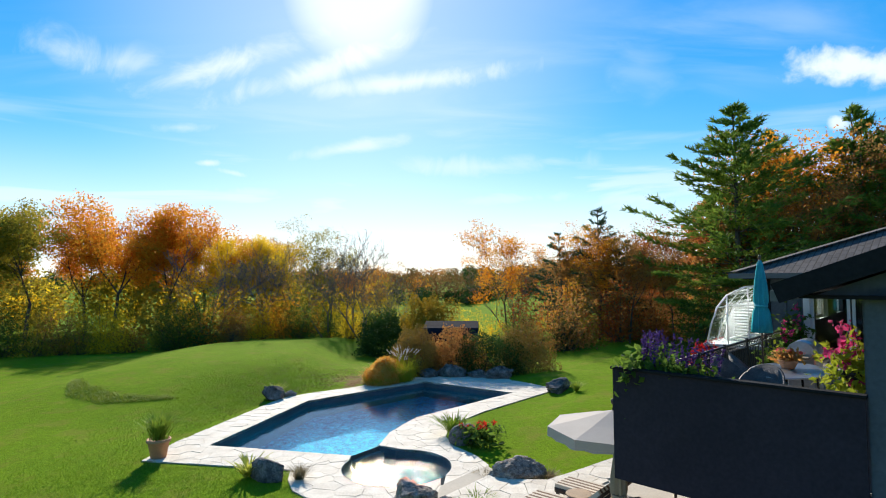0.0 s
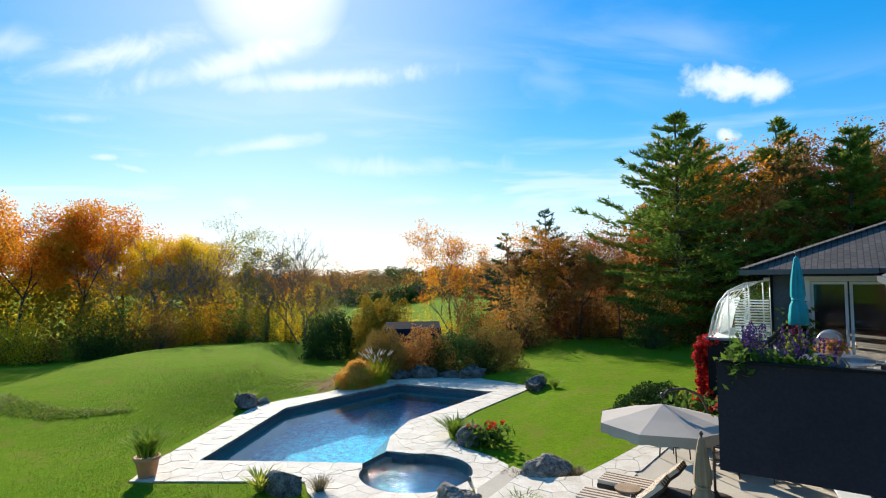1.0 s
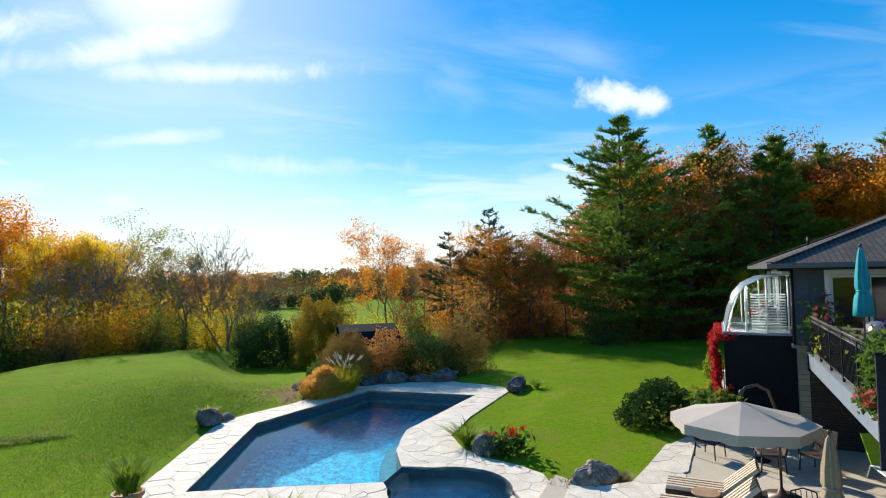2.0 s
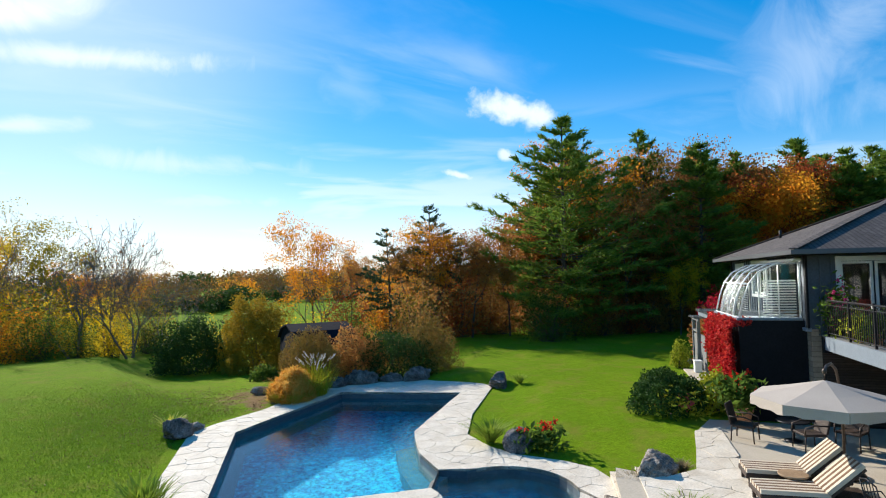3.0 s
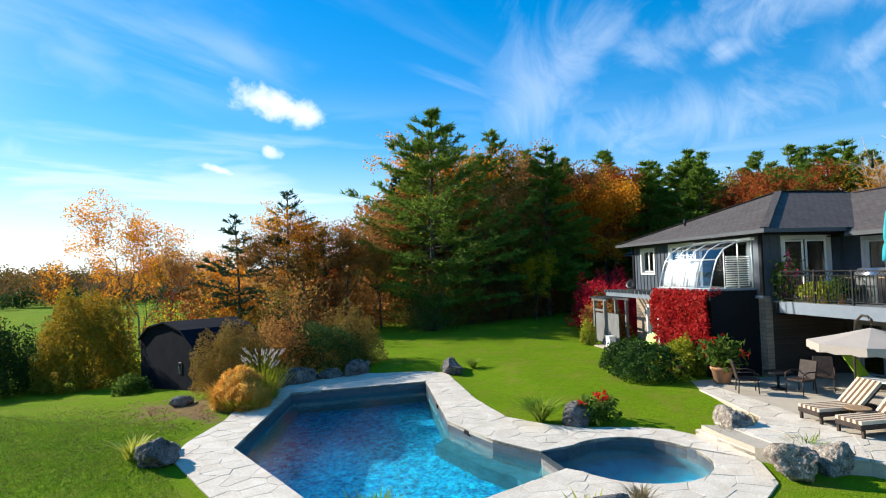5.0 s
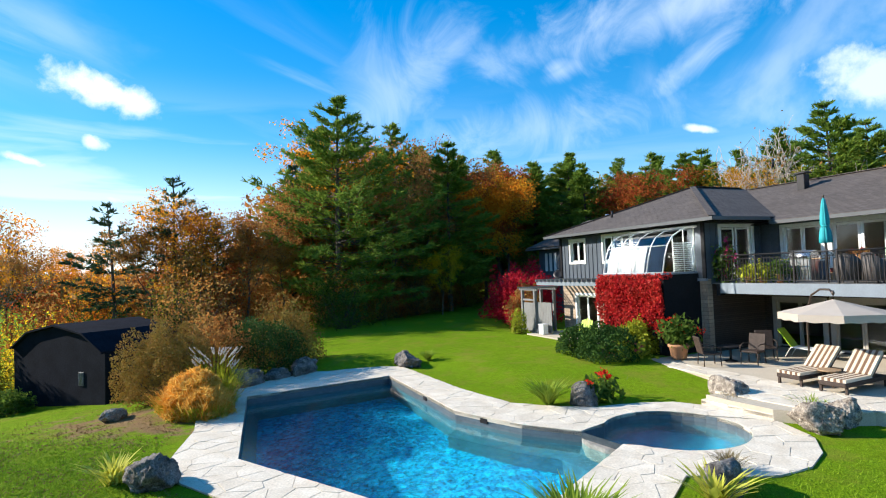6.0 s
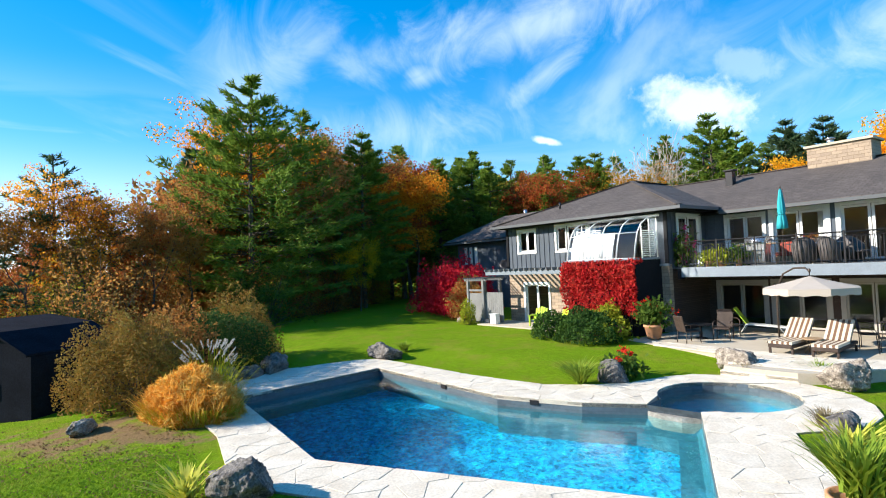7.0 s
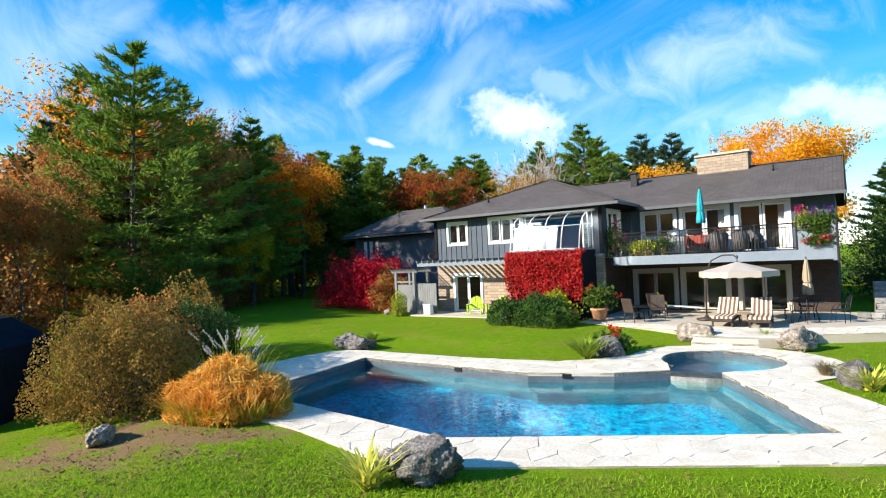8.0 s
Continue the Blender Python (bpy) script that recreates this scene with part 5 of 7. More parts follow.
TH += [(-26.5, 52, DARKGREEN, 0.55), (-29.5, 50.5, RED, 0.55), (-8.2, 62, DARKGREEN, 0.6), (3.6, 46.5, YELLOW, 0.68), (1.6, 42.3, YELLOW, 0.6), (5.8, 45.0, GREEN, 0.75), (1.2, 51, YELLOW, 0.7), (40, 26, GREEN, 1.0), (44, 22, DARKGREEN, 1.0), (36, 27, DARKGREEN, 0.9), (-4, 53, YELLOW, 0.6), (8.4, 41.5, DARKGREEN, 0.65), (17.5, 37.5, GREEN, 0.5),
       (11, -8, DARKGREEN, 0.85), (14, -9, GREEN, 0.95), (17, -8, DARKGREEN, 1.0), (9.5, -11, DARKGREEN, 0.9)]
TH_LABEL = {"russet_leaf": "tangled thicket with dull russet leaves", "red_leaf": "tangled thicket with dark red leaves", "olive_leaf": "rough thicket with olive leaves", "orange_leaf": "rough thicket with orange leaves", "green_leaf": "rough green undergrowth shrub", "yew_leaf": "dark green undergrowth shrub", "yellow_leaf": "bright yellow autumn shrub"}
for i, (x, y, m, s) in enumerate(TH):
    plant("shrub", THICKET[i % 2], m, x, y, TH_LABEL[m.name], "shrub", "undergrowth of the woods", s * 1.05, parts=("stem_tangle", "foliage"))
# big round orange bush beyond the shed
plant("shrub", shrub(95, 2.5, 2.4, 5.0, 24000, 0.075, 0.28, 40, 0.4), HONEY, -1.7, 45, "large round bush turning golden olive", "shrub", parts=("stem_tangle", "foliage"))

plant("shrub", shrub(96, 2.7, 2.2, 3.6, 15000, 0.08, 0.25, 30, 0.4), DARKGREEN, -5.3, 48.3, "dense dark green round bush by the field", "shrub", parts=("stem_tangle", "foliage"))

# distant woods and hedgerows
rng = np.random.default_rng(77)


def far_belt(name, label, spots, mat):
    vs, fs, o = [], [], 0
    for x, y, r, h in spots:
        k = int(240 + 80 * rng.random()) if x * x + y * y > 200 ** 2 else int(64 * h)
        d = rng.normal(size=(k, 3))
        d /= np.linalg.norm(d, axis=1)[:, None]
        c = np.array([x, y, gz(x, y) + h * 0.5]) + d * np.array([r, r, h * 0.5]) * rng.uniform(0.5, 1.05, (k, 1))
        v, f = leaves(rng, c, 0.26 if x * x + y * y < 200 ** 2 else 0.05 * r + 0.36)
        vs.append(v), fs.append(f + o)
        o += len(v)
    tagged(new(name, raw_mesh(name, np.concatenate(vs), np.concatenate(fs), mat)), label, "trees", kind="stuff")


def arc_spots(count, b0, b1, d0, d1, h0, h1):
    out = []
    for i in range(count):
        b, d = radians(rng.uniform(b0, b1)), rng.uniform(d0, d1)
        h = rng.uniform(h0, h1)
        out.append((d * math.sin(b), d * math.cos(b), h * rng.uniform(0.35, 0.6), h))
    return out


far_belt("far_woods", "distant autumn woods along the horizon", arc_spots(260, -75, 50, 300, 420, 7, 12), FAR)
far_belt("far_woods", "distant orange trees along the horizon", arc_spots(120, -75, 50, 280, 400, 7, 12), RUSSET)
far_belt("far_woods", "distant dark evergreens along the horizon", arc_spots(120, -75, 120, 260, 420, 6, 11), DARKGREEN)
far_belt("hedgerow", "hedgerow of mixed trees across the field", arc_spots(60, -14, 26, 128, 165, 4, 9), FAR)
far_belt("hedgerow", "hedgerow of orange trees across the field", arc_spots(18, -14, 26, 128, 165, 5, 10), ORANGE)
far_belt("hedgerow", "dark low hedge across the field", arc_spots(90, -16, 26, 126, 138, 2.5, 4.5), DARKGREEN)
far_belt("back_woods", "distant mixed woods behind the house", arc_spots(80, 48, 118, 62, 95, 10, 15), OLIVE)
far_belt("back_woods", "distant dark pines behind the house", arc_spots(80, 45, 116, 66, 100, 11, 16), DARKGREEN)
far_belt("back_woods", "distant red and orange trees behind the house", arc_spots(26, 50, 118, 60, 90, 9, 13), RED)

far_belt("wood_depth", "deep autumn woods behind the near trees", [(-70 + 1.1 * i + rng.normal() * 2, 62 + 0.32 * i + rng.normal() * 6, rng.uniform(2.2, 3.6), rng.uniform(5, 9)) for i in range(0, 56, 2)], OLIVE)
far_belt("wood_depth", "deep yellow woods behind the near trees", [(-70 + 1.5 * i + rng.normal() * 2, 64 + 0.45 * i + rng.normal() * 5, rng.uniform(2.2, 3.6), rng.uniform(5, 10)) for i in range(0, 40, 2)], YELLOW)
far_belt("wood_depth", "deep russet scrub beyond the lawn", [(11 + 1.0 * i + rng.normal() * 2, 58 + rng.normal() * 5, rng.uniform(1.6, 2.8), rng.uniform(4, 6.5)) for i in range(50)], RUSSET)

far_belt("wood_depth", "deep russet woods behind the tall pines", [(21 + 0.75 * i + rng.normal() * 1.0, 46 - 0.1 * i + rng.normal() * 1.6, rng.uniform(2.0, 3.0), rng.uniform(7, 12)) for i in range(36)], RUSSET)

# ---- planting round the pool ----
plant("shrub", shrub(61, 1.4, 1.75, 2.55, 26000, 0.034, 0.2, 60, 0.45), BROWN, -1.75, 30.3, "broad bushy shrub with browning olive leaves", "shrub", parts=("stem_tangle", "foliage"), turn=0)
plant("shrub", shrub(62, 1.9, 1.4, 2.5, 13000, 0.046, 0.25, 40, 0.5), RUSSET, 0.5, 30.6, "bushy shrub with reddish brown leaves", "shrub", parts=("stem_tangle", "foliage"), turn=0)
plant("shrub", shrub(63, 2.2, 1.4, 2.35, 14000, 0.044, 0.22, 30, 0.45), DARKGREEN, 2.4, 30.0, "spreading dark evergreen shrub behind the boulders", "shrub", parts=("stem_tangle", "foliage"), turn=0)
plant("shrub", shrub(64, 1.8, 1.4, 2.5, 12000, 0.046, 0.25, 30, 0.5), BROWN, 4.3, 30.5, "bushy shrub with yellowing tips", "shrub", parts=("stem_tangle", "foliage"), turn=0)
plant("evergreen_shrub", shrub(65, 1.5, 1.15, 1.2, 9000, 0.045, 0.16, 24, 0.35), YEW, 6.85, 17.5, "low dense dark evergreen by the house corner", "shrub", parts=("stem_tangle", "foliage"), turn=20)
plant("evergreen_shrub", shrub(66, 0.9, 0.8, 1.1, 4500, 0.045, 0.16, 20, 0.35), YEW, 8.0, 18.8, "low dense dark evergreen beside another", "shrub", parts=("stem_tangle", "foliage"), turn=20)
plant("shrub", shrub(67, 0.75, 0.7, 1.35, 2600, 0.06, 0.25, 20, 0.4), LIMEGREEN, 8.0, 16.5, "bright lime-yellow leafy shrub under the vine", "shrub", parts=("stem_tangle", "foliage"))
for x, y, s in ((19.6, 23.7, 0.92), (21.6, 24.6, 0.95), (23.0, 26.2, 0.85), (18.2, 23.6, 0.6)):
    plant("maple_shrub", shrub(int(x * 10), 2.1, 2.0, 3.6, 6500, 0.09, 0.3, 40, 0.6), CRIMSON, x, y, "spreading crimson maple beside the house", "maple", "crimson maples", s, parts=("stem_tangle", "foliage"))
plant("shrub", shrub(71, 1.3, 1.2, 2.4, 3500, 0.08, 0.3, 30, 0.5), RUSSET, 17.3, 23.3, "bushy orange-red shrub by the maples", "shrub", parts=("stem_tangle", "foliage"))
plant("shrub", shrub(72, 0.45, 0.45, 1.2, 1500, 0.05, 0.25, 16), LIMEGREEN, 14.2, 23.0, "small upright yellow-green shrub at the pergola", "shrub", parts=("stem_tangle", "foliage"))

# ---- boulders ----


def boulder(name, x, y, sx, sy, sz, seed, mat, label, turn=0.0, z=None, group="", jag=0.32):
    """A weathered boulder, sunk a little into the ground."""
    bm = bmesh.new()
    bmesh.ops.create_icosphere(bm, subdivisions=5, radius=1.0)
    rng = np.random.default_rng(seed + 500)
    cuts = rng.normal(size=(13, 3))
    cuts /= np.linalg.norm(cuts, axis=1)[:, None]
    depth = rng.uniform(0.62, 0.98, 13)
    for v in bm.verts:
        p = v.co.copy()
        q = p * 1.4 + Vector((seed * 7.3, seed * 3.1, seed))
        facing = cuts @ np.array(p)
        flat = min([1.15] + [float(c / f) for c, f in zip(depth, facing) if f > 0.3])
        k = flat * (1 + 0.35 * jag * noise.noise(q * 1.5) + 0.3 * jag * noise.noise(q * 4) + 0.4 * jag * (noise.turbulence(q * 6, 3, True) - 0.5))
        k -= 0.5 * jag * max(0.0, 0.3 - noise.voronoi(q * 3.5)[0][0])
        p = p * k
        v.co = Vector((p.x * sx * 0.45, p.y * sy * 0.45, max(-0.12, p.z * 0.66 + 0.34) * sz))
    for f in bm.faces:
        f.smooth = True
    ob = part(name, bm, mat)
    ob.matrix_basis = pose(x, y, gz(x, y) if z is None else z, 0, 0, turn)
    return tagged(ob, label, "boulder", group)


boulder("boulder", 5.2, 25.1, 2.1, 1.0, 0.55, 1, ROCK, "long low grey boulder at the pool corner", 50, jag=0.42)
boulder("boulder", 0.72, 17.35, 1.05, 0.85, 0.55, 2, ROCK, "dark boulder among red flowers on the lawn", 30, jag=0.16)
boulder("boulder", 1.95, 13.75, 1.8, 0.9, 0.55, 3, ROCK_PALE, "flat pitted boulder beside the steps", 20, z=0.05)
boulder("boulder", -0.6, 12.1, 1.3, 0.95, 0.75, 4, ROCK_PALE, "large pitted limestone boulder by the spa", 40, jag=0.32)
boulder("boulder", 0.2, 11.5, 1.0, 0.8, 0.6, 5, ROCK_PALE, "smaller pitted limestone boulder", 40, jag=0.3)
boulder("boulder", -7.6, 23.8, 1.2, 0.9, 0.68, 6, ROCK, "sharp grey boulder on the lawn by the paving", 60, jag=0.3)
boulder("boulder", -7.05, 24.35, 0.7, 0.5, 0.3, 7, ROCK_PALE, "low brown stone beside the boulder", 60)
boulder("boulder", -4.6, 14.2, 1.15, 0.75, 0.55, 8, ROCK, "rounded grey boulder at the paving edge", -15, jag=0.16)
boulder("boulder", -4.0, 29.75, 0.95, 0.6, 0.36, 9, ROCK_PALE, "broken pale stone under the shrub", 20, jag=0.45)
for k, (x, y, s) in enumerate(((-0.9, 28.95, 1.1), (0.2, 29.0, 1.7), (1.55, 28.75, 1.3), (2.75, 28.35, 1.6))):
    boulder("boulder", x, y, s, 0.8, 0.5 + 0.12 * (k % 2), 20 + k, ROCK, "grey rockery stone behind the pool", -10, z=-0.08, group="rockery stones", jag=0.4)
for k, (x, y) in enumerate(((15.2, 22.6), (14.7, 22.3), (15.6, 23.6), (14.2, 21.9))):
    boulder("stone", x, y, 0.5, 0.4, 0.3, 30 + k, ROCK_PALE, "small garden stone by the arbour", k * 40, group="arbour stones")


# ---- spiky plants, grasses ----


def spiky(name, x, y, count, length, width, mat, label, z=None, lean=1.0, droop=0.35, category="yucca"):
    """A rosette of blades; the broad ones of a yucca are parts of their own."""
    rng = np.random.default_rng(int(abs(x * 100 + y * 10)))
    roots = np.stack([rng.normal(size=count) * 0.05, rng.normal(size=count) * 0.05, rng.random(count) * 0.08], 1)
    v, f = blades(rng, roots, length, width, lean, droop)
    at = pose(x, y, gz(x, y) if z is None else z)
    if category == "yucca":
        e = thing(name, label, category, m=at)
        for k in range(count):
            new("blade", raw_mesh("blade", v[7 * k:7 * k + 7], [[0, 1, 3, 2], [2, 3, 5, 4], [4, 5, 6]], mat)).parent = e
        return e
    o = new(name, raw_mesh(name, v, f, mat))
    o.matrix_basis = at
    return tagged(o, label, category)


spiky("yucca", -5.25, 14.3, 80, 0.46, 0.05, SPIKE, "yellow-striped yucca beside the rounded boulder", lean=1.2, droop=0.12)
spiky("yucca", -7.75, 24.65, 70, 0.46, 0.05, SPIKE, "yellow-striped yucca beside the sharp boulder", lean=1.2, droop=0.12)
spiky("tuft_plant", 0.35, 18.25, 240, 0.6, 0.035, SPIKE_GREEN, "dark green strappy clump by the boulder", lean=1.1, droop=0.2, category="plant")
spiky("tuft_plant", -3.75, 14.05, 320, 0.34, 0.012, DRY_TUFT, "dry tuft of fine grass beside the boulder", lean=1.0, category="grass")
spiky("tuft_plant", 1.2, 13.7, 320, 0.34, 0.012, DRY_TUFT, "dry tuft of fine grass by the steps", lean=1.0, category="grass")
spiky("tuft_plant", 2.85, 13.7, 320, 0.3, 0.012, DRY_TUFT, "dry tuft of fine grass behind the flat boulder", lean=1.0, category="grass")
spiky("tuft_plant", 0.9, 12.0, 160, 0.4, 0.02, SPIKE_GREEN, "green grassy tuft behind limestone boulders", lean=1.0, category="grass")
spiky("tuft_plant", 5.9, 24.5, 160, 0.4, 0.02, SPIKE_GREEN, "green grassy tuft behind the corner boulder", lean=1.0, category="grass")

planter = thing("potted_plant", "spiky green plant in a terracotta pot on paving", "potted plant", m=pose(-8.5, 15.85, 0.0))
part("pot", lathe(bmesh.new(), [(0.2, 0.0), (0.22, 0.02), (0.3, 0.46), (0.34, 0.47), (0.34, 0.55), (0.3, 0.56), (0.28, 0.5), (0.02, 0.48)], 24), TERRACOTTA, planter, "terracotta pot with rolled rim")
rng = np.random.default_rng(5)
v, f = blades(rng, np.stack([rng.normal(size=320) * 0.08, rng.normal(size=320) * 0.08, 0.5 + rng.random(320) * 0.15], 1), 0.62, 0.035, 0.8, 0.2)
part_ob = new("foliage", raw_mesh("foliage", v, f, SPIKE_GREEN))
part_ob.parent = planter


def grass_mound(name, x, y, rx, ry, h, turn, label, count, mats, low_share=0.3):
    e = thing(name, label, "ornamental grass", m=pose(x, y, gz(x, y), 0, 0, turn))
    rng = np.random.default_rng(int(abs(x * 31 + y)))
    for nm, share, mat, hh in (("seed_heads", 1 - low_share, mats[0], h), ("green_base", low_share, mats[1], h * 0.62)):
        k = int(count * share)
        a, r = rng.uniform(0, 2 * math.pi, k), np.sqrt(rng.random(k)) * 0.8
        roots = np.stack([rx * r * np.cos(a), ry * r * np.sin(a), np.zeros(k)], 1)
        fall = 1 - 0.35 * r[:, None] ** 2
        v, f = blades(rng, roots, hh * 1.05, 0.014, 0.55, 0.42, a + rng.normal(size=k) * 0.7)
        v = v.reshape(k, 7, 3)
        v[:, :, 2] *= fall
        o = new(nm.rstrip("s") if nm.endswith("heads") else nm, raw_mesh(nm, v.reshape(-1, 3), f, mat))
        o.parent = e
    return e


plant("ornamental_grass", shrub(91, 1.36, 0.88, 1.15, 15000, 0.022, 0.14, 30, 0.5, 4.2), STRAW, -3.1, 27.6, "mounded golden-orange ornamental grass beside the paving", "ornamental grass", turn=72, bark=STRAW_LOW, parts=("stem_tangle", "foliage"))
og = grass_mound("grass_fringe", -3.15, 27.6, 1.5, 1.0, 1.0, 72, "yellow-green fringe of the golden grass mound", 4600, (STRAW, STRAW_LOW), 0.7)
pl = grass_mound("plume_grass", -2.2, 27.75, 0.8, 0.6, 1.5, 60, "tall grass with silvery white plumes", 700, (STRAW_LOW, STRAW_LOW))
rng = np.random.default_rng(9)
for k in range(34):
    a, r = rng.uniform(0, 2 * math.pi), rng.uniform(0.2, 1.0)
    x, y, h = r * 0.95 * math.cos(a), r * 0.7 * math.sin(a), rng.uniform(1.45, 1.95)
    bm = bmesh.new()
    d = Vector((math.cos(a), math.sin(a), 0)) * 0.12
    tube(bm, [(x * 0.7, y * 0.7, 0.5), (x, y, h - 0.3)], 0.006, 4)
    stalk = part("stalk", bm, STRAW_LOW, pl)
    c = np.array([[x, y, h - 0.3]]) + np.outer(np.linspace(0, 1, 30), (d.x * 1.5, d.y * 1.5, 0.2)) + rng.normal(size=(30, 3)) * 0.008
    v, f = leaves(rng, c, 0.017, 1.8)
    o = new("plume", raw_mesh("plume", v, f, PLUME))
    o.parent = stalk


def flowers(rng, centre, spread, n_leaf, leaf, leaf_mat, n_flower, size, mat, parent, up=0.5):
    c = np.array(centre) + rng.normal(size=(n_leaf, 3)) * np.array(spread)
    v, f = leaves(rng, c, leaf, 1.3)
    o = new("foliage", raw_mesh("foliage", v, f, leaf_mat))
    o.parent = parent
    if n_flower:
        heads = np.array(centre) + rng.normal(size=(n_flower, 3)) * np.array(spread) * 0.9 + np.array([0, 0, spread[2] * up])
        c = np.repeat(heads, 12, 0) + rng.normal(size=(n_flower * 12, 3)) * size
        v, f = leaves(rng, c, size * 1.1)
        o = new("blossom", raw_mesh("blossom", v, f, mat))
        o.parent = parent


rng = np.random.default_rng(15)
canna = thing("canna_pot", "red flowering cannas in a large terracotta pot", "potted plant", m=pose(6.95, 15.0, PATIO_Z))
part("pot", lathe(bmesh.new(), [(0.22, 0.0), (0.25, 0.02), (0.33, 0.42), (0.37, 0.44), (0.37, 0.52), (0.33, 0.53), (0.3, 0.47), (0.02, 0.46)], 24), TERRACOTTA, canna, "terracotta pot")
flowers(rng, (0, 0, 0.95), (0.32, 0.32, 0.24), 420, 0.1, GREEN, 9, 0.06, REDFLOWER, canna, 1.6)
bed = thing("canna_clump", "red cannas and dark leaves by the boulder", "flowers", m=pose(1.2, 16.95, gz(1.2, 16.95)))
flowers(rng, (0, 0, 0.32), (0.32, 0.25, 0.16), 330, 0.09, GREEN, 7, 0.05, REDFLOWER, bed, 2.2)
bed = thing("flower_clump", "red and coral flowers with green leaves", "flowers", m=pose(6.4, 16.6, gz(6.4, 16.6)))
flowers(rng, (0, 0, 0.35), (0.3, 0.3, 0.2), 260, 0.07, LIMEGREEN, 8, 0.05, CORAL, bed, 0.5)

# ---- vine over the bay ----
vine = thing("virginia_creeper", "bright red creeper hanging over the bay wall", "vine", m=HOUSE_M)
rng = np.random.default_rng(3)


def curtain_of_leaves(n, fn, size, mat, name):
    c = np.array([fn() for _ in range(n)])
    v, f = leaves(rng, c, size, 1.0)
    o = new(name, raw_mesh(name, v, f, mat))
    o.parent = vine


def front_leaf():
    x = rng.uniform(BX0 - 0.2, BX1 + 0.15)
    low = 0.95 + 0.45 * noise.noise(Vector((x * 1.7, 3.3, 0))) + 0.25 * noise.noise(Vector((x * 6, 1, 0)))
    z = low + (3.32 - low) * rng.random() ** 0.6
    if z > 3.1:
        return (x, rng.uniform(0.6, 1.25), z + 0.06 * noise.noise(Vector((x * 4, 0, 1))))
    bulge = 0.14 * noise.noise(Vector((x * 1.5, z * 1.5, 4))) + 0.1
    return (x, 1.0 + bulge + abs(rng.normal()) * 0.07 + 0.1 * (z - 1) / 2, z)


curtain_of_leaves(7500, front_leaf, 0.065, VINE, "leaf_curtain")
segs = []
for k in range(26):
    x = rng.uniform(BX0, BX1)
    segs.append((np.array([x, 0.98, 0.3]), np.array([x + rng.normal() * 0.2, 1.03, 3.2]), 0.015, 0.006))
v, f = sticks(segs, 4)
o = new("stem_tangle", raw_mesh("stem_tangle", v, f, BARK))
o.parent = vine

# ---- pergola, arbour, side wing, shed ----
perg = thing("pergola", "grey timber pergola with rafters along the wing", "pergola", m=HOUSE_M)
boxed("beam", FASCIA, perg, 5.0, 10.6, 0.52, 0.62, 2.8, 2.98)
for x in np.arange(5.15, 10.6, 0.36):
    boxed("rafter", WOOD_GREY, perg, float(x) - 0.025, float(x) + 0.025, -0.84, 0.72, 2.99, 3.04 + 0.06)
arb = thing("arbour", "grey timber arbour gate with slatted top", "arbour", m=HOUSE_M)
for x, y in ((12.1, 0.6), (10.85, 0.6), (12.1, -0.6), (10.85, -0.6)):
    boxed("post", WOOD_GREY, arb, x - 0.07, x + 0.07, y - 0.07, y + 0.07, 0.2, 2.5)
for y in (-0.6, 0.6):
    boxed("header", WOOD_GREY, arb, 10.6, 12.4, y - 0.04, y + 0.04, 2.5, 2.62)
for x in np.arange(10.7, 12.35, 0.2):
    boxed("slat", WOOD_GREY, arb, float(x) - 0.02, float(x) + 0.02, -0.8, 0.8, 2.62, 2.68)
boxed("rail", WOOD_GREY, arb, 10.92, 12.03, 0.56, 0.64, 1.95, 2.05)
boxed("side_panel", WOOD_GREY, arb, 10.92, 12.03, 0.57, 0.61, 0.35, 1.85, label="flat grey panel")
fen = thing("fence_panel", "weathered grey wooden privacy fence panel", "fence", m=HOUSE_M)
for k in range(9):
    boxed("board", WOOD_GREY, fen, 9.45 + 0.15 * k, 9.59 + 0.15 * k, 0.5, 0.53, 0.35, 1.9)
ac = thing("utility_box", "small white utility box beside the house", "box", m=HOUSE_M)
boxed("body", WHITE, ac, 9.55, 10.0, 0.7, 1.0, 0.3, 0.78, 0.02)
boxed("lid", TRIM, ac, 9.52, 10.03, 0.67, 1.03, 0.78, 0.82, 0.01)
slab = boxed("pavement_side", CONCRETE, None, 4.9, 10.6, -0.88, 1.35, 0.1, 0.3)
slab.matrix_basis = HOUSE_M
tagged(slab, "pale concrete slab outside the basement door", "pavement", kind="structure")
dish = thing("satellite_dish", "grey satellite dish on the wing corner", "dish", m=HOUSE_M @ pose(10.5, -0.75, 3.35, -55, 0, 40))
part("bowl", lathe(bmesh.new(), [(0.02, -0.08), (0.15, -0.06), (0.3, 0.0), (0.3, 0.01), (0.15, -0.04), (0.02, -0.06)], 20), IRON, dish)
part("arm", tube(bmesh.new(), [(0, -0.28, -0.02), (0, -0.1, 0.3)], 0.012, 6), STEEL, dish)

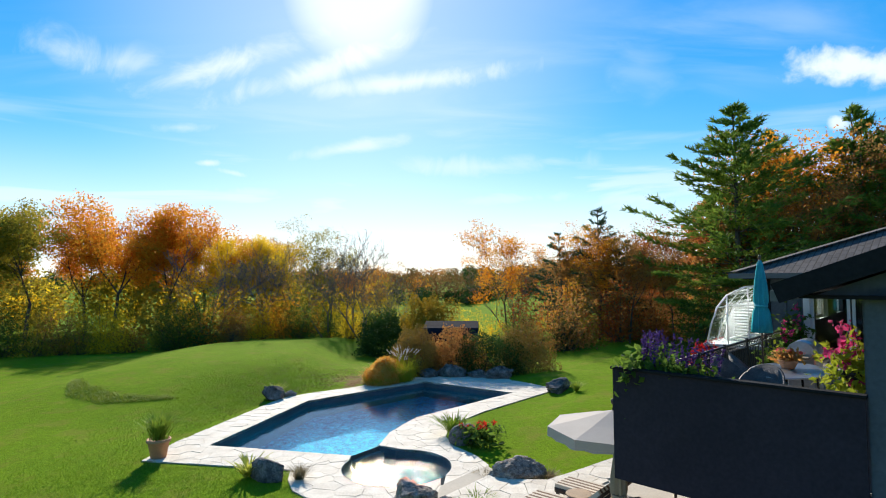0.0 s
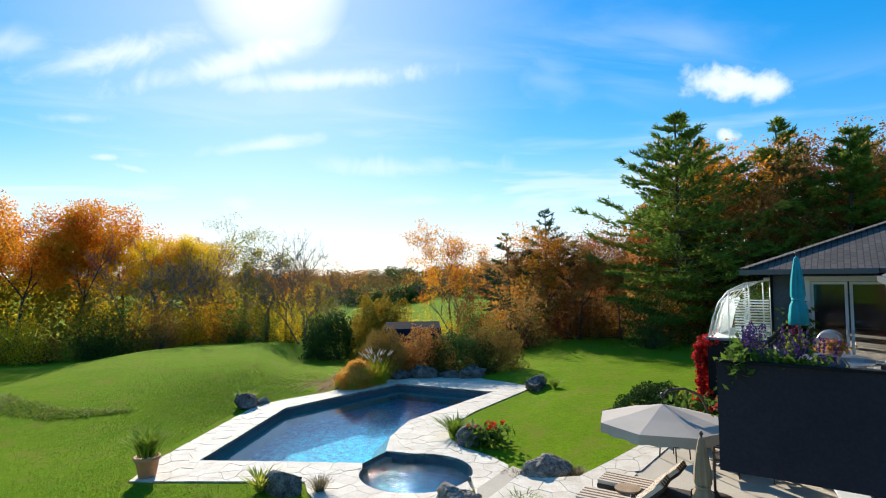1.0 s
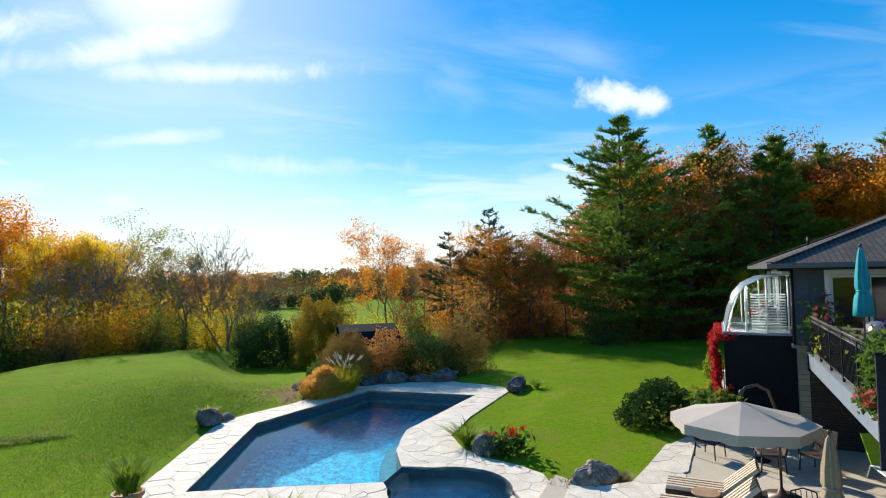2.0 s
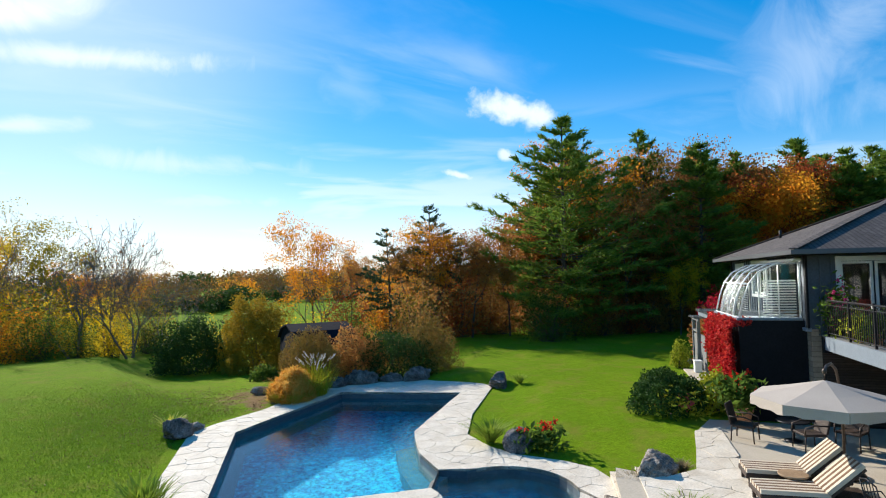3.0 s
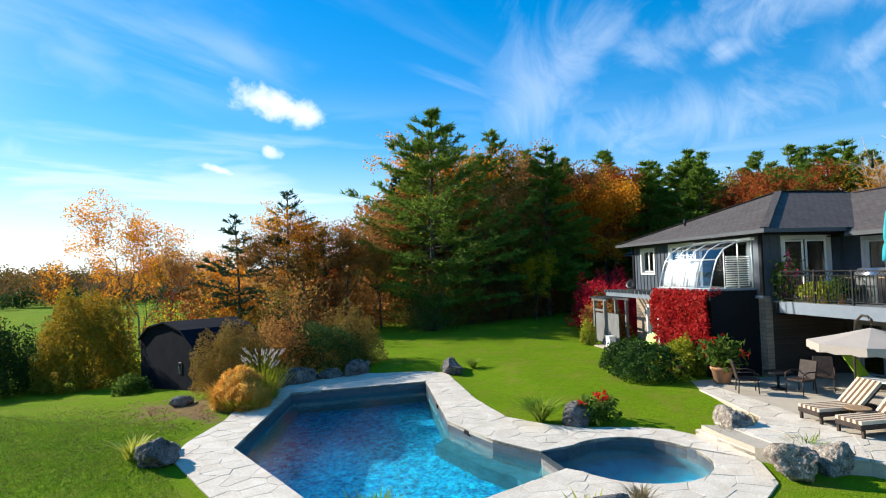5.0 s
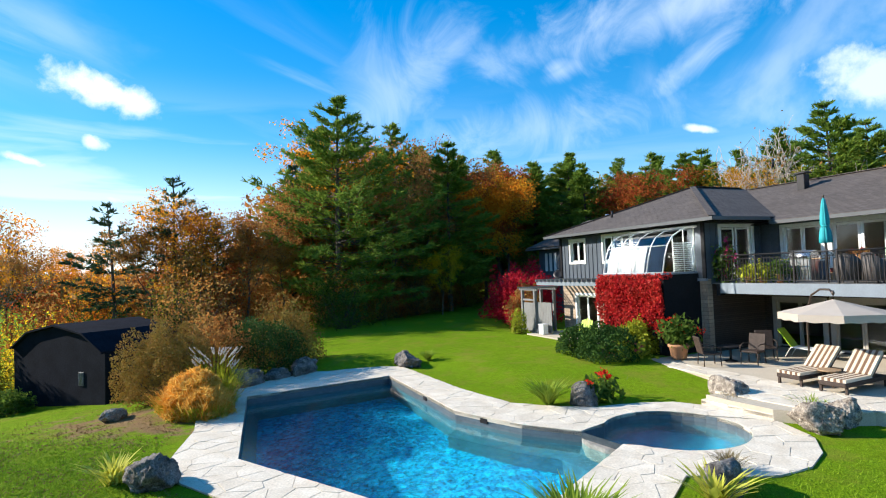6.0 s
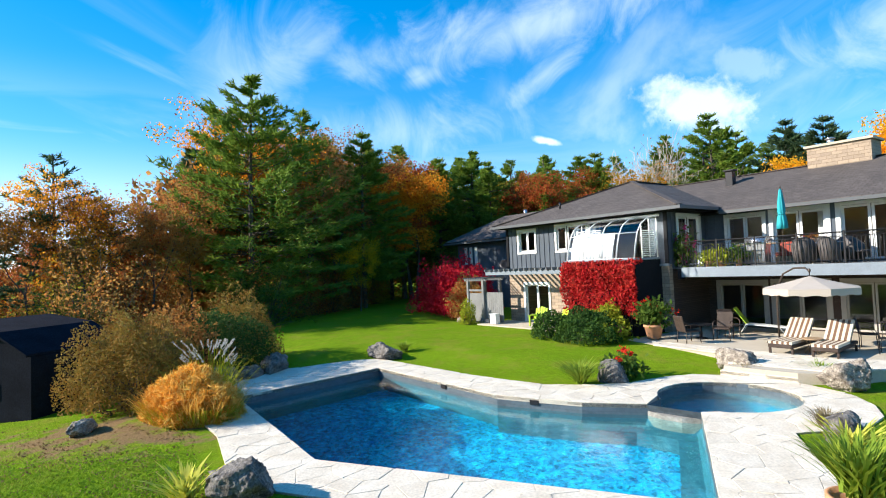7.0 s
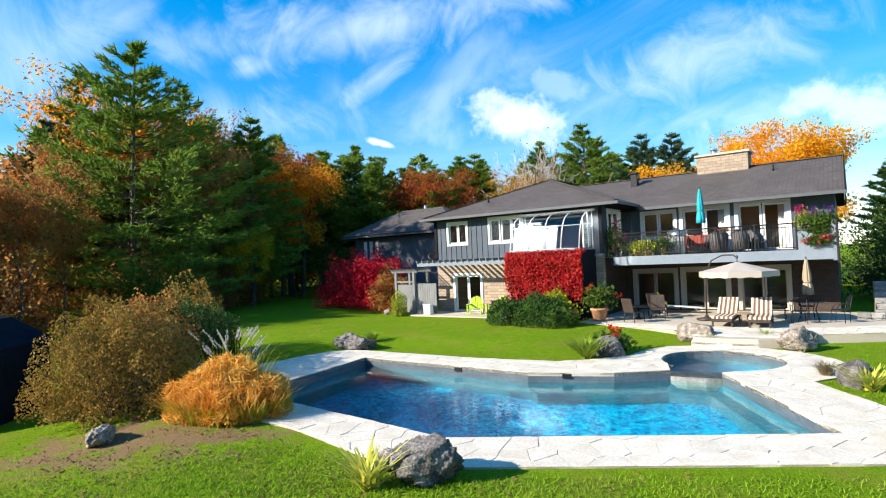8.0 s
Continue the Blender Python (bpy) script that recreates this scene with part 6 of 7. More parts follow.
gar = thing("side_building", "low grey side building with hip roof behind maples", "building", m=HOUSE_M)
boxed("wall", SIDING, gar, 14.2, 23.4, -14.0, -7.9, 0.0, 5.05)
for nm, pts in (("roof", [(13.6, -7.3, 5.2), (24.3, -7.3, 5.2), (20.9, -10.9, 7.15), (16.9, -10.9, 7.15)]), ("roof", [(24.3, -7.3, 5.2), (24.3, -14.5, 5.2), (20.9, -10.9, 7.15)]), ("roof", [(13.6, -14.5, 5.2), (13.6, -7.3, 5.2), (16.9, -10.9, 7.15)]), ("roof", [(24.3, -14.5, 5.2), (13.6, -14.5, 5.2), (16.9, -10.9, 7.15), (20.9, -10.9, 7.15)])):
    bm = bmesh.new()
    bm.faces.new([bm.verts.new(p) for p in pts])
    o = part(nm, bm, SHINGLE, gar)
    o.modifiers.new("thick", "SOLIDIFY").thickness = 0.09
bar("gutter", GUTTER, gar, (13.6, -7.27, 5.14), (24.35, -7.27, 5.14), 0.1, 0.12)
bar("gutter", GUTTER, gar, (24.33, -7.3, 5.14), (24.33, -14.5, 5.14), 0.1, 0.12)
for x in (21.0, 21.6, 22.2):
    boxed("shutter", TRIM, gar, x, x + 0.3, -7.9, -7.86, 3.4, 4.8)
part("flue", tube(bmesh.new(), [(18.6, -10.9, 7.0), (18.6, -10.9, 7.5)], 0.12, 10), STEEL, gar)

shed = thing("shed", "dark barn-roofed garden shed in shade behind the shrubs", "shed", m=pose(-1.3, 36.7, -1.05, 0, 0, -3))
ROOFLINE = [(-2.95, 2.3), (-1.8, 2.95), (0, 3.25), (1.8, 2.95), (2.95, 2.3)]
bm = bmesh.new()
ends = [[bm.verts.new((x, y, z)) for y, z in [(-2.9, -0.3)] + ROOFLINE + [(2.9, -0.3)]] for x in (0.0, 3.2)]
bm.faces.new(ends[0][::-1]), bm.faces.new(ends[1])
for a in range(7):
    bm.faces.new((ends[0][a], ends[0][(a + 1) % 7], ends[1][(a + 1) % 7], ends[1][a]))
bmesh.ops.recalc_face_normals(bm, faces=bm.faces)
part("wall", bm, SHED, shed)
for (ya, za), (yb, zb) in zip(ROOFLINE, ROOFLINE[1:]):
    bm = bmesh.new()
    c = [(-0.15, ya, za + 0.02), (3.35, ya, za + 0.02), (3.35, yb, zb + 0.02), (-0.15, yb, zb + 0.02)]
    low, top = [bm.verts.new(p) for p in c], [bm.verts.new((x, y, z + 0.07)) for x, y, z in c]
    bm.faces.new(low[::-1]), bm.faces.new(top)
    for a in range(4):
        bm.faces.new((low[a], low[(a + 1) % 4], top[(a + 1) % 4], top[a]))
    bmesh.ops.recalc_face_normals(bm, faces=bm.faces)
    part("roof", bm, SHED, shed)
win = boxed("window", SIDING, shed, -0.04, -0.003, -1.7, -1.4, 1.1, 1.6, 0.01)
boxed("pane", GLASS, win, -0.05, -0.042, -1.66, -1.44, 1.14, 1.56)
plant("shrub", shrub(81, 0.85, 0.6, 0.85, 1600, 0.06), GREEN, -2.5, 37.5, "small green shrub at the shed corner", "shrub", parts=("stems", "leaves"))

# stone steps and bank beside the gable end
st = thing("garden_steps", "rough grey stone steps up the shaded bank", "steps", m=HOUSE_M)
for k in range(7):
    boxed("tread", STONE_WALL, st, -11.2, -8.9, -2.2 - 0.42 * k - 0.44, -2.2 - 0.42 * k, 0.1, 0.3 + 0.19 * k, 0.03)
wal = thing("retaining_wall", "low dry stone wall edging the patio", "wall", m=HOUSE_M)
rng = np.random.default_rng(8)
for k in range(16):
    x = -8.3 - 0.42 * (k % 8)
    boxed("stone", STONE_WALL, wal, x - 0.4, x, -1.75 + rng.normal() * 0.03, -1.4, 0.1 + 0.2 * (k // 8), 0.29 + 0.2 * (k // 8), 0.02)
for x, y, s in ((-10.6, -9.5, 1.0), (-10.0, -12.0, 1.2), (-12.8, -12.5, 1.25), (-11.5, -15.0, 1.3)):
    p = HOUSE_M @ Vector((x, y, 0))
    plant("shrub", THICKET[0], DARKGREEN, p.x, p.y, "dense dark hedge beside the house", "hedge", "dark hedges by the house", s * 0.8, parts=("stems", "leaves"))

# uncut grass on the curved bank of the mound
rng = np.random.default_rng(33)
k = 4200
t = rng.random(k)
w = rng.random(k)
foot = (np.interp(t, (0, 0.3, 0.65, 1), (-12.0, -14.7, -17.1, -18.7)), np.interp(t, (0, 0.3, 0.65, 1), (23.9, 23.3, 24.3, 26.7)))
crest = (np.interp(t, (0, 0.3, 0.65, 1), (-12.6, -15.2, -17.8, -19.6)), np.interp(t, (0, 0.3, 0.65, 1), (24.2, 24.7, 26.6, 28.6)))
bx = foot[0] + (crest[0] - foot[0]) * w + rng.normal(size=k) * 0.1
by = foot[1] + (crest[1] - foot[1]) * w + rng.normal(size=k) * 0.1
v, f = blades(rng, np.array([(x, y, gz(x, y) - 0.02) for x, y in zip(bx, by)]), 0.15, 0.022, 1.2, 0.5)
tagged(new("rough_grass", raw_mesh("rough_grass", v, f, ROUGH_BLADE)), "rough uncut grass on the mound's bank", "grass", kind="stuff")

# ---- patio furniture ----


def canopy(bm, radius, top, rim, sides, sag=0.0):
    """A fabric canopy of flat panels."""
    c = bm.verts.new((0, 0, top))
    ring = [bm.verts.new((radius * math.cos(t), radius * math.sin(t), rim)) for t in [2 * math.pi * (k + 0.5) / sides for k in range(sides)]]
    mid = [bm.verts.new((radius * 0.55 * math.cos(t), radius * 0.55 * math.sin(t), top + (rim - top) * 0.5 - sag)) for t in [2 * math.pi * (k + 0.5) / sides for k in range(sides)]]
    for k in range(sides):
        bm.faces.new((c, mid[k], mid[(k + 1) % sides]))
        bm.faces.new((mid[k], ring[k], ring[(k + 1) % sides], mid[(k + 1) % sides]))
    return ring


umb = thing("cantilever_umbrella", "open cream cantilever umbrella over the patio", "umbrella", m=pose(3.72, 10.87, PATIO_Z, 0, 0, 20))
bm = bmesh.new()
canopy(bm, 1.36, 2.28, 1.93, 8, 0.03)
c = part("canopy", bm, CANVAS, umb, "cream fabric canopy")
c.modifiers.new("thick", "SOLIDIFY").thickness = 0.01
for k in range(8):
    t0, t1 = 2 * math.pi * (k + 0.5) / 8, 2 * math.pi * (k + 1.5) / 8
    bm = bmesh.new()
    a, b = Vector((1.36 * math.cos(t0), 1.36 * math.sin(t0), 1.93)), Vector((1.36 * math.cos(t1), 1.36 * math.sin(t1), 1.93))
    n_s = 6
    top = [bm.verts.new(a.lerp(b, i / n_s)) for i in range(n_s + 1)]
    low = [bm.verts.new(a.lerp(b, i / n_s) * 1.005 + Vector((0, 0, -0.21 + 0.02 * math.sin(i * 2.1)))) for i in range(n_s + 1)]
    for i in range(n_s):
        bm.faces.new((top[i], top[i + 1], low[i + 1], low[i]))
    v = part("valance", bm, CANVAS, c)
    v.modifiers.new("thick", "SOLIDIFY").thickness = 0.008
    r = part("rib", tube(bmesh.new(), [(0, 0, 2.2), (1.32 * math.cos(t0), 1.32 * math.sin(t0), 1.91)], 0.012, 5), BRONZE, umb)
part("mast", tube(bmesh.new(), [(1.48, -0.08, 0.05), (1.48, -0.08, 1.3), (1.4, -0.07, 1.9), (1.12, -0.05, 2.34), (0.65, -0.03, 2.53), (0.18, -0.01, 2.54), (0, 0, 2.44), (0, 0, 2.26)], 0.03, 8), BRONZE, umb, "curved bronze mast")
part("base", lathe(bmesh.new(), [(0.38, 0.0), (0.38, 0.05), (0.1, 0.09), (0.05, 0.2), (0.02, 0.21)], 20, (1.48, -0.08)), BRONZE, umb)
part("finial", lathe(bmesh.new(), [(0.03, 2.4), (0.05, 2.46), (0.02, 2.52)], 10), BRONZE, umb)


def lounger(m):
    e = thing("chaise_lounge", "brown wicker chaise lounge with striped cushion, back raised", "lounger", "striped loungers", m)
    boxed("frame", WICKER, e, -0.34, 0.34, -1.95, 0.0, 0.18, 0.3, 0.02)
    for x in (-0.31, 0.31):
        for y in (-0.08, -1.85):
            boxed("leg", WICKER, e, x - 0.03, x + 0.03, y - 0.03, y + 0.03, 0, 0.18)
    back = pose(0, -1.2, 0.32, -42)
    bk = boxed("backrest", WICKER, e, -0.33, 0.33, -0.8, 0, -0.04, 0.02, 0.01, m=back)
    for k in range(9):
        x0 = -0.33 + 0.66 * k / 9
        mt = STRIPE_A if k % 2 == 0 else STRIPE_B
        boxed("cushion_stripe", mt, e, x0, x0 + 0.0735, -1.2, -0.02, 0.3, 0.38, 0.0)
        boxed("cushion_stripe", mt, e, x0, x0 + 0.0735, -0.82, 0.0, 0.02, 0.1, 0.0, m=back)
    return e


def lm(s, d, turn=0):
    """A pose on the patio in the house's own directions."""
    return HOUSE_M @ pose(s, d, PATIO_Z, 0, 0, turn)


l1 = lounger(lm(-4.36, 2.25))
copy_thing(l1, lm(-5.55, 2.3, 3))
tbl = thing("side_table", "round wooden side table between the loungers", "table", m=lm(-4.97, 1.45))
part("top", lathe(bmesh.new(), [(0.27, 0.4), (0.28, 0.42), (0.27, 0.44)], 20), WOOD, tbl)
for k in range(4):
    t = math.pi / 4 + k * math.pi / 2
    part("leg", tube(bmesh.new(), [(0.24 * math.cos(t), 0.24 * math.sin(t), 0), (0.12 * math.cos(t), 0.12 * math.sin(t), 0.2), (0.2 * math.cos(t), 0.2 * math.sin(t), 0.4)], 0.02, 6), WOOD, tbl)


def armchair(name, m, mat, label, group):
    """A high-backed patio chair with arms; faces +y."""
    e = thing(name, label, "chair", group, m)
    boxed("seat", mat, e, -0.27, 0.27, -0.26, 0.28, 0.38, 0.44, 0.015)
    boxed("backrest", mat, e, -0.27, 0.27, -0.03, 0.02, 0, 0.56, 0.012, m=pose(0, -0.26, 0.42, 14))
    for x in (-0.28, 0.28):
        part("arm", tube(bmesh.new(), [(x, -0.3, 0.64), (x, 0.05, 0.66), (x, 0.27, 0.6), (x, 0.29, 0.4)], 0.02, 6), mat, e)
        for y in (-0.25, 0.26):
            part("leg", tube(bmesh.new(), [(x * 0.93, y, 0.4), (x * 0.98, y * 1.1, 0)], 0.018, 6), mat, e)
    return e


ch = armchair("patio_chair", pose(5.75, 14.05, PATIO_Z, 0, 0, 200), WICKER, "dark woven patio armchair", "dark patio chairs")
copy_thing(ch, pose(6.35, 12.7, PATIO_Z, 0, 0, 60))
copy_thing(ch, pose(7.3, 12.2, PATIO_Z, 0, 0, 95))
ct = thing("bistro_table", "low dark round patio table", "table", m=pose(6.75, 13.35, PATIO_Z))
part("top", lathe(bmesh.new(), [(0.38, 0.5), (0.4, 0.52), (0.38, 0.54)], 20), IRON, ct)
part("pedestal", tube(bmesh.new(), [(0, 0, 0), (0, 0, 0.5)], 0.04, 8), IRON, ct)
part("foot", lathe(bmesh.new(), [(0.22, 0), (0.22, 0.02), (0.04, 0.06)], 16), IRON, ct)


def wire_chair(m):
    """An iron patio chair with an open scrolled back; faces +y."""
    e = thing("iron_chair", "black wrought iron patio chair", "chair", "iron dining chairs", m)
    part("seat", lathe(bmesh.new(), [(0.24, 0.43), (0.25, 0.445), (0.24, 0.46)], 14), IRON, e)
    for x in (-0.22, 0.22):
        part("back_post", tube(bmesh.new(), [(x, -0.22, 0), (x, -0.22, 0.45), (x * 0.95, -0.32, 0.9)], 0.013, 6), IRON, e)
        part("leg", tube(bmesh.new(), [(x, 0.24, 0), (x * 0.9, 0.2, 0.44)], 0.013, 6), IRON, e)
        part("arm", tube(bmesh.new(), [(x, -0.26, 0.66), (x * 1.2, 0.05, 0.66), (x * 1.05, 0.2, 0.44)], 0.012, 6), IRON, e)
    part("top_rail", tube(bmesh.new(), [(-0.21, -0.32, 0.9), (0, -0.34, 0.96), (0.21, -0.32, 0.9)], 0.013, 6), IRON, e)
    for x in (-0.13, -0.045, 0.045, 0.13):
        part("back_rod", tube(bmesh.new(), [(x, -0.24, 0.46), (x, -0.33, 0.92)], 0.008, 5), IRON, e)
    return e


DT = (-6.85, -0.45)
dt = thing("dining_table", "black iron patio table with closed umbrella", "table", m=lm(*DT))
part("top", lathe(bmesh.new(), [(0.58, 0.7), (0.6, 0.715), (0.58, 0.73)], 28), IRON, dt)
for k in range(4):
    t = math.pi / 4 + k * math.pi / 2
    part("leg", tube(bmesh.new(), [(0.46 * math.cos(t), 0.46 * math.sin(t), 0), (0.3 * math.cos(t), 0.3 * math.sin(t), 0.4), (0.44 * math.cos(t), 0.44 * math.sin(t), 0.7)], 0.018, 6), IRON, dt)
w1 = wire_chair(lm(DT[0] + 0.95, DT[1] + 0.2, 100))
copy_thing(w1, lm(DT[0] - 0.95, DT[1] + 0.3, -110))
copy_thing(w1, lm(DT[0] + 0.25, DT[1] + 0.95, 190))
copy_thing(w1, lm(DT[0] + 0.1, DT[1] - 0.95, 5))


def closed_umbrella(name, m, mat, label, pole_h, low, high, fat):
    """A folded parasol: pleated cloth round a pole, tied."""
    e = thing(name, label, "umbrella", m=m)
    part("pole", tube(bmesh.new(), [(0, 0, 0), (0, 0, pole_h)], 0.02, 8), BRONZE, e)
    bm = bmesh.new()
    rings, k = [], 24
    for f, w in ((0, 1.0), (0.12, 0.96), (0.28, 0.82), (0.36, 0.55), (0.42, 0.75), (0.6, 0.7), (0.8, 0.5), (0.95, 0.3), (1, 0.08)):
        z = low + (high - low) * f
        rings.append([bm.verts.new((fat * w * (0.72 + 0.28 * math.cos(8 * t + f)) * math.cos(t), fat * w * (0.72 + 0.28 * math.cos(8 * t + f)) * math.sin(t), z)) for t in [2 * math.pi * j / k for j in range(k)]])
    for r, s in zip(rings, rings[1:]):
        for j in range(k):
            bm.faces.new((r[j], r[(j + 1) % k], s[(j + 1) % k], s[j])).smooth = True
    bm.faces.new(rings[-1])
    bm.faces.new(rings[0][::-1])
    part("folded_cloth", bm, mat, e)
    part("finial", lathe(bmesh.new(), [(0.015, high), (0.035, high + 0.04), (0.01, high + 0.09)], 10), BRONZE, e)
    part("tie", lathe(bmesh.new(), [(fat * 0.62, low + (high - low) * 0.35), (fat * 0.62, low + (high - low) * 0.38)], 16), mat, e)
    return e


closed_umbrella("closed_umbrella", lm(*DT), CANVAS_TAN, "folded tan umbrella standing through the iron table", 2.28, 0.95, 2.28, 0.21)

chaise = thing("garden_chaise", "lime and white sling chaise under the deck", "lounger", m=lm(-1.5, -2.3, -75))
boxed("sling", WHITE, chaise, -0.3, 0.3, -1.3, 0.1, 0.32, 0.35, 0.008, m=pose(0, 0, 0, 5))
boxed("back_sling", LIME, chaise, -0.3, 0.3, 0, 0.75, 0, 0.03, 0.008, m=pose(0, 0.1, 0.34, 55))
for x in (-0.3, 0.3):
    part("leg", tube(bmesh.new(), [(x, -1.2, 0), (x, -1.0, 0.25), (x, 0.1, 0.34), (x, 0.3, 0)], 0.015, 6), WHITE, chaise)


def adirondack(m):
    e = thing("adirondack_chair", "lime green plastic adirondack chair", "chair", "lime chairs", m)
    for k in range(5):
        x = -0.25 + 0.125 * k
        boxed("back_slat", LIME, e, x - 0.055, x + 0.055, -0.02, 0.0, 0, 0.7 - 0.05 * abs(k - 2), 0.006, m=pose(0, -0.25, 0.25, 22))
    boxed("seat", LIME, e, -0.27, 0.27, -0.25, 0.3, 0.27, 0.3, 0.008, m=pose(0, 0, 0.0, 8))
    for x in (-0.34, 0.34):
        boxed("arm", LIME, e, x - 0.07, x + 0.07, -0.35, 0.35, 0.5, 0.525, 0.008)
        boxed("front_leg", LIME, e, x - 0.03, x + 0.03, 0.22, 0.32, 0, 0.5, 0.005)
        boxed("rear_leg", LIME, e, x - 0.03, x + 0.03, -0.4, -0.3, 0, 0.5, 0.005)
    return e


a1 = adirondack(HOUSE_M @ pose(7.2, 0.35, 0.3, 0, 0, 20))
copy_thing(a1, HOUSE_M @ pose(6.05, 0.3, 0.3, 0, 0, -25))

# ---- on the deck ----
FLOOR = 2.89


def dm(s, d, turn=0, z=FLOOR):
    return HOUSE_M @ pose(s, d, z, 0, 0, turn)


closed_umbrella("deck_umbrella", dm(-3.1, -1.7), TEAL, "folded teal umbrella on the deck", 2.78, 1.3, 2.78, 0.2)
gt = thing("glass_table", "oval glass-topped table on the deck", "table", m=dm(-3.95, -2.35))
bm = bmesh.new()
lathe(bm, [(0.98, 0.71), (1.0, 0.72), (0.98, 0.735)], 32)
for v in bm.verts:
    v.co.y *= 0.62
part("top", bm, STEEL, gt, "pale reflective tabletop")
for x in (-0.6, 0.6):
    for y in (-0.35, 0.35):
        part("leg", tube(bmesh.new(), [(x, y, 0), (x * 0.9, y * 0.9, 0.71)], 0.02, 6), IRON, gt)
pot = thing("table_planter", "terracotta bowl with trailing orange plant", "potted plant", m=dm(-3.8, -2.3, 0, FLOOR + 0.735))
part("bowl", lathe(bmesh.new(), [(0.1, 0), (0.17, 0.14), (0.18, 0.16), (0.15, 0.15), (0.02, 0.12)], 16), TERRACOTTA, pot)
flowers(np.random.default_rng(1), (0, 0, 0.24), (0.14, 0.14, 0.06), 130, 0.05, RUSSET, 6, 0.03, CORAL, pot)


def tub_chair(m):
    e = thing("wicker_chair", "grey-brown round-backed wicker deck chair", "chair", "wicker deck chairs", m)
    part("seat", lathe(bmesh.new(), [(0.3, 0.34), (0.31, 0.38), (0.3, 0.42)], 18), WICKER_GREY, e)
    bm = bmesh.new()
    lo, hi = [], []
    for k in range(13):
        t = math.pi * (1.0 + k / 12)
        h = 0.62 + 0.32 * math.sin(math.pi * k / 12)
        lo.append(bm.verts.new((0.31 * math.cos(t), 0.31 * math.sin(t), 0.1)))
        hi.append(bm.verts.new((0.38 * math.cos(t), 0.38 * math.sin(t), h)))
    for k in range(12):
        bm.faces.new((lo[k], lo[k + 1], hi[k + 1], hi[k])).smooth = True
    b = part("backrest", bm, WICKER_GREY, e)
    b.modifiers.new("thick", "SOLIDIFY").thickness = 0.03
    for k in range(4):
        t = math.pi / 4 + k * math.pi / 2
        part("leg", tube(bmesh.new(), [(0.24 * math.cos(t), 0.24 * math.sin(t), 0.36), (0.27 * math.cos(t), 0.27 * math.sin(t), 0)], 0.018, 6), WICKER_GREY, e)
    return e


tc = tub_chair(dm(-3.75, -1.65, 200))
copy_thing(tc, dm(-4.6, -1.6, 160))
copy_thing(tc, dm(-5.25, -2.2, 80))
copy_thing(tc, dm(-4.6, -3.1, 10))
copy_thing(tc, dm(-3.3, -3.1, -10))
sofa = thing("deck_bench", "red cushioned bench against the house", "bench", m=dm(-2.75, -3.55))
boxed("seat", RED_PAINT, sofa, -0.6, 0.6, -0.3, 0.3, 0.3, 0.45, 0.03)
boxed("backrest", RED_PAINT, sofa, -0.6, 0.6, -0.35, -0.25, 0.4, 0.85, 0.03)
boxed("base", WOOD, sofa, -0.58, 0.58, -0.28, 0.28, 0, 0.3)
grill = thing("barbecue", "stainless steel barbecue on the deck", "grill", m=dm(-2.0, -2.2))
boxed("cabinet", STEEL, grill, -0.35, 0.35, -0.25, 0.25, 0.05, 0.8, 0.02, "steel cabinet")
part("lid", tube(bmesh.new(), [(-0.38, 0, 0.84), (0.38, 0, 0.84)], 0.26, 16), STEEL, grill)
boxed("side_shelf", WOOD, grill, -0.75, -0.36, -0.22, 0.22, 0.78, 0.82, 0.01)
boxed("side_shelf", WOOD, grill, 0.36, 0.75, -0.22, 0.22, 0.78, 0.82, 0.01)
part("lid_handle", tube(bmesh.new(), [(-0.28, 0.29, 0.86), (0.28, 0.29, 0.86)], 0.015, 6), IRON, grill)


def potted(name, s, d, r, h, mats, label, n, spread, n_f=0, fm=None, z=FLOOR, pot_mat=TERRACOTTA, seed=1, leaf=0.06):
    e = thing(name, label, "potted plant", m=dm(s, d, 0, z))
    part("pot", lathe(bmesh.new(), [(r * 0.7, 0), (r * 0.95, h * 0.85), (r * 1.05, h * 0.87), (r * 1.05, h), (r * 0.9, h), (r * 0.1, h * 0.92)], 16), pot_mat, e)
    flowers(np.random.default_rng(seed), (0, 0, h + spread[2]), spread, n, leaf, mats, n_f, 0.045, fm, e, 0.4)
    return e


potted("deck_planter", -0.45, -1.5, 0.2, 0.22, LIMEGREEN, "yellow-green shrub in a low deck pot", 420, (0.26, 0.14, 0.16), seed=2)
potted("deck_planter", -0.95, -1.5, 0.16, 0.2, LIMEGREEN, "yellow-green shrub in a low deck pot", 320, (0.2, 0.14, 0.17), seed=3)
potted("deck_planter", -1.55, -1.55, 0.14, 0.3, GREEN, "round green shrub in a terracotta pot", 380, (0.16, 0.14, 0.17), seed=4)
potted("corner_planter", 0.55, -1.45, 0.2, 0.3, GREEN, "tall corner plant with pink blossoms", 900, (0.2, 0.18, 0.36), 22, PINK, seed=5, pot_mat=IRON)


def railing_box(name, s0, s1, d0, d1, z, label, items):
    e = thing(name, label, "planter", m=HOUSE_M)
    boxed("trough", SIDING_SHADED, e, s0, s1, d0, d1, z, z + 0.2, 0.01)
    for k, (cx, cy, cz, sp, n, mat, nf, fm) in enumerate(items):
        flowers(np.random.default_rng(60 + k), (cx, cy, cz), sp, n, 0.05, mat, nf, 0.035, fm, e, 0.3)
    return e


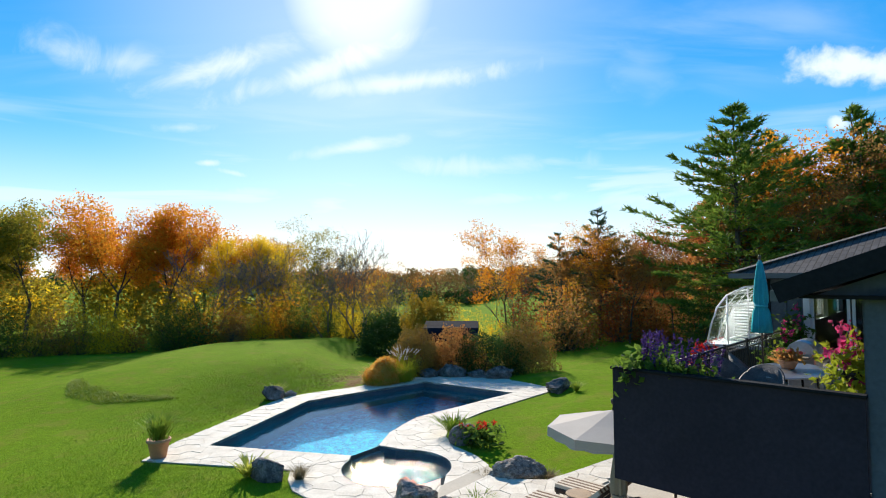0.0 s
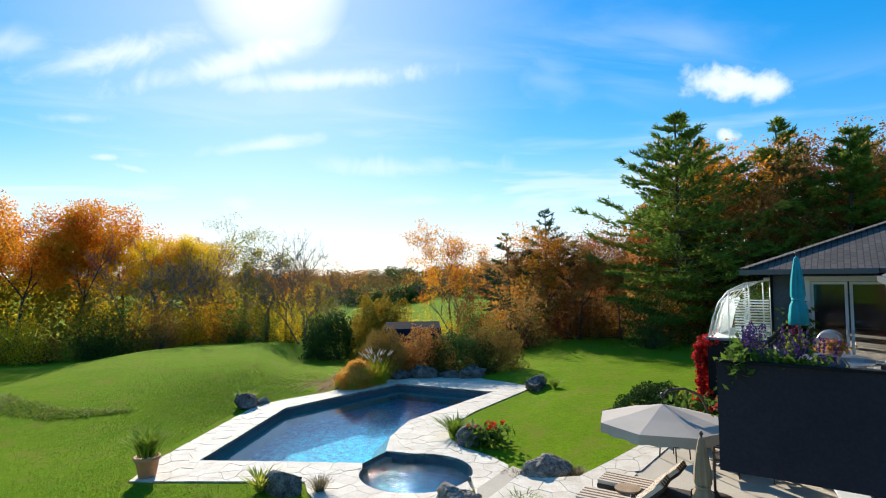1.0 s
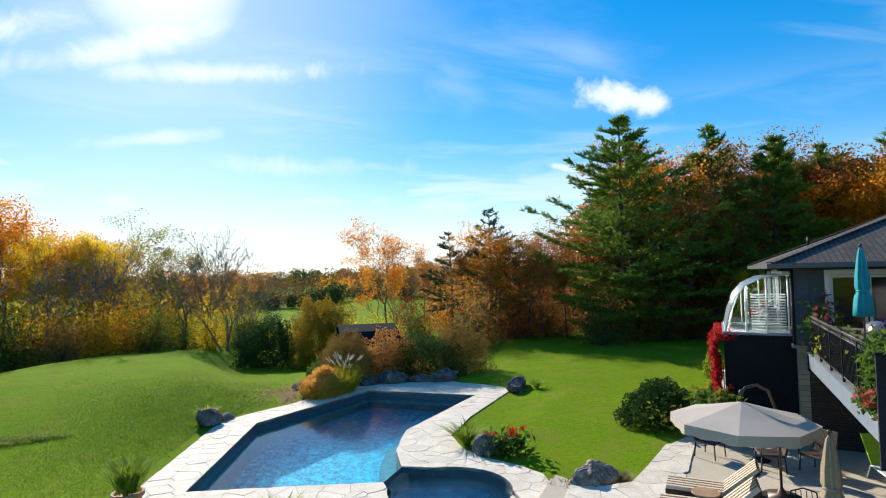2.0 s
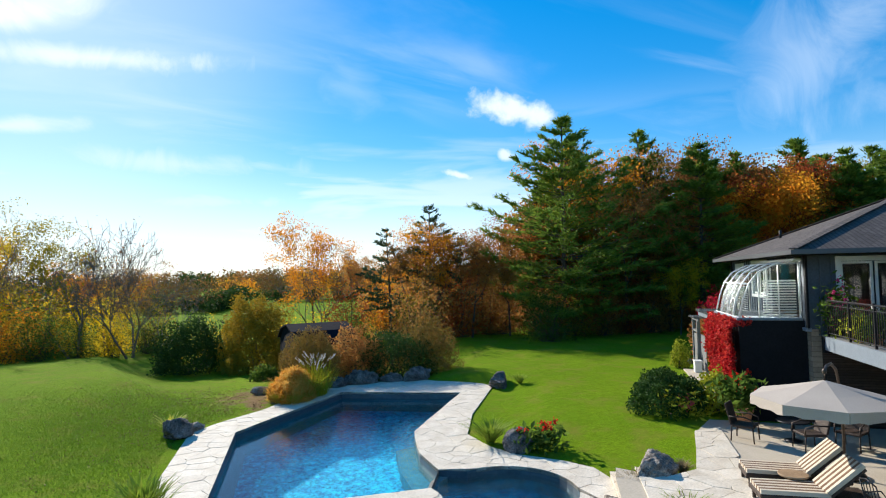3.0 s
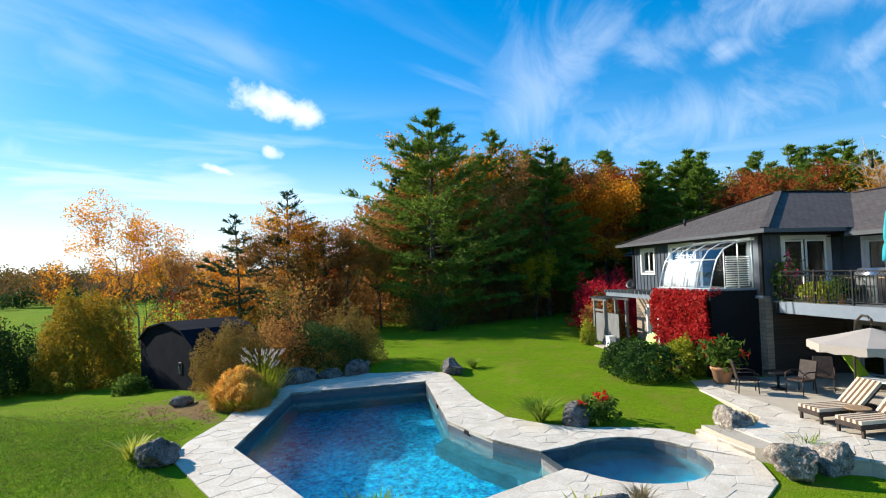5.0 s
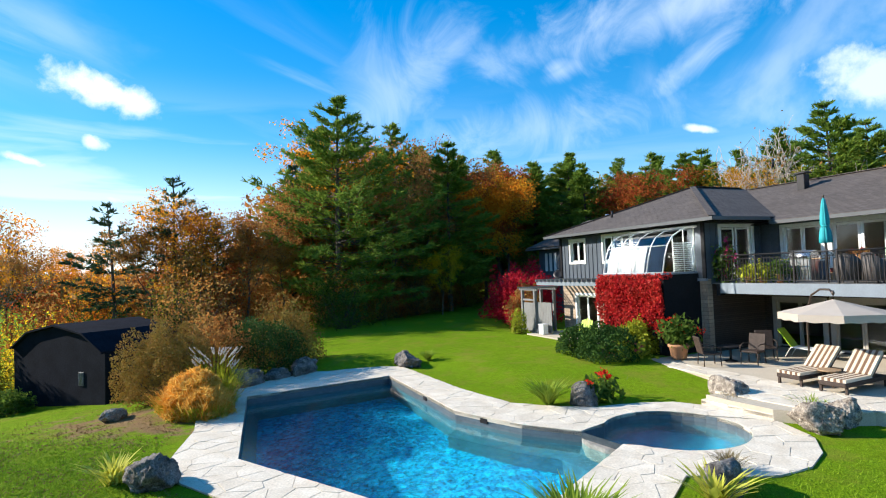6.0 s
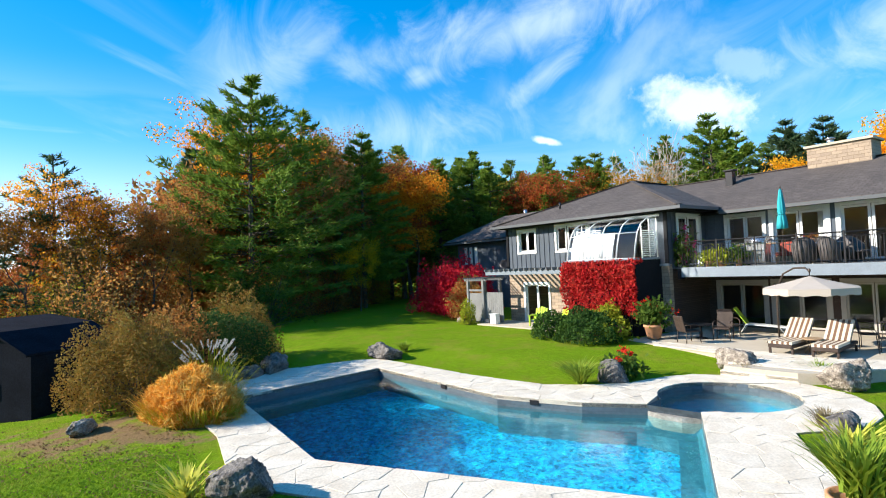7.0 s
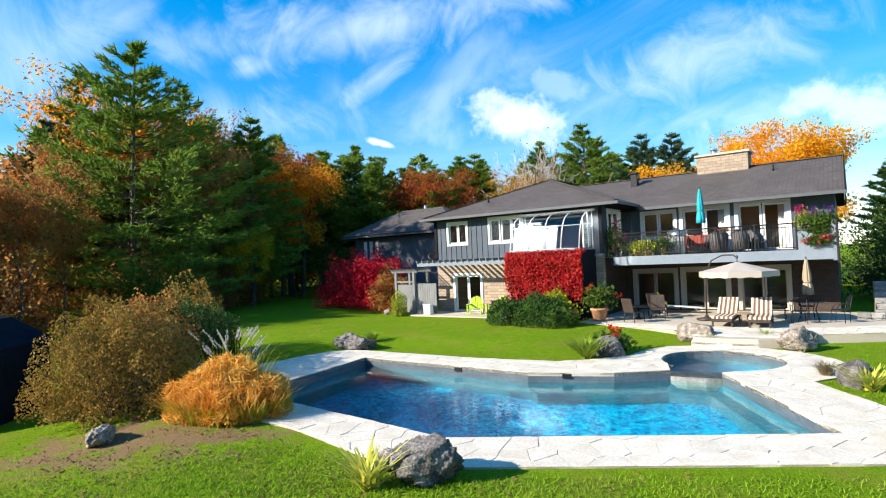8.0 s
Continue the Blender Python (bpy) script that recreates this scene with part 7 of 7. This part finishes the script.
rb = railing_box("corner_trough", -7.76, -6.75, -1.35, -1.16, 3.66, "trough of trailing greenery and purple spires at deck corner", [
    (-7.3, -1.22, 3.98, (0.32, 0.12, 0.12), 1000, GREEN, 0, None), (-7.25, -1.0, 3.66, (0.2, 0.07, 0.15), 420, GREEN, 0, None), (-7.25, -0.98, 3.22, (0.22, 0.08, 0.1), 420, GREEN, 30, CORAL)])
rb2 = railing_box("screen_trough", -7.79, -7.6, -2.4, -1.36, 3.7, "trough of dark greenery with purple spires on the screen", [(-7.7, -1.75, 3.98, (0.06, 0.26, 0.07), 600, GREEN, 0, None)])
rng = np.random.default_rng(44)
spires = thing("purple_spires", "tall hazy purple flower spires in the trough", "flowers", m=HOUSE_M)
for k in range(56):
    x, y = (rng.uniform(-7.7, -6.9), rng.uniform(-1.4, -1.15)) if k % 2 else (rng.uniform(-7.75, -7.6), rng.uniform(-2.4, -1.3))
    h = rng.uniform(0.3, 0.62)
    lx, ly = rng.normal() * 0.06, rng.normal() * 0.06
    c = np.array([[x, y, 3.95]]) + np.outer(np.linspace(0.2, 1, 22), (lx, ly, h)) + rng.normal(size=(22, 3)) * 0.008
    v, f = leaves(rng, c, 0.024, 1.2)
    o = new("spire", raw_mesh("spire", v, f, PURPLE))
    o.parent = spires
hang = thing("hanging_basket", "hanging basket of yellow and pink flowers", "hanging basket", m=HOUSE_M)
part("basket", lathe(bmesh.new(), [(0.05, 3.95), (0.17, 4.05), (0.2, 4.15), (0.18, 4.15), (0.02, 4.1)], 16, (-6.75, -3.72)), IRON, hang)
for t in (0, 2.1, 4.2):
    part("chain", tube(bmesh.new(), [(-6.75 + 0.18 * math.cos(t), -3.72 + 0.18 * math.sin(t), 4.14), (-6.75, -3.72, 4.75)], 0.005, 4), IRON, hang)
part("chain", tube(bmesh.new(), [(-6.75, -3.72, 4.75), (-6.75, -3.72, 5.12)], 0.008, 4), IRON, hang)
flowers(np.random.default_rng(71), (-6.75, -3.72, 4.1), (0.18, 0.18, 0.2), 520, 0.05, LIMEGREEN, 13, 0.045, PINK, hang, 1.2)

# grass blades on the lawn nearest the camera
rng = np.random.default_rng(101)
pts = []
while len(pts) < 52000:
    if rng.random() < 0.8:
        x, y = rng.normal() * 2.4 - 8.6, rng.normal() * 4.2 + 25.5
    else:
        x, y = rng.normal() * 3.0 - 8.0, rng.normal() * 2.2 + 13.0
    if inside(POOL_EDGE, x, y) or near_edge(POOL_EDGE, x, y) < 1.75 or math.hypot(x - SPA_C[0], y - SPA_C[1]) < 3.0 or math.hypot((x + 4.3) / 2.1, (y - 28.7) / 3.6) < 0.55 + 0.7 * rng.random():
        continue
    pts.append((x, y, gz(x, y) - 0.005))
v, f = blades(rng, np.array(pts), 0.06, 0.012, 1.2, 0.4)
tagged(new("grass", raw_mesh("grass", v, f, BLADE)), "short mown grass blades of the lawn", "grass", kind="stuff")

# fallen leaves and dry clippings on the lawn beside the golden grass
pts = []
while len(pts) < 5200:
    x, y = rng.normal() * 2.2 - 7.0, rng.normal() * 4.0 + 27.0
    if inside(POOL_EDGE, x, y) or near_edge(POOL_EDGE, x, y) < 1.6 or noise.noise(Vector((x * 0.9, y * 0.9, 2.0))) + 0.5 * noise.noise(Vector((x * 2.7, y * 2.7, 5.0))) < rng.normal() * 0.25:
        continue
    pts.append((x, y, gz(x, y) + 0.02))
v, f = leaves(rng, np.array(pts), 0.024, 1.0, 0.85)
tagged(new("fallen_leaves", raw_mesh("fallen_leaves", v, f, LITTER)), "dry brown fallen leaves strewn over the lawn", "leaves", kind="stuff")

# skimmer mouths in the far pool wall
for x, y in ((0.5, 22.08), (-1.42, 19.5)):
    sk = thing("skimmer", "dark skimmer opening under the coping", "skimmer", m=pose(x, y, 0, 0, 0, 46 if x > 0 else 68))
    boxed("mouth", IRON, sk, -0.12, 0.12, 0.0, 0.03, -0.16, -0.04)
    boxed("lip", TRIM_DULL, sk, -0.14, 0.14, 0.0, 0.015, -0.04, -0.025)

# ---- flagstones ----


def clip_half(poly, p, nrm):
    """The part of an outline on the inner side of a line."""
    out = []
    k = len(poly)
    for i in range(k):
        a, b = poly[i], poly[(i + 1) % k]
        da, db = (a[0] - p[0]) * nrm[0] + (a[1] - p[1]) * nrm[1], (b[0] - p[0]) * nrm[0] + (b[1] - p[1]) * nrm[1]
        if da <= 0:
            out.append(a)
        if (da < 0 < db) or (db < 0 < da):
            t = da / (da - db)
            out.append((a[0] + t * (b[0] - a[0]), a[1] + t * (b[1] - a[1])))
    return out


def area(poly):
    return 0.5 * sum(a[0] * b[1] - b[0] * a[1] for a, b in zip(poly, poly[1:] + poly[:1]))


def tidy(poly):
    out = []
    for p in poly:
        if not out or math.hypot(p[0] - out[-1][0], p[1] - out[-1][1]) > 0.02:
            out.append(p)
    if len(out) > 2 and math.hypot(out[0][0] - out[-1][0], out[0][1] - out[-1][1]) < 0.02:
        out.pop()
    return out


def flagstones(outlines, spacing, z, thick, parent, seed, joint=0.011):
    """Irregular stones that fill the outlines, each a piece of its own with a worn top edge."""
    rng = np.random.default_rng(seed)
    made = 0
    for outline in outlines:
        if area(outline) < 0:
            outline = outline[::-1]
        x0, x1 = min(p[0] for p in outline) - 1, max(p[0] for p in outline) + 1
        y0, y1 = min(p[1] for p in outline) - 1, max(p[1] for p in outline) + 1
        seeds = [(x + rng.uniform(-0.42, 0.42) * spacing, y + rng.uniform(-0.42, 0.42) * spacing) for i, x in enumerate(np.arange(x0, x1, spacing)) for y in np.arange(y0 + (i % 2) * spacing / 2, y1, spacing)]
        for s in seeds:
            if not inside(outline, *s) and near_edge(outline, *s) > spacing:
                continue
            cell = list(outline)
            for q in sorted((q for q in seeds if q != s and abs(q[0] - s[0]) < 2.6 * spacing and abs(q[1] - s[1]) < 2.6 * spacing), key=lambda q: (q[0] - s[0]) ** 2 + (q[1] - s[1]) ** 2)[:18]:
                dx, dy = q[0] - s[0], q[1] - s[1]
                d = math.hypot(dx, dy)
                half = d / 2 - joint / 2
                cell = clip_half(cell, (s[0] + dx / d * half, s[1] + dy / d * half), (dx / d, dy / d))
                if len(cell) < 3:
                    break
            cell = tidy(cell) if len(cell) >= 3 else cell
            if len(cell) < 3 or area(cell) < 0.015:
                continue
            cx, cy = sum(p[0] for p in cell) / len(cell), sum(p[1] for p in cell) / len(cell)
            top = z + rng.uniform(-0.004, 0.006)
            tx, ty = rng.normal() * 0.006, rng.normal() * 0.006
            bm = bmesh.new()
            k = len(cell)
            low = [bm.verts.new((x - cx, y - cy, -thick)) for x, y in cell]
            mid = [bm.verts.new((x - cx, y - cy, -0.005 + (x - cx) * tx + (y - cy) * ty)) for x, y in cell]
            inn = [bm.verts.new(((x - cx) * 0.985, (y - cy) * 0.985, (x - cx) * tx + (y - cy) * ty)) for x, y in cell]
            for i in range(k):
                j = (i + 1) % k
                bm.faces.new((low[i], low[j], mid[j], mid[i]))
                bm.faces.new((mid[i], mid[j], inn[j], inn[i]))
            bm.faces.new(inn)
            o = part("flagstone", bm, FLAGSTONE, parent)
            o.location = (cx, cy, top)
            made += 1
    return made


flagstones(STRETCHES, 0.56, 0.004, 0.075, coping, 4)
STEP = [(0.05, 12.9), (1.2, 14.4), (1.65, 14.05), (0.45, 12.55)]
bm = bmesh.new()
prism(bm, STEP, -0.02, 0.115)
bmesh.ops.recalc_face_normals(bm, faces=bm.faces)
steps = part("step_1", bm, MORTAR)
tagged(steps, "broad low flagstone step up to the patio", "step", kind="structure")
flagstones([STEP], 0.6, 0.14, 0.1, steps, 8)
flagstones([[(0.45, 12.55), (1.65, 14.05), (1.9, 13.2), (2.7, 13.2), (2.2, 11.3), (0.25, 10.9), (-0.1, 11.9)], [(2.7, 13.2), (3.8, 14.05), (5.4, 15.35), (6.3, 15.2), (4.4, 13.3), (2.2, 11.3)], [(0.25, 10.9), (2.2, 11.3), (1.2, 9.2), (1.0, 6.0), (-0.4, 5.7), (-0.35, 8.2)]], 0.62, PATIO_Z + 0.006, 0.05, patio, 12)
